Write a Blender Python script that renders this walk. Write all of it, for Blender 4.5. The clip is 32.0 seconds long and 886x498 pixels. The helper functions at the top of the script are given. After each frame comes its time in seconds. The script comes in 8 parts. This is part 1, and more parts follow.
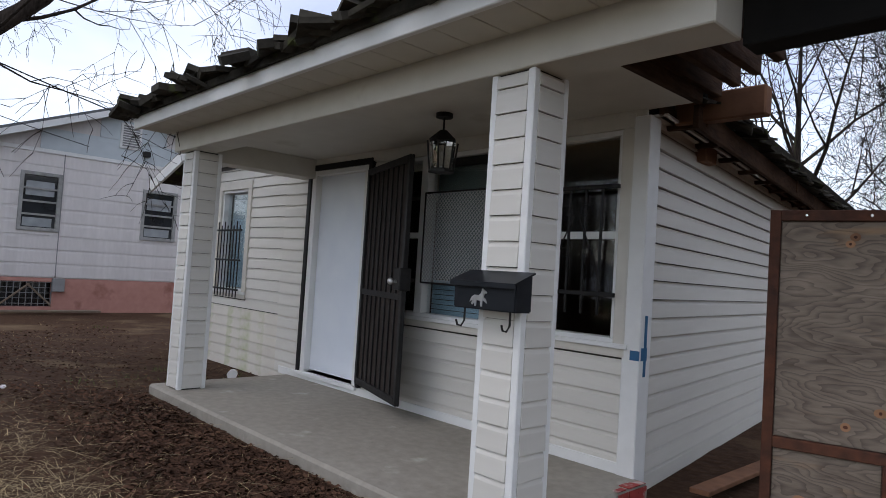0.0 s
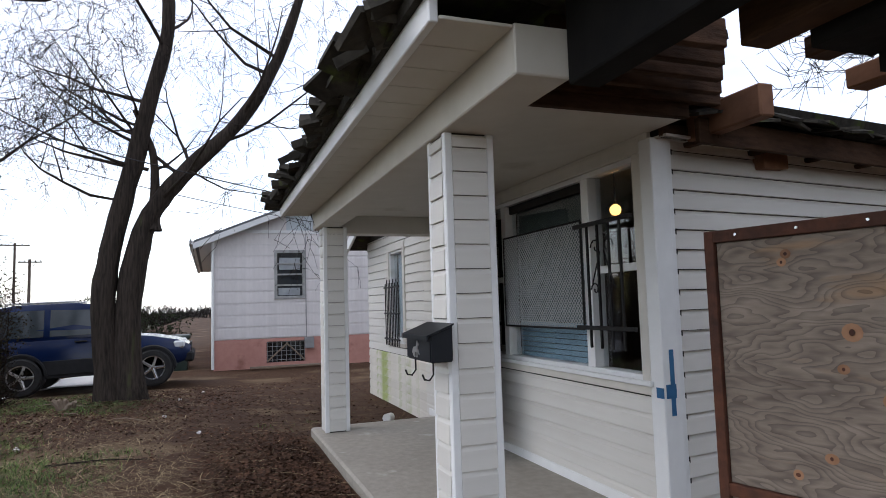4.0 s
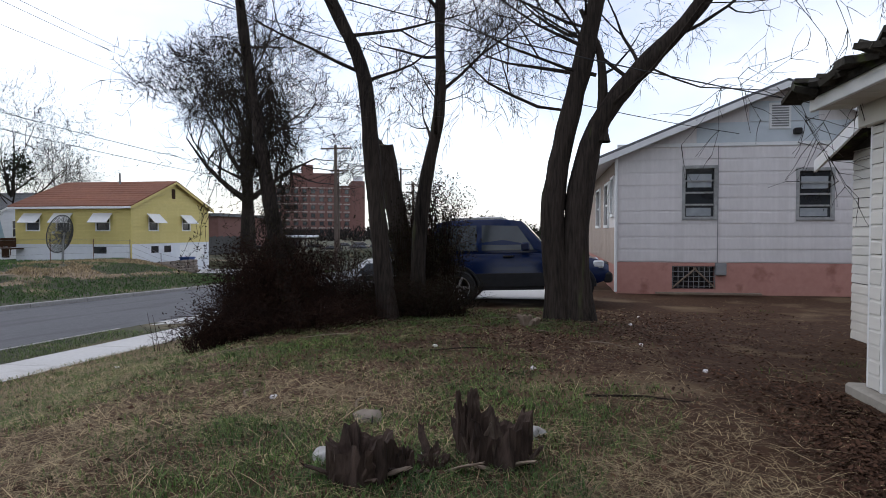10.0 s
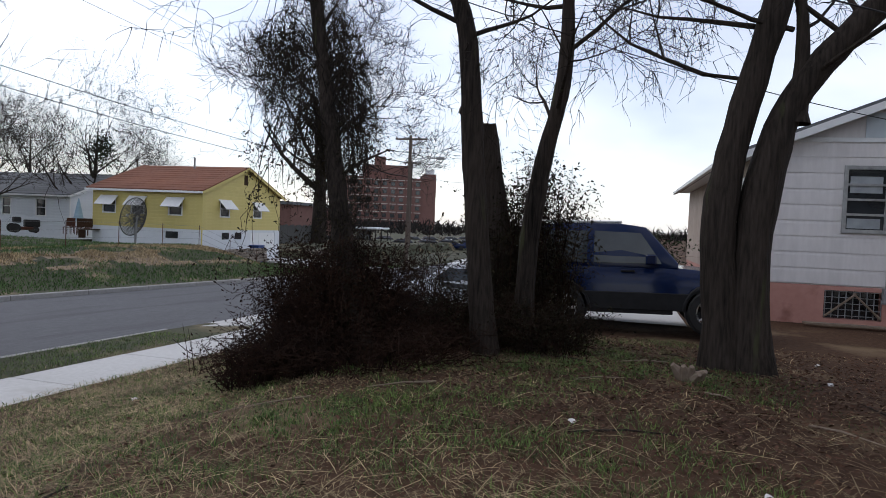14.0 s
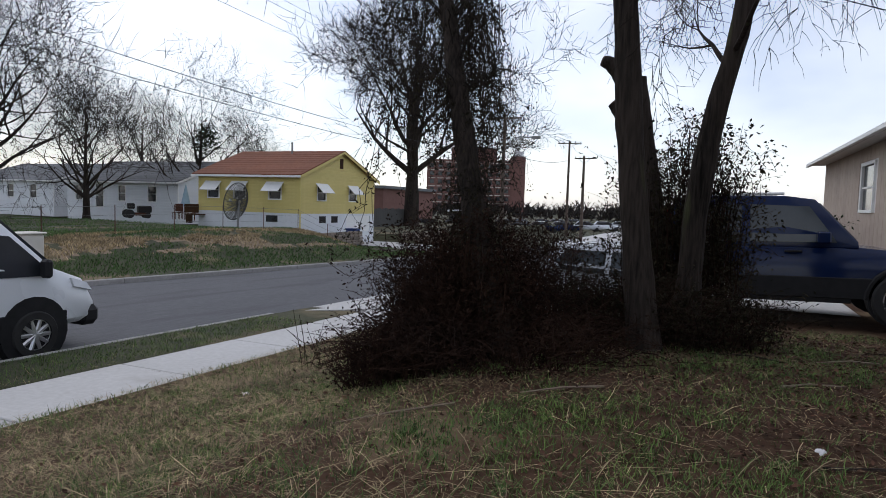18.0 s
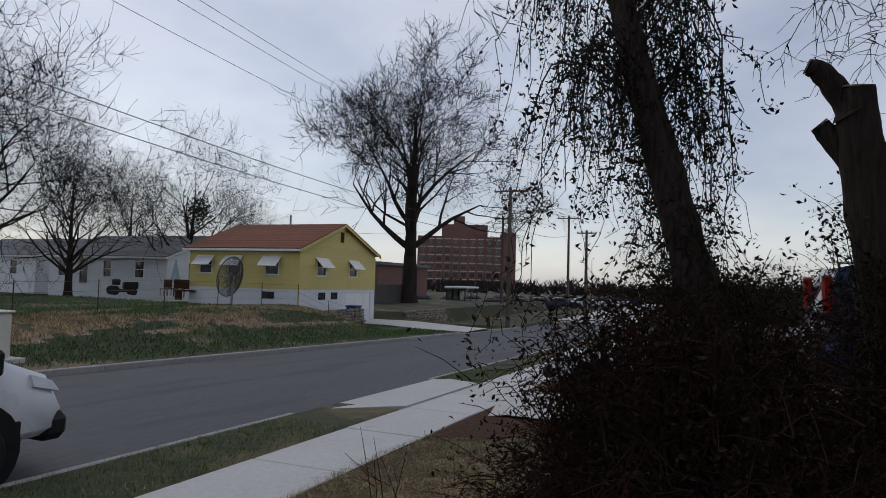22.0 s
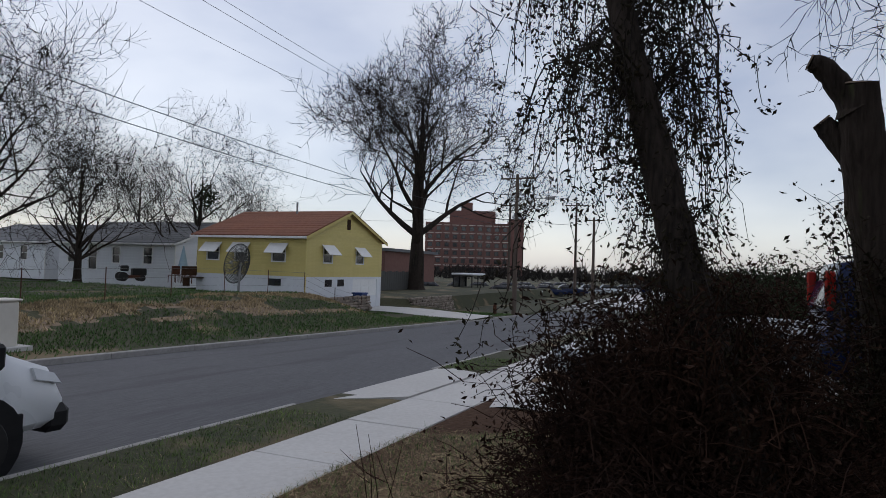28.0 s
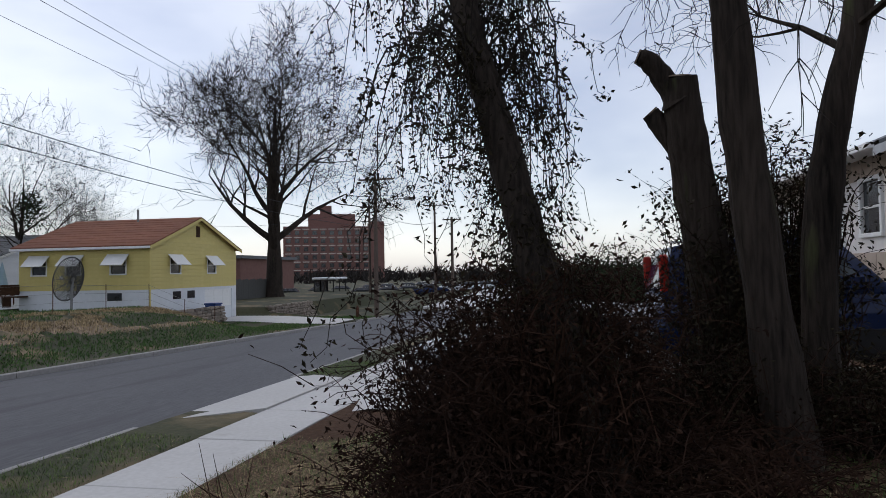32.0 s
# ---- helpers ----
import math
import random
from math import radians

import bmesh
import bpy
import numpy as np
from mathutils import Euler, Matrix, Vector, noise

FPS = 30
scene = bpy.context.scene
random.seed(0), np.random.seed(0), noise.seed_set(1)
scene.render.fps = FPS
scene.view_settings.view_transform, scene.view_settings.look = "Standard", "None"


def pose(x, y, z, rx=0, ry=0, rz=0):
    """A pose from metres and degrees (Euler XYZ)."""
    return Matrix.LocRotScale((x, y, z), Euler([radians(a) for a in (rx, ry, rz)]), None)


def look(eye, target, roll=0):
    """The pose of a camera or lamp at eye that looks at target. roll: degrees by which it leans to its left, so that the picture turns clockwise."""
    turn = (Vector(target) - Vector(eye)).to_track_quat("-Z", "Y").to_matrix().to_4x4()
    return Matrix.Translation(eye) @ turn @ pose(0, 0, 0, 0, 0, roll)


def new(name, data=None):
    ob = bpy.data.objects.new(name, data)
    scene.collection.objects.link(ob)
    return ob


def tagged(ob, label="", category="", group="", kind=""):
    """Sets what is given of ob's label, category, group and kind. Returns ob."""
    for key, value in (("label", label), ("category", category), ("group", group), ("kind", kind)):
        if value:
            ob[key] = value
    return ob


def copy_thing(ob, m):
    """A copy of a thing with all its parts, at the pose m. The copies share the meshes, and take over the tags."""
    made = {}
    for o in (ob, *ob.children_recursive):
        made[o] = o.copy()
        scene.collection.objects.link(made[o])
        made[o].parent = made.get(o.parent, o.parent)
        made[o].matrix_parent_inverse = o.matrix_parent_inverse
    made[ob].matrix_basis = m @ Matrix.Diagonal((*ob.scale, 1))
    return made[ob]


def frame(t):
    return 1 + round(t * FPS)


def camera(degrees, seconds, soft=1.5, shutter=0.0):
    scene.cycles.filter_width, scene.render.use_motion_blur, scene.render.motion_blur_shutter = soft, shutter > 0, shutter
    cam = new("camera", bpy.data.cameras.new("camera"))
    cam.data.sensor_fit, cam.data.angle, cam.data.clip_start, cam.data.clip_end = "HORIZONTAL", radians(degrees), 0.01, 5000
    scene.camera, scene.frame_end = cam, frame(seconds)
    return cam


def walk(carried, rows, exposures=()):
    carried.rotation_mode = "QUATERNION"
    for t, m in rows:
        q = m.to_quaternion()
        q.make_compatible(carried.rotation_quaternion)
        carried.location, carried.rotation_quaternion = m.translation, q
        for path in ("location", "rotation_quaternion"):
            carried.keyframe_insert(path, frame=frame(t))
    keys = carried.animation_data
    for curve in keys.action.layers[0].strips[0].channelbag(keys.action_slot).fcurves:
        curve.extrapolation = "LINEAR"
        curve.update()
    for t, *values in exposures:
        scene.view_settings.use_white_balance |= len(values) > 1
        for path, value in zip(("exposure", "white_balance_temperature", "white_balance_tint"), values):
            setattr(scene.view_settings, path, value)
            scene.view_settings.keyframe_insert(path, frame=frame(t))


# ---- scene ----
cam = camera(69, 32.0, soft=0.9)
PATH = [
    (0, (2.07, -3.688, 1.18), (0.62, -2.312, 1.258), 3.6),
    (0.5, (2.222, -3.412, 1.184), (0.868, -1.941, 1.258), 3.9),
    (1, (2.288, -3.025, 1.28), (1.021, -1.478, 1.326), -0.6),
    (1.5, (2.575, -2.824, 1.258), (1.264, -1.314, 1.306), -0.1),
    (2, (2.857, -2.581, 1.152), (1.546, -1.071, 1.196), 1.6),
    (2.5, (2.986, -2.31, 1.254), (1.5, -0.971, 1.253), -1.0),
    (3, (3.077, -2.163, 1.246), (1.398, -1.079, 1.327), 2.4),
    (3.5, (3.101, -2.3, 1.308), (1.275, -1.499, 1.469), 0.2),
    (5.5, (3.36, -2.915, 1.29), (1.386, -2.594, 1.252), -2.2),
    (6, (3.336, -2.966, 1.325), (1.355, -3.213, 1.195), 1.3),
    (6.5, (3.688, -3.06, 1.412), (1.79, -3.682, 1.318), 1.0),
    (7, (3.424, -3.154, 1.398), (1.601, -3.961, 1.241), 3.9),
    (7.5, (3.143, -3.292, 1.373), (1.236, -3.878, 1.23), 1.0),
    (8, (3.005, -3.452, 1.347), (1.118, -4.104, 1.228), 1.2),
    (8.5, (2.885, -3.506, 1.358), (0.98, -4.092, 1.196), -0.2),
    (9, (2.623, -3.662, 1.346), (0.681, -4.116, 1.192), 2.6),
    (9.5, (2.194, -3.863, 1.31), (0.216, -4.12, 1.171), -0.9),
    (10, (1.875, -3.994, 1.297), (-0.099, -4.312, 1.241), 0.0),
    (10.5, (1.552, -4.141, 1.304), (-0.421, -4.456, 1.211), 3.5),
    (11, (1.313, -4.351, 1.297), (-0.652, -4.704, 1.181), 0.1),
    (11.5, (1.104, -4.434, 1.312), (-0.835, -4.894, 1.141), 1.8),
    (12, (0.861, -4.532, 1.356), (-1.062, -5.037, 1.135), 4.0),
    (12.5, (0.525, -4.694, 1.369), (-1.429, -5.097, 1.218), 2.5),
    (13, (0.256, -4.747, 1.354), (-1.674, -5.268, 1.291), -0.3),
    (13.5, (0.019, -4.782, 1.388), (-1.858, -5.459, 1.27), 2.5),
    (14, (-0.213, -4.871, 1.394), (-2.143, -5.393, 1.319), 2.4),
    (14.5, (0.046, -4.783, 1.433), (-1.844, -5.435, 1.473), 2.3),
    (16.5, (0.105, -4.76, 1.225), (-1.792, -5.383, 1.324), 1.8),
    (17, (-0.188, -5.051, 1.197), (-2.077, -5.706, 1.237), -0.2),
    (17.5, (-0.588, -5.334, 1.211), (-2.462, -6.028, 1.133), -1.8),
    (18, (-0.995, -5.621, 1.272), (-2.833, -6.397, 1.136), 1.7),
    (18.5, (-1.04, -5.928, 1.224), (-2.926, -6.577, 1.08), -1.7),
    (19, (-1.201, -6.258, 1.185), (-3.062, -6.991, 1.223), -1.6),
    (19.5, (-1.608, -6.577, 1.181), (-3.474, -7.297, 1.176), -0.5),
    (20, (-1.859, -6.861, 1.228), (-3.74, -7.536, 1.145), -3.0),
    (20.5, (-2.206, -6.996, 1.206), (-4.032, -7.809, 1.247), 0.5),
    (21, (-2.319, -7.231, 1.152), (-4.155, -8.01, 1.294), 1.1),
    (21.5, (-2.448, -7.387, 1.176), (-4.299, -8.14, 1.255), 0.8),
    (22, (-2.573, -7.484, 1.155), (-4.425, -8.231, 1.258), 1.6),
    (22.5, (-2.791, -7.635, 1.182), (-4.678, -8.287, 1.298), 1.4),
    (23, (-2.841, -7.743, 1.225), (-4.761, -8.304, 1.234), 5.1),
    (23.5, (-2.866, -7.641, 1.269), (-4.766, -8.267, 1.26), 1.9),
    (24, (-2.883, -7.558, 1.271), (-4.778, -8.195, 1.299), 3.3),
    (24.5, (-2.907, -7.616, 1.258), (-4.819, -8.197, 1.326), 3.1),
    (25, (-2.904, -7.686, 1.263), (-4.822, -8.248, 1.338), 1.0),
    (25.5, (-2.752, -7.693, 1.26), (-4.651, -8.319, 1.252), 3.0),
    (27.5, (-2.707, -7.377, 1.270), (-4.548, -8.155, 1.327), 1.6),
    (28, (-2.616, -7.411, 1.242), (-4.461, -8.180, 1.301), 1.8),
    (28.5, (-2.722, -7.510, 1.291), (-4.586, -8.233, 1.349), 1.5),
    (29, (-2.760, -7.520, 1.315), (-4.620, -8.254, 1.349), 1.9),
    (29.5, (-2.783, -7.516, 1.314), (-4.640, -8.257, 1.376), 1.3),
    (30, (-2.812, -7.528, 1.298), (-4.677, -8.246, 1.378), 1.1),
    (30.5, (-2.881, -7.550, 1.283), (-4.776, -8.185, 1.362), 1.1),
    (31, (-2.940, -7.516, 1.224), (-4.909, -7.837, 1.361), 3.2),
    (31.5, (-2.810, -7.431, 1.233), (-4.782, -7.754, 1.308), -1.1),
    (32, (-2.807, -7.395, 1.197), (-4.774, -7.754, 1.266), -1.0),
]
STOPS = [(0.0, -0.25), (1.0, -0.1), (2.0, 0.0), (3.0, 0.33), (3.5, 0.26), (5.5, -0.2), (6.0, -0.28), (6.5, -0.45), (7.0, -0.65), (8.0, -0.5), (9.0, -0.42), (10.0, -0.35), (11.0, -0.45), (12.0, -0.3), (13.0, -0.35), (14.0, -0.5), (14.5, -0.55), (16.5, -1.3), (17.0, -1.25), (17.5, -0.85), (18.5, -0.5), (19.0, -0.42), (20.0, -0.7), (21.0, -0.9), (22.0, -1.25), (23.0, -1.45), (24.0, -1.0), (25.0, -1.05), (28.0, -1.1), (29.0, -1.2), (30.0, -1.2), (31.0, -1.38), (31.5, -1.08), (32.0, -0.82)]
walk(cam, [(t, look(eye, target, roll)) for t, eye, target, roll in PATH], STOPS)
SKY_LOW, SKY_HIGH, SKY_STRENGTH = (0.58, 0.605, 0.75), (1.14, 1.13, 1.17), 1.15

# ---- sky and sun: a bright overcast day ----
world = bpy.data.worlds.new("overcast_sky")
scene.world = world
world.use_nodes = True
wt = world.node_tree
wt.nodes.clear()
w_out = wt.nodes.new("ShaderNodeOutputWorld")
w_bg = wt.nodes.new("ShaderNodeBackground")
w_sky = wt.nodes.new("ShaderNodeTexSky")
w_sky.sky_type, w_sky.sun_disc = "NISHITA", False
w_sky.sun_elevation, w_sky.sun_rotation = radians(48), radians(200)
w_mix = wt.nodes.new("ShaderNodeMix")
w_mix.data_type = "RGBA"
w_co = wt.nodes.new("ShaderNodeTexCoord")
w_map = wt.nodes.new("ShaderNodeMapping")
w_map.inputs["Scale"].default_value = (1.0, 1.0, 2.6)
w_noise = wt.nodes.new("ShaderNodeTexNoise")
w_noise.inputs["Scale"].default_value, w_noise.inputs["Detail"].default_value = 2.2, 6.0
w_ramp = wt.nodes.new("ShaderNodeValToRGB")
w_ramp.color_ramp.elements[0].position, w_ramp.color_ramp.elements[0].color = 0.35, (SKY_LOW[0], SKY_LOW[1], SKY_LOW[2], 1)
w_ramp.color_ramp.elements[1].position, w_ramp.color_ramp.elements[1].color = 0.68, (SKY_HIGH[0], SKY_HIGH[1], SKY_HIGH[2], 1)
wt.links.new(w_co.outputs["Generated"], w_map.inputs["Vector"])
wt.links.new(w_map.outputs["Vector"], w_noise.inputs["Vector"])
wt.links.new(w_noise.outputs["Fac"], w_ramp.inputs["Fac"])
w_mix.inputs["Factor"].default_value = 0.9
wt.links.new(w_sky.outputs["Color"], w_mix.inputs["A"])
wt.links.new(w_ramp.outputs["Color"], w_mix.inputs["B"])
wt.links.new(w_mix.outputs["Result"], w_bg.inputs["Color"])
w_bg.inputs["Strength"].default_value = SKY_STRENGTH
wt.links.new(w_bg.outputs["Background"], w_out.inputs["Surface"])
sun = new("sun", bpy.data.lights.new("sun", "SUN"))
sun.data.energy, sun.data.angle, sun.data.color = 0.5, radians(35), (1.0, 0.97, 0.93)
sun.matrix_world = look((-8, -20, 25), (0, 0, 0))


# ---- materials ----
def mat(name, c1, c2, scale=8.0, rough=0.8, bump=0.2, coarse=0.8, c3=None, vary=0.0, island=0.0, metal=0.0, stretch=(1, 1, 1), spot=0.55, spec=0.4):
    """Two colours mixed by a fine and a coarse noise; c3 stains patches; vary and island shift brightness piece by piece."""
    m = bpy.data.materials.new(name)
    m.use_nodes = True
    nt = m.node_tree
    n, link = nt.nodes, nt.links.new
    b = n["Principled BSDF"]
    co, mp = n.new("ShaderNodeTexCoord"), n.new("ShaderNodeMapping")
    mp.inputs["Scale"].default_value = stretch
    link(co.outputs["Object"], mp.inputs["Vector"])
    f1, f2 = n.new("ShaderNodeTexNoise"), n.new("ShaderNodeTexNoise")
    f1.inputs["Scale"].default_value, f1.inputs["Detail"].default_value = scale, 8
    f2.inputs["Scale"].default_value, f2.inputs["Detail"].default_value = coarse, 4
    link(mp.outputs["Vector"], f1.inputs["Vector"])
    link(mp.outputs["Vector"], f2.inputs["Vector"])
    add = n.new("ShaderNodeMath")
    add.operation = "MULTIPLY_ADD"
    link(f2.outputs["Fac"], add.inputs[0])
    add.inputs[1].default_value = 0.8
    link(f1.outputs["Fac"], add.inputs[2])
    r = n.new("ShaderNodeMapRange")
    r.inputs["From Min"].default_value, r.inputs["From Max"].default_value = 0.55, 1.25
    link(add.outputs[0], r.inputs["Value"])
    mix = n.new("ShaderNodeMix")
    mix.data_type = "RGBA"
    mix.inputs["A"].default_value, mix.inputs["B"].default_value = (*c1, 1), (*c2, 1)
    link(r.outputs["Result"], mix.inputs["Factor"])
    out = mix.outputs["Result"]
    if c3:
        f3 = n.new("ShaderNodeTexNoise")
        f3.inputs["Scale"].default_value, f3.inputs["Detail"].default_value = coarse * 2.3, 10
        link(mp.outputs["Vector"], f3.inputs["Vector"])
        r3 = n.new("ShaderNodeMapRange")
        r3.inputs["From Min"].default_value, r3.inputs["From Max"].default_value = spot, spot + 0.12
        link(f3.outputs["Fac"], r3.inputs["Value"])
        m3 = n.new("ShaderNodeMix")
        m3.data_type = "RGBA"
        link(r3.outputs["Result"], m3.inputs["Factor"])
        link(out, m3.inputs["A"])
        m3.inputs["B"].default_value = (*c3, 1)
        out = m3.outputs["Result"]
    for amount, node, socket in ((vary, "ShaderNodeObjectInfo", "Random"), (island, "ShaderNodeNewGeometry", "Random Per Island")):
        if amount:
            g = n.new(node)
            rr = n.new("ShaderNodeMapRange")
            rr.inputs["To Min"].default_value, rr.inputs["To Max"].default_value = 1 - amount, 1 + amount
            link(g.outputs[socket], rr.inputs["Value"])
            hsv = n.new("ShaderNodeHueSaturation")
            link(rr.outputs["Result"], hsv.inputs["Value"])
            link(out, hsv.inputs["Color"])
            out = hsv.outputs["Color"]
    link(out, b.inputs["Base Color"])
    rg = n.new("ShaderNodeMapRange")
    rg.inputs["To Min"].default_value, rg.inputs["To Max"].default_value = max(rough - 0.12, 0.03), min(rough + 0.12, 1)
    link(f2.outputs["Fac"], rg.inputs["Value"])
    link(rg.outputs["Result"], b.inputs["Roughness"])
    b.inputs["Metallic"].default_value = metal
    b.inputs["Specular IOR Level"].default_value = spec
    if bump:
        bp = n.new("ShaderNodeBump")
        bp.inputs["Strength"].default_value, bp.inputs["Distance"].default_value = bump, 0.02
        link(f1.outputs["Fac"], bp.inputs["Height"])
        link(bp.outputs["Normal"], b.inputs["Normal"])
    return m


def glass(name, tint, rough=0.03, through_=0.85):
    m = bpy.data.materials.new(name)
    m.use_nodes = True
    b = m.node_tree.nodes["Principled BSDF"]
    b.inputs["Base Color"].default_value = (*tint, 1)
    b.inputs["Roughness"].default_value = rough
    b.inputs["Transmission Weight"].default_value = through_
    b.inputs["IOR"].default_value = 1.45
    return m


SIDING = mat("cream_vinyl_siding", (0.60, 0.575, 0.52), (0.68, 0.655, 0.60), 5, 0.5, 0.03, 0.7, vary=0.04, stretch=(0.3, 0.3, 4))
SIDING_MOSS = mat("algae_stained_siding", (0.60, 0.56, 0.49), (0.67, 0.63, 0.56), 5, 0.55, 0.03, 0.7, c3=(0.33, 0.38, 0.12), vary=0.04, spot=0.5)
WHITE_TRIM = mat("white_painted_trim", (0.72, 0.72, 0.70), (0.80, 0.80, 0.78), 9, 0.5, 0.05, 0.9, c3=(0.55, 0.54, 0.50), spot=0.68)
CREAM_TRIM = mat("cream_painted_trim", (0.58, 0.55, 0.48), (0.66, 0.63, 0.56), 9, 0.55, 0.05, 0.9, c3=(0.45, 0.42, 0.36), spot=0.66)
SOFFIT = mat("cream_soffit_panel", (0.55, 0.52, 0.45), (0.63, 0.60, 0.53), 6, 0.6, 0.05, 0.6, c3=(0.42, 0.38, 0.3), spot=0.66)
DOOR_WHITE = mat("faded_white_door_paint", (0.70, 0.74, 0.80), (0.80, 0.83, 0.87), 3, 0.5, 0.03, 0.5)
IRON = mat("black_iron", (0.012, 0.012, 0.013), (0.03, 0.028, 0.026), 20, 0.5, 0.1, 2, spec=0.15)
SCREEN = mat("dark_brown_door_screen", (0.028, 0.022, 0.02), (0.05, 0.04, 0.036), 40, 0.7, 0.1, 1, spec=0.15)
CONCRETE = mat("worn_porch_concrete", (0.25, 0.225, 0.19), (0.36, 0.33, 0.28), 14, 0.85, 0.25, 1.2, c3=(0.5, 0.48, 0.43), spot=0.63)
RED_PAINT = mat("chipped_red_paint", (0.25, 0.03, 0.03), (0.38, 0.05, 0.04), 12, 0.7, 0.2, 3, c3=(0.55, 0.52, 0.48), spot=0.5)
ROT_WOOD = mat("rotten_brown_timber", (0.025, 0.014, 0.009), (0.085, 0.045, 0.026), 9, 0.9, 0.5, 1.5, vary=0.25, stretch=(1, 1, 4), spec=0.15)
RAW_WOOD = mat("exposed_orange_timber", (0.12, 0.052, 0.027), (0.24, 0.115, 0.06), 9, 0.85, 0.4, 1.5, vary=0.2)
SHINGLE = mat("mossy_dark_shingle", (0.018, 0.016, 0.014), (0.05, 0.045, 0.035), 16, 0.95, 0.6, 2, c3=(0.06, 0.075, 0.02), vary=0.3, island=0.3, spot=0.6, spec=0.15)
PLY = mat("weathered_grey_plywood", (0.12, 0.092, 0.07), (0.26, 0.21, 0.165), 7, 0.9, 0.25, 0.9, c3=(0.25, 0.165, 0.10), stretch=(1, 1, 5), spot=0.60)
RUST = mat("rusty_steel_frame", (0.03, 0.013, 0.009), (0.12, 0.042, 0.02), 18, 0.85, 0.35, 2, vary=0.15)
def wavy_grain(m, scale, bend, dark):
    """Adds the flame-shaped grain of rotary-cut veneer to a material."""
    n, link = m.node_tree.nodes, m.node_tree.links.new
    b = n["Principled BSDF"]
    co, mp, nz = n.new("ShaderNodeTexCoord"), n.new("ShaderNodeMapping"), n.new("ShaderNodeTexNoise")
    mp.inputs["Scale"].default_value = (0.8, 0.8, 2.6)
    link(co.outputs["Object"], mp.inputs["Vector"])
    link(mp.outputs["Vector"], nz.inputs["Vector"])
    nz.inputs["Scale"].default_value, nz.inputs["Detail"].default_value, nz.inputs["Roughness"].default_value = scale, 3.0, 0.42
    # growth rings show as level lines of a smooth field
    mul, fr = n.new("ShaderNodeMath"), n.new("ShaderNodeMath")
    mul.operation, fr.operation = "MULTIPLY", "FRACT"
    mul.inputs[1].default_value = bend
    link(nz.outputs["Fac"], mul.inputs[0])
    link(mul.outputs[0], fr.inputs[0])
    r = n.new("ShaderNodeMapRange")
    r.inputs["From Min"].default_value, r.inputs["From Max"].default_value = 0.0, 0.55
    r.inputs["To Min"].default_value, r.inputs["To Max"].default_value = dark, 1.06
    link(fr.outputs[0], r.inputs["Value"])
    hsv = n.new("ShaderNodeHueSaturation")
    link(b.inputs["Base Color"].links[0].from_socket, hsv.inputs["Color"])
    link(r.outputs["Result"], hsv.inputs["Value"])
    link(hsv.outputs["Color"], b.inputs["Base Color"])


wavy_grain(PLY, 2.1, 26.0, 0.64)
# dark core behind the siding; its colour draws the shadow lines under the laps
LAP_SHADE = mat("lap_shade_core_behind_siding", (0.03, 0.027, 0.023), (0.06, 0.055, 0.048), 9, 0.9, 0.1, 1)
# near-black that puts the shade under the broken roof into its boards
SHADED_DECK = mat("shade_black_roof_deck", (0.006, 0.006, 0.006), (0.014, 0.013, 0.012), 9, 0.95, 0.2, 1, spec=0.15)
# the unlit room's dimness is put into this wall's dark brown
DIM_ROOM_WALL = mat("dim_room_brown_wall", (0.035, 0.022, 0.015), (0.06, 0.04, 0.028), 4, 0.7, 0.05, 0.6, stretch=(4, 4, 0.4))
ROT_STUMP = mat("rotten_stump_wood", (0.014, 0.010, 0.008), (0.085, 0.058, 0.045), 16, 0.95, 1.0, 2.5, c3=(0.15, 0.115, 0.085), spot=0.6, stretch=(2, 2, 0.5), spec=0.12)
KNOT = mat("plywood_knot", (0.20, 0.10, 0.05), (0.33, 0.18, 0.10), 20, 0.9, 0.1, 3, vary=0.3)
BLUE_PAINT = mat("blue_spray_paint", (0.02, 0.10, 0.22), (0.04, 0.15, 0.28), 10, 0.6, 0, 2)
BLACK_METAL = mat("black_enamel", (0.012, 0.014, 0.017), (0.022, 0.024, 0.028), 8, 0.35, 0.03, 1, spec=0.15)
SILVER = mat("silver_metal", (0.55, 0.55, 0.55), (0.7, 0.7, 0.7), 8, 0.3, 0, 1, metal=0.8)
PINK = mat("pink_painted_foundation", (0.42, 0.20, 0.16), (0.52, 0.27, 0.22), 7, 0.85, 0.2, 0.9, c3=(0.30, 0.13, 0.10), spot=0.6)
GABLE_BLUE = mat("pale_blue_grey_gable_paint", (0.50, 0.55, 0.57), (0.58, 0.63, 0.65), 5, 0.7, 0.08, 0.6, vary=0.03)
OLD_FRAME = mat("weathered_grey_window_frame", (0.22, 0.22, 0.21), (0.42, 0.42, 0.40), 12, 0.8, 0.2, 2)
OLD_BLIND = mat("dusty_grey_blind", (0.24, 0.26, 0.27), (0.40, 0.42, 0.43), 5, 0.8, 0.05, 1.5)
WHITE_SHAKE = mat("white_asbestos_shake", (0.62, 0.585, 0.56), (0.74, 0.70, 0.675), 5, 0.7, 0.12, 0.6, vary=0.04, stretch=(3, 3, 0.6))
TAN_PANEL = mat("tan_wall_panel", (0.34, 0.27, 0.22), (0.43, 0.35, 0.29), 6, 0.8, 0.1, 0.8, vary=0.06)
YELLOW = mat("yellow_clapboard", (0.56, 0.46, 0.15), (0.64, 0.53, 0.20), 4, 0.6, 0.05, 0.4, vary=0.03)
BRICK_ROOF = mat("red_brown_shingle_roof", (0.15, 0.055, 0.03), (0.23, 0.09, 0.05), 5, 0.9, 0.3, 0.5, vary=0.1, island=0.12)
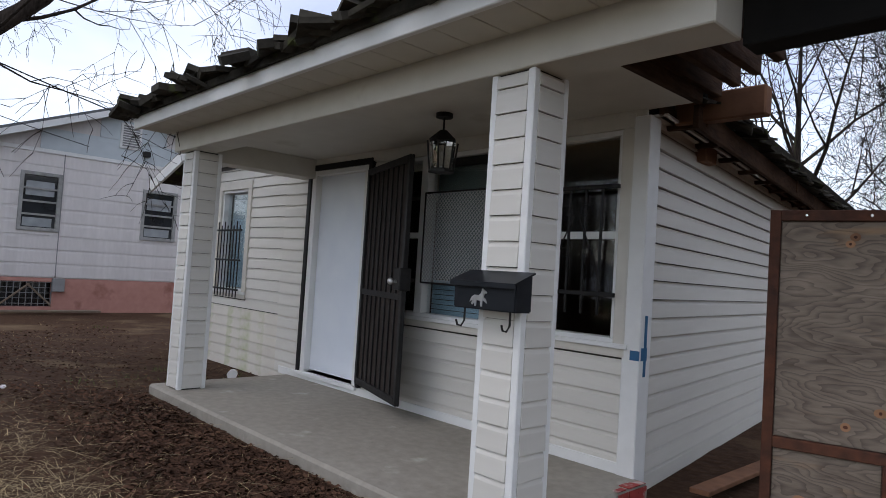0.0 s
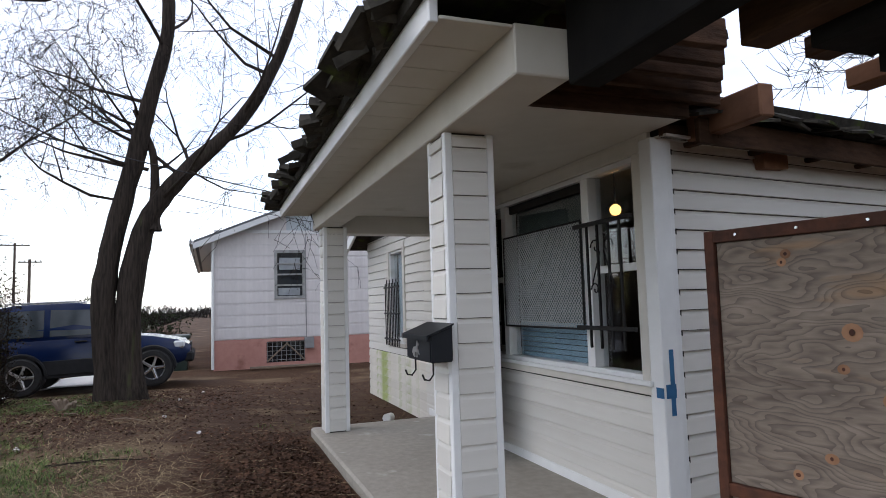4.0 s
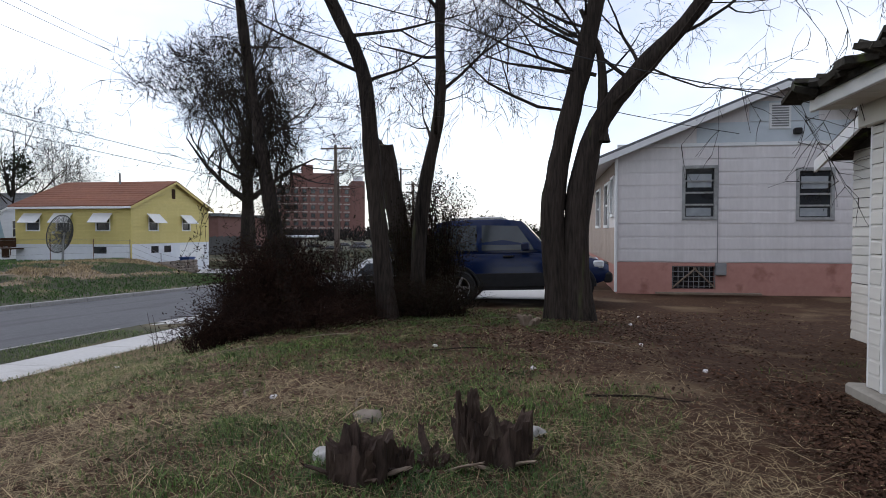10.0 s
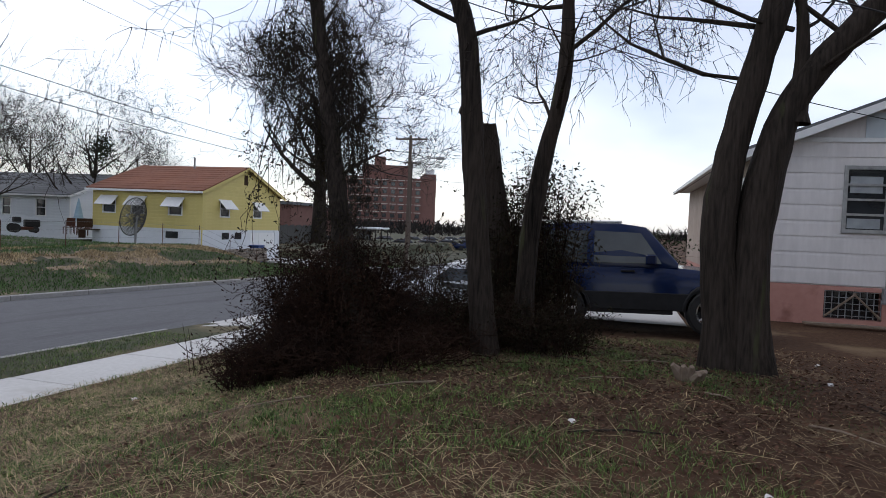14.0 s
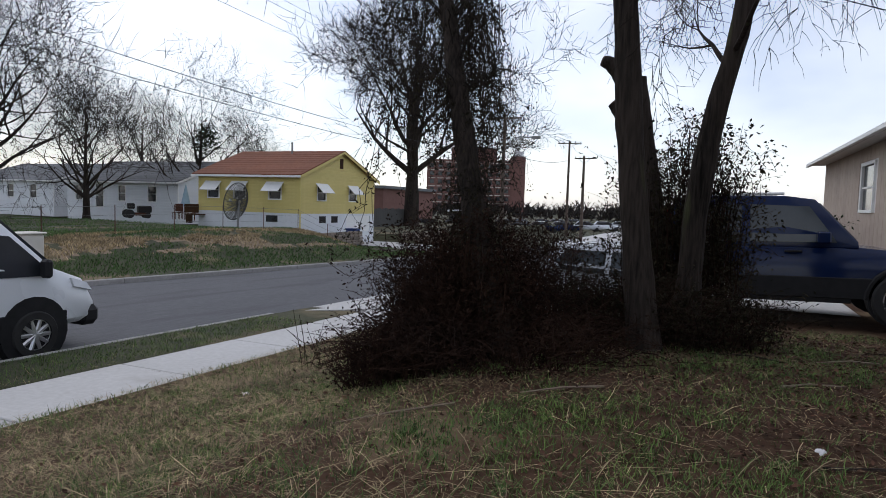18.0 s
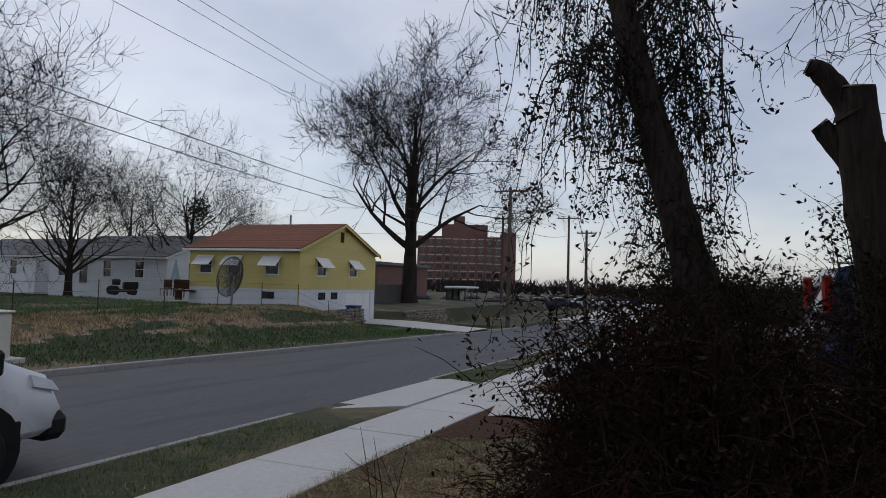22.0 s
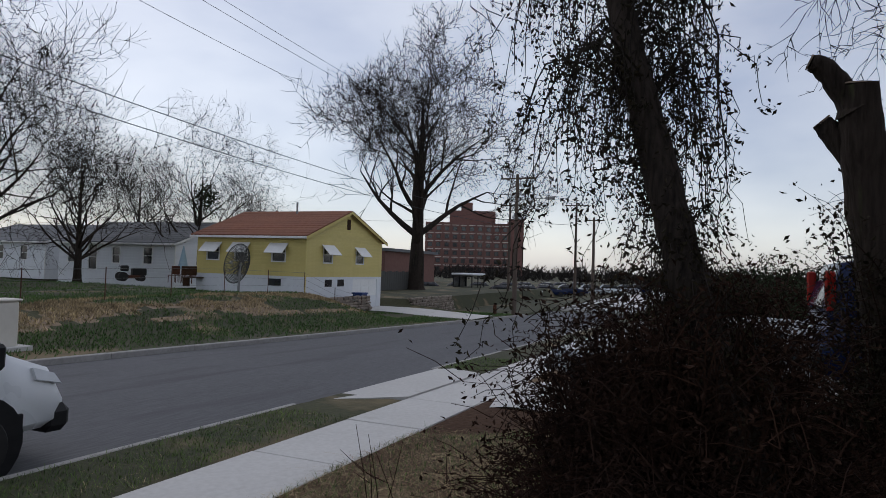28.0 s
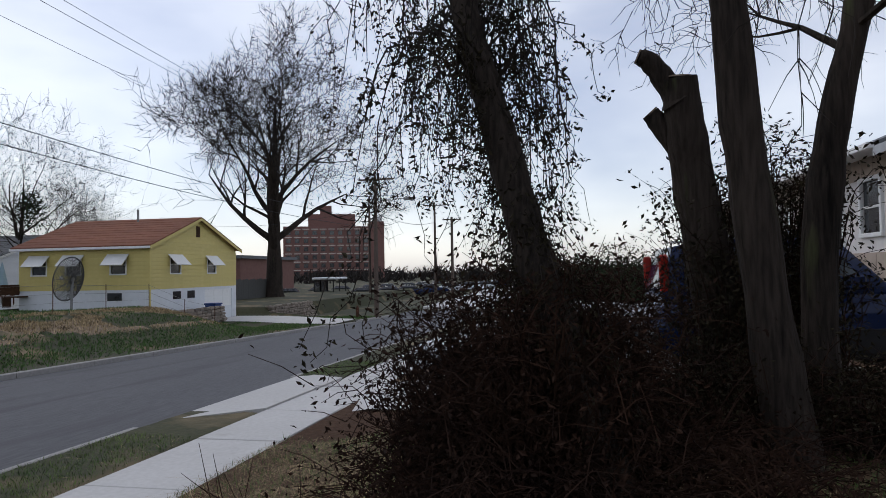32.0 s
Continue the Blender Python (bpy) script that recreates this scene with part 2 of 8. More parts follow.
GREY_ROOF = mat("grey_shingle_roof", (0.10, 0.105, 0.11), (0.17, 0.175, 0.18), 5, 0.9, 0.3, 0.5, vary=0.1, island=0.1)
WHITE_WALL = mat("white_house_paint", (0.64, 0.66, 0.68), (0.72, 0.74, 0.76), 4, 0.6, 0.05, 0.5, vary=0.03)
DARK_GLASS = mat("dark_window_glass", (0.012, 0.014, 0.017), (0.03, 0.034, 0.04), 2, 0.08, 0, 0.6, spec=0.8)
CAR_GLASS = mat("tinted_car_glass", (0.02, 0.025, 0.028), (0.05, 0.06, 0.065), 2, 0.05, 0, 0.6, spec=0.5)
CURTAIN = mat("pale_blue_blind", (0.26, 0.38, 0.46), (0.36, 0.48, 0.56), 4, 0.8, 0.05, 1, stretch=(0.2, 0.2, 6))
PANE = glass("window_glass", (0.9, 0.94, 0.95), 0.02, 1.0)
SHADE_GREEN = mat("grey_green_window_shade", (0.10, 0.125, 0.12), (0.16, 0.19, 0.185), 4, 0.8, 0.05, 0.8)
PALE_MESH = mat("pale_expanded_metal", (0.30, 0.31, 0.31), (0.42, 0.43, 0.43), 9, 0.5, 0, 1)
BRICK_RED = mat("red_brick_block", (0.15, 0.075, 0.062), (0.21, 0.11, 0.092), 2, 0.9, 0.1, 0.1, vary=0.06)
ASPHALT = mat("worn_asphalt", (0.05, 0.052, 0.058), (0.115, 0.115, 0.122), 22, 0.8, 0.3, 0.5, c3=(0.06, 0.06, 0.066), spot=0.55, stretch=(0.18, 1.4, 1))
TAN_DIRT = mat("bare_tan_dirt", (0.16, 0.115, 0.075), (0.27, 0.20, 0.135), 3, 0.95, 0.5, 0.4, c3=(0.10, 0.10, 0.04), spot=0.58)
OLD_DRIVE = mat("old_grey_driveway", (0.06, 0.058, 0.056), (0.135, 0.13, 0.127), 26, 0.9, 0.4, 1.2, c3=(0.19, 0.18, 0.17), spot=0.6)
WALKWAY = mat("pale_sidewalk_concrete", (0.44, 0.43, 0.41), (0.55, 0.54, 0.52), 18, 0.85, 0.15, 0.7, vary=0.05, c3=(0.38, 0.36, 0.33), spot=0.64)
KERB = mat("kerb_concrete", (0.25, 0.24, 0.225), (0.38, 0.37, 0.35), 14, 0.85, 0.2, 1, vary=0.05)
SOIL = mat("bare_brown_soil", (0.034, 0.016, 0.009), (0.088, 0.051, 0.030), 14, 0.95, 0.7, 0.35, c3=(0.14, 0.096, 0.057), spot=0.54, spec=0.12)
LAWN = mat("patchy_lawn", (0.022, 0.025, 0.010), (0.06, 0.06, 0.026), 12, 0.95, 0.6, 0.25, c3=(0.16, 0.12, 0.065), spot=0.55)
BLADES = mat("mixed_grass_blades", (0.030, 0.072, 0.014), (0.125, 0.18, 0.04), 3, 0.8, 0, 0.5, island=0.65)
FAR_GREEN = mat("green_lawn_blades", (0.035, 0.085, 0.016), (0.085, 0.15, 0.04), 0.6, 0.85, 0, 0.2, island=0.35)
STRAW = mat("dry_straw", (0.12, 0.084, 0.044), (0.50, 0.39, 0.22), 3, 0.9, 0, 0.5, island=0.6)
LITTER = mat("dead_brown_leaves", (0.032, 0.016, 0.011), (0.115, 0.062, 0.038), 6, 0.9, 0.1, 1, island=0.5, spec=0.12)
BARK = mat("grey_brown_bark", (0.006, 0.005, 0.004), (0.062, 0.048, 0.039), 16, 0.95, 1.0, 1.4, stretch=(2.4, 2.4, 0.28), c3=(0.06, 0.065, 0.03), spot=0.64, spec=0.12)
TWIG = mat("dark_twigs", (0.015, 0.012, 0.010), (0.04, 0.032, 0.027), 5, 0.95, 0, 1, island=0.25, spec=0.12)
FAR_TWIG = mat("far_bare_twigs", (0.014, 0.012, 0.011), (0.034, 0.029, 0.026), 2, 0.95, 0, 0.3, island=0.2, spec=0.12)
CUT_WOOD = mat("cut_grey_wood", (0.15, 0.11, 0.08), (0.26, 0.20, 0.15), 12, 0.9, 0.5, 2)
VINE_LEAF = mat("withered_vine_leaf", (0.010, 0.009, 0.005), (0.036, 0.028, 0.014), 5, 0.8, 0, 1, island=0.5, spec=0.12)
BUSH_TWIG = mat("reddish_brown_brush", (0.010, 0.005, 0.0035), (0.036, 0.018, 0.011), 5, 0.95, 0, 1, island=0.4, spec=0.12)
EVERGREEN = mat("dark_evergreen_leaf", (0.012, 0.02, 0.009), (0.03, 0.042, 0.02), 5, 0.8, 0, 1, island=0.4, spec=0.12)
POLE_WOOD = mat("creosote_pole_wood", (0.07, 0.05, 0.04), (0.13, 0.10, 0.08), 10, 0.9, 0.3, 1, stretch=(2, 2, 0.3))
CABLE = mat("black_cable", (0.02, 0.02, 0.022), (0.03, 0.03, 0.032), 4, 0.7, 0, 1)
CAR_BLUE = mat("dark_blue_car_paint", (0.004, 0.011, 0.045), (0.007, 0.017, 0.06), 3, 0.16, 0, 0.5, spec=0.3)
CAR_WHITE = mat("white_car_paint", (0.66, 0.69, 0.71), (0.72, 0.74, 0.76), 3, 0.3, 0, 0.5, spec=0.6)
CAR_SILVER = mat("pale_silver_car_paint", (0.42, 0.43, 0.44), (0.5, 0.51, 0.52), 3, 0.3, 0, 0.5, metal=0.3)
RUBBER = mat("black_rubber", (0.014, 0.014, 0.014), (0.028, 0.027, 0.026), 9, 0.8, 0.1, 2)
PLASTIC = mat("black_plastic_trim", (0.012, 0.012, 0.013), (0.024, 0.024, 0.025), 9, 0.6, 0.05, 2, spec=0.2)
LAMP_CLEAR = mat("clear_headlight", (0.5, 0.52, 0.54), (0.7, 0.72, 0.74), 6, 0.12, 0, 1)
LAMP_RED = mat("red_tail_light", (0.2, 0.012, 0.01), (0.3, 0.022, 0.014), 6, 0.2, 0, 1)
STONE = mat("grey_brown_wall_stone", (0.16, 0.13, 0.105), (0.30, 0.25, 0.20), 7, 0.9, 0.4, 1, vary=0.3)
FENCE = mat("galvanised_mesh", (0.20, 0.20, 0.20), (0.28, 0.28, 0.28), 9, 0.6, 0, 1)
DISH = mat("weathered_dish_mesh", (0.045, 0.045, 0.042), (0.085, 0.083, 0.078), 9, 0.7, 0.1, 1)
SIGN_WHITE = mat("white_sign_board", (0.84, 0.82, 0.82), (0.88, 0.86, 0.86), 9, 0.5, 0, 1)
# corrugated plastic lets daylight through from behind
sign_nodes = SIGN_WHITE.node_tree
sign_thru, sign_mix = sign_nodes.nodes.new("ShaderNodeBsdfTranslucent"), sign_nodes.nodes.new("ShaderNodeMixShader")
sign_thru.inputs["Color"].default_value = (0.9, 0.9, 0.92, 1)
sign_mix.inputs["Fac"].default_value = 0.45
sign_nodes.links.new(sign_nodes.nodes["Principled BSDF"].outputs[0], sign_mix.inputs[1])
sign_nodes.links.new(sign_thru.outputs[0], sign_mix.inputs[2])
sign_nodes.links.new(sign_mix.outputs[0], sign_nodes.nodes["Material Output"].inputs["Surface"])
SIGN_RED = mat("red_sign_ink", (0.48, 0.05, 0.06), (0.55, 0.07, 0.08), 9, 0.6, 0, 1)
SIGN_DARK = mat("black_sign_board", (0.03, 0.03, 0.035), (0.045, 0.045, 0.05), 9, 0.5, 0, 1)
BIN_BLUE = mat("blue_plastic_bin", (0.01, 0.04, 0.16), (0.015, 0.05, 0.2), 9, 0.5, 0, 1)
BIN_GREEN = mat("dark_green_plastic", (0.015, 0.03, 0.024), (0.025, 0.042, 0.034), 9, 0.5, 0, 1)
# glowing amber that stands in for a lamp's reflection in the glass
AMBER_GLINT = bpy.data.materials.new("amber_window_glint")
AMBER_GLINT.use_nodes = True
AMBER_GLINT.node_tree.nodes["Principled BSDF"].inputs["Emission Color"].default_value = (1.0, 0.5, 0.15, 1)
AMBER_GLINT.node_tree.nodes["Principled BSDF"].inputs["Emission Strength"].default_value = 3.0


# ---- builders ----
PLACE = {}


def linked(name, mesh, parent=None, label="", smooth=False):
    ob = new(name, mesh)
    PLACE[ob] = Matrix.Identity(4)
    if parent:
        ob.parent = parent
        ob.matrix_parent_inverse = PLACE[parent].inverted()
    if label:
        ob["label"] = label
    if smooth:
        mesh.polygons.foreach_set("use_smooth", [True] * len(mesh.polygons))
        mesh.set_sharp_from_angle(angle=radians(38))
    return ob


def part(name, bm, material, parent=None, label="", smooth=False):
    """Links a bmesh, in world places, as one mesh object under a thing or a part."""
    mesh = bpy.data.meshes.new(name)
    bm.to_mesh(mesh)
    bm.free()
    mesh.materials.append(material)
    return linked(name, mesh, parent, label, smooth)


def raw(name, verts, faces, material, parent=None, label="", smooth=False):
    mesh = bpy.data.meshes.new(name)
    mesh.from_pydata(verts, [], faces)
    mesh.materials.append(material)
    return linked(name, mesh, parent, label, smooth)


def thing(name, place, label, category, group="", kind="", turn=0.0):
    ob = new(name)
    ob.matrix_basis = pose(*place, 0, 0, turn)
    PLACE[ob] = ob.matrix_basis.copy()
    return tagged(ob, label, category, group, kind)


def block(bm, lo, hi, bevel=0.0, m=None):
    """A box between two corners, with its edges taken off by bevel."""
    lo, hi = Vector(lo), Vector(hi)
    mm = Matrix.Translation((lo + hi) / 2) @ Matrix.Diagonal((*(hi - lo), 1))
    made = bmesh.ops.create_cube(bm, size=1, matrix=(m @ mm) if m else mm)["verts"]
    if bevel:
        edges = list({e for v in made for e in v.link_edges})
        bmesh.ops.bevel(bm, geom=edges, offset=bevel, segments=1, affect="EDGES")
    return bm


def box(lo, hi, bevel=0.0, m=None):
    return block(bmesh.new(), lo, hi, bevel, m)


def rod(bm, a, b, r, r2=None, sides=8):
    """A round bar from a to b."""
    a, b = Vector(a), Vector(b)
    d = b - a
    m = Matrix.Translation((a + b) / 2) @ d.to_track_quat("Z", "Y").to_matrix().to_4x4()
    bmesh.ops.create_cone(bm, cap_ends=True, segments=sides, radius1=r, radius2=r if r2 is None else r2, depth=d.length, matrix=m)
    return bm


def prism(bm, outline, axis, lo, hi, bevel=0.0):
    """An outline (pairs in the other two axes, in order) drawn out along an axis from lo to hi."""
    def at(p, d):
        return {"x": (d, p[0], p[1]), "y": (p[0], d, p[1]), "z": (p[0], p[1], d)}[axis]
    a, b = [bm.verts.new(at(p, lo)) for p in outline], [bm.verts.new(at(p, hi)) for p in outline]
    k = len(outline)
    fs = [bm.faces.new(a), bm.faces.new(b[::-1])] + [bm.faces.new((a[i], b[i], b[(i + 1) % k], a[(i + 1) % k])) for i in range(k)]
    bmesh.ops.recalc_face_normals(bm, faces=fs)
    if bevel:
        edges = list({e for f in fs for e in f.edges})
        bmesh.ops.bevel(bm, geom=edges, offset=bevel, segments=2, affect="EDGES")
    return bm


def tubes(lines, sides=4):
    """Vertices and faces of many tapering stems. A line is a list of (point, radius)."""
    verts, faces = [], []
    ring = [(math.cos(2 * math.pi * i / sides), math.sin(2 * math.pi * i / sides)) for i in range(sides)]
    for line in lines:
        base = len(verts)
        n = len(line)
        for k, (p, r) in enumerate(line):
            q = line[min(k + 1, n - 1)][0] - line[max(k - 1, 0)][0]
            q = q.normalized() if q.length > 1e-6 else Vector((0, 0, 1))
            u = q.cross(Vector((0.31, 0.95, 0.05)) if abs(q.y) < 0.9 else Vector((1, 0, 0))).normalized()
            v = q.cross(u)
            verts += [p + u * (r * c) + v * (r * s) for c, s in ring]
            if k:
                o = base + sides * (k - 1)
                faces += [(o + i, o + (i + 1) % sides, o + sides + (i + 1) % sides, o + sides + i) for i in range(sides)]
        faces.append(tuple(base + sides * (n - 1) + i for i in range(sides)))
    return verts, faces


def openings_grid(u0, u1, z0, z1, holes):
    """The cells of a wall that are left between its openings (u0, z0, u1, z1)."""
    us = sorted({u0, u1, *[h[0] for h in holes], *[h[2] for h in holes]})
    zs = sorted({z0, z1, *[h[1] for h in holes], *[h[3] for h in holes]})
    for a, b in zip(us, us[1:]):
        for c, d in zip(zs, zs[1:]):
            mu, mz = (a + b) / 2, (c + d) / 2
            if not any(h[0] < mu < h[2] and h[1] < mz < h[3] for h in holes):
                yield a, c, b, d


def board_wall(parent, frame_m, u0, u1, z0, z1, holes, step, material, top=None, depth=0.021, name="siding_board", lap=0.0):
    """Lapped boards on a wall. frame_m carries (u, outward, z) into the world; top(u) cuts the boards under a gable."""
    shared = {}
    z = z0
    while z < z1 - 0.02:
        zt = min(z + step, z1)
        lo_u, hi_u = u0, u1
        if top:
            inside = [u for u in np.linspace(u0, u1, 161) if top(u) > zt - 0.015]
            if not inside:
                break
            lo_u, hi_u = inside[0], inside[-1]
        cuts = [(h[0], h[2]) for h in holes if h[1] < zt - 0.01 and h[3] > z + 0.01]
        runs, start = [], lo_u
        for a, b in sorted(cuts):
            if a > start:
                runs.append((start, a))
            start = max(start, b)
        if start < hi_u:
            runs.append((start, hi_u))
        pieces = [(a, b, z, zt) for a, b in runs]
        for h in holes:
            a, b = max(h[0], lo_u), min(h[2], hi_u)
            if b > a and h[1] < zt - 0.01 and h[3] > z + 0.01:
                pieces += [(a, b, z, h[1])] if h[1] - z > 0.015 else []
                pieces += [(a, b, h[3], zt)] if zt - h[3] > 0.015 else []
        for a, b, za, zb in pieces:
            key = (round(b - a, 3), round(zb - za, 3))
            if key not in shared:
                w, h = b - a, zb - za
                me = bpy.data.meshes.new(name)
                k = depth * 0.72
                # gap under each lip, where a dark core shows as the lap's shadow
                g = 0.18 * depth
                v = [(0, 0, g), (w, 0, g), (w, depth, g), (0, depth, g), (0, 0, h + lap), (w, 0, h + lap), (w, 0.002, h + lap), (0, 0.002, h + lap), (0, k, h * 0.78), (w, k, h * 0.78)]
                f = [(0, 1, 2, 3), (3, 2, 9, 8), (8, 9, 6, 7), (7, 6, 5, 4), (0, 3, 8, 7, 4), (1, 5, 6, 9, 2)]
                me.from_pydata(v, [], f)
                me.materials.append(material)
                shared[key] = me
            ob = new(name, shared[key])
            ob.parent = parent
            PLACE[ob] = frame_m @ Matrix.Translation((a, 0, za))
            ob.matrix_basis = PLACE[parent].inverted() @ PLACE[ob]
        z += step


def tilted(bm, corners, thick):
    """A slab under four corners, thick metres deep."""
    a = [bm.verts.new(c) for c in corners]
    nrm = (Vector(corners[1]) - Vector(corners[0])).cross(Vector(corners[-1]) - Vector(corners[0])).normalized()
    if nrm.z < 0:
        nrm = -nrm
    b = [bm.verts.new(Vector(c) - nrm * thick) for c in corners]
    k = len(corners)
    fs = [bm.faces.new(a), bm.faces.new(b[::-1])] + [bm.faces.new((a[i], b[i], b[(i + 1) % k], a[(i + 1) % k])) for i in range(k)]
    bmesh.ops.recalc_face_normals(bm, faces=fs)
    return bm


# ---- the ground: one sheet, with the yard's rise, the bank to the pavement, the street's fall and the lawns beyond ----
def smooth(a, b, v):
    k = min(max((v - a) / (b - a), 0.0), 1.0)
    return k * k * (3 - 2 * k)


def street_z(x):
    """The pavement's height; the street falls gently towards the junction."""
    return -0.6 + 0.03 * (min(max(x, -46.0), 10.0) + 6)


WALK_IN, WALK_OUT, KERB_IN, KERB_FAR = -10.6, -11.65, -12.75, -19.4


def ground_z(x, y):
    s = street_z(x)
    if y > WALK_IN:
        yard = -0.12 + 0.24 * math.exp(-(((x + 3.6) / 5.2) ** 4) - (((y + 4.9) / 2.9) ** 4))
        yard += 0.02 * noise.noise((x * 0.9, y * 0.9, 0)) + 0.012 * noise.noise((x * 3, y * 3, 2))
        z = s + 0.03 + (yard - s - 0.03) * smooth(WALK_IN, -7.0, y)
        if -14.4 < x < -9.4:
            z = min(z, s + 0.02 + (-0.16 - s) * smooth(-8.4, -5.2, y))
        return z
    if y > WALK_OUT:
        return s - 0.06
    if y > KERB_IN:
        return s - 0.005 + 0.01 * noise.noise((x * 3, y * 3, 0)) - (0.05 if -15.2 < x < -11.6 else 0)
    if y > KERB_FAR:
        return s - 0.3
    top = -0.15 + 0.1 * noise.noise((x * 0.2, y * 0.2, 1))
    drive = smooth(-26.8, -32.0, x) * smooth(-40.6, -39.8, x)
    top = top + (-1.36 - top) * drive
    if x < -40:
        return s + (-0.85 - s) * smooth(-24.9, -25.4, y)
    return s - 0.02 + (top - s + 0.02) * smooth(KERB_FAR, KERB_FAR - 5.6, y) + (0.25 * math.exp(-(((x + 20) / 7) ** 2) - ((y + 23.5) / 1.8) ** 2))


def steps(*bits):
    out = []
    for a, b, n in bits:
        out += list(np.linspace(a, b, n, endpoint=False))
    return out


GX = steps((-900, -120, 8), (-120, -48, 24), (-48, -16, 80), (-16, 8, 110), (8, 40, 32), (40, 900, 9)) + [900.0]
GY = steps((-900, -120, 8), (-120, -40, 30), (-40, -20.2, 60), (-20.2, -18.4, 10), (-18.4, -13, 6), (-13, -10, 34), (-10, 3, 72), (3, 40, 30), (40, 900, 9)) + [900.0]
gverts = [(x, y, ground_z(x, y)) for y in GY for x in GX]
gfaces, gkinds = [], []
nx = len(GX)
for j in range(len(GY) - 1):
    for i in range(nx - 1):
        gfaces.append((j * nx + i, j * nx + i + 1, (j + 1) * nx + i + 1, (j + 1) * nx + i))
        x, y = (GX[i] + GX[i + 1]) / 2, (GY[j] + GY[j + 1]) / 2
        tan = -24.9 < y < -21.8 and -31 < x < -9 and noise.noise((x * 0.35, y * 0.9, 5)) + 0.4 * noise.noise((x * 1.5, y * 2, 2)) > 0.05
        gkinds.append(0 if y > WALK_IN else 2 if tan else 1)
ground = raw("ground", gverts, gfaces, SOIL, None, "", True)
ground.data.materials.append(LAWN)
ground.data.materials.append(TAN_DIRT)
ground.data.polygons.foreach_set("material_index", gkinds)
tagged(ground, "uneven yard of bare soil and patchy grass", "ground", "", "structure")

# road, with a gentle camber
rv, rf = [], []
rxs, rys = np.linspace(-46, 30, 77), np.linspace(KERB_IN - 0.06, KERB_FAR + 0.12, 9)
for x in rxs:
    for y in rys:
        c = (y - (KERB_IN + KERB_FAR) / 2) / 3.3
        rv.append((x, y, street_z(x) - 0.13 + 0.05 * (1 - c * c)))
for i in range(len(rxs) - 1):
    for j in range(8):
        a = i * 9 + j
        rf.append((a, a + 1, a + 10, a + 9))
road = raw("road", rv, rf, ASPHALT, None, "", True)
tagged(road, "grey worn asphalt street falling towards a junction", "road", "", "structure")
cross = raw("side_road", [(-46, -60, -1.93), (-46, 40, -1.93), (-54, 40, -1.95), (-54, -60, -1.95)], [(0, 1, 2, 3)], ASPHALT)
tagged(cross, "grey asphalt cross street at the junction", "road", "", "structure")


def slope_box(bm, x0, x1, y0, y1, up, down, bevel=0.0):
    """A slab along the street that follows its fall."""
    z0, z1 = street_z(x0), street_z(x1)
    pts = [(x0, y0, z0), (x1, y0, z1), (x1, y1, z1), (x0, y1, z0)]
    a = [bm.verts.new((p[0], p[1], p[2] + up)) for p in pts]
    b = [bm.verts.new((p[0], p[1], p[2] - down)) for p in pts]
    fs = [bm.faces.new(a), bm.faces.new(b[::-1])] + [bm.faces.new((a[i], b[i], b[(i + 1) % 4], a[(i + 1) % 4])) for i in range(4)]
    bmesh.ops.recalc_face_normals(bm, faces=fs)
    if bevel:
        bmesh.ops.bevel(bm, geom=list({e for e in fs[0].edges}), offset=bevel, segments=1, affect="EDGES")
    return bm


pavement = thing("pavement", (-6, -11.1, -0.6), "pale concrete sidewalk of square slabs beside the grass verge", "pavement", kind="structure")
x = 14.0
while x > -46:
    part("paving_slab", slope_box(bmesh.new(), x - 1.82, x - 0.012, WALK_OUT, WALK_IN, random.uniform(-0.004, 0.006), 0.1, 0.008), WALKWAY, pavement)
    x -= 1.83
kerb = thing("kerb", (-6, KERB_IN, -0.6), "weathered concrete kerb stones along both sides of the street", "kerb", kind="structure")
for side, y0, y1 in (("near", KERB_IN - 0.09, KERB_IN), ("far", KERB_FAR, KERB_FAR + 0.15)):
    x = 14.0
    while x > -46:
        dropped = (side == "near" and -15.6 < x - 1.2 < -11.4) or (side == "far" and -39.8 < x - 1.2 < -35.0)
        part("kerb_stone", slope_box(bmesh.new(), x - 2.42, x - 0.01, y0, y1, -0.07 if dropped else 0.0, 0.3, 0.015), KERB, kerb)
        x -= 2.43
apron = thing("driveway_apron", (-13.2, -12.2, -0.82), "pale concrete driveway apron crossing the verge", "driveway", kind="structure")
bm = bmesh.new()
prism(bm, [(-11.6, WALK_OUT), (-14.9, WALK_OUT), (-15.7, KERB_IN), (-10.8, KERB_IN)], "z", 0, 0.08)
for v in bm.verts:
    v.co.z += street_z(v.co.x) - 0.05 - 0.045 * (v.co.y < -12)
part("apron_slab", bm, WALKWAY, apron)
drive = thing("driveway", (-11.6, -7, -0.4), "old concrete driveway strip leading up beside the neighbouring house", "driveway", kind="structure")
bm = bmesh.new()
dv = []
for y in np.linspace(WALK_IN, -3.7, 14):
    dv.append([bm.verts.new((xx, y, ground_z(-11.4, y) + 0.035)) for xx in (-13.9, -11.45 - 0.1 * smooth(-7.5, -10.0, y))])
for a, b in zip(dv, dv[1:]):
    bm.faces.new((a[0], a[1], b[1], b[0]))
part("driveway_slab", bm, WALKWAY, drive)
fdrive = thing("far_driveway", (-37.4, -23, -1.4), "pale concrete driveway rising to a garage", "driveway", kind="structure")
bm = bmesh.new()
dv = []
for y in np.linspace(KERB_FAR - 0.02, -27.0, 12):
    dv.append([bm.verts.new((xx, y, ground_z(-37.4, y) + 0.04)) for xx in (-39.6, -35.3)])
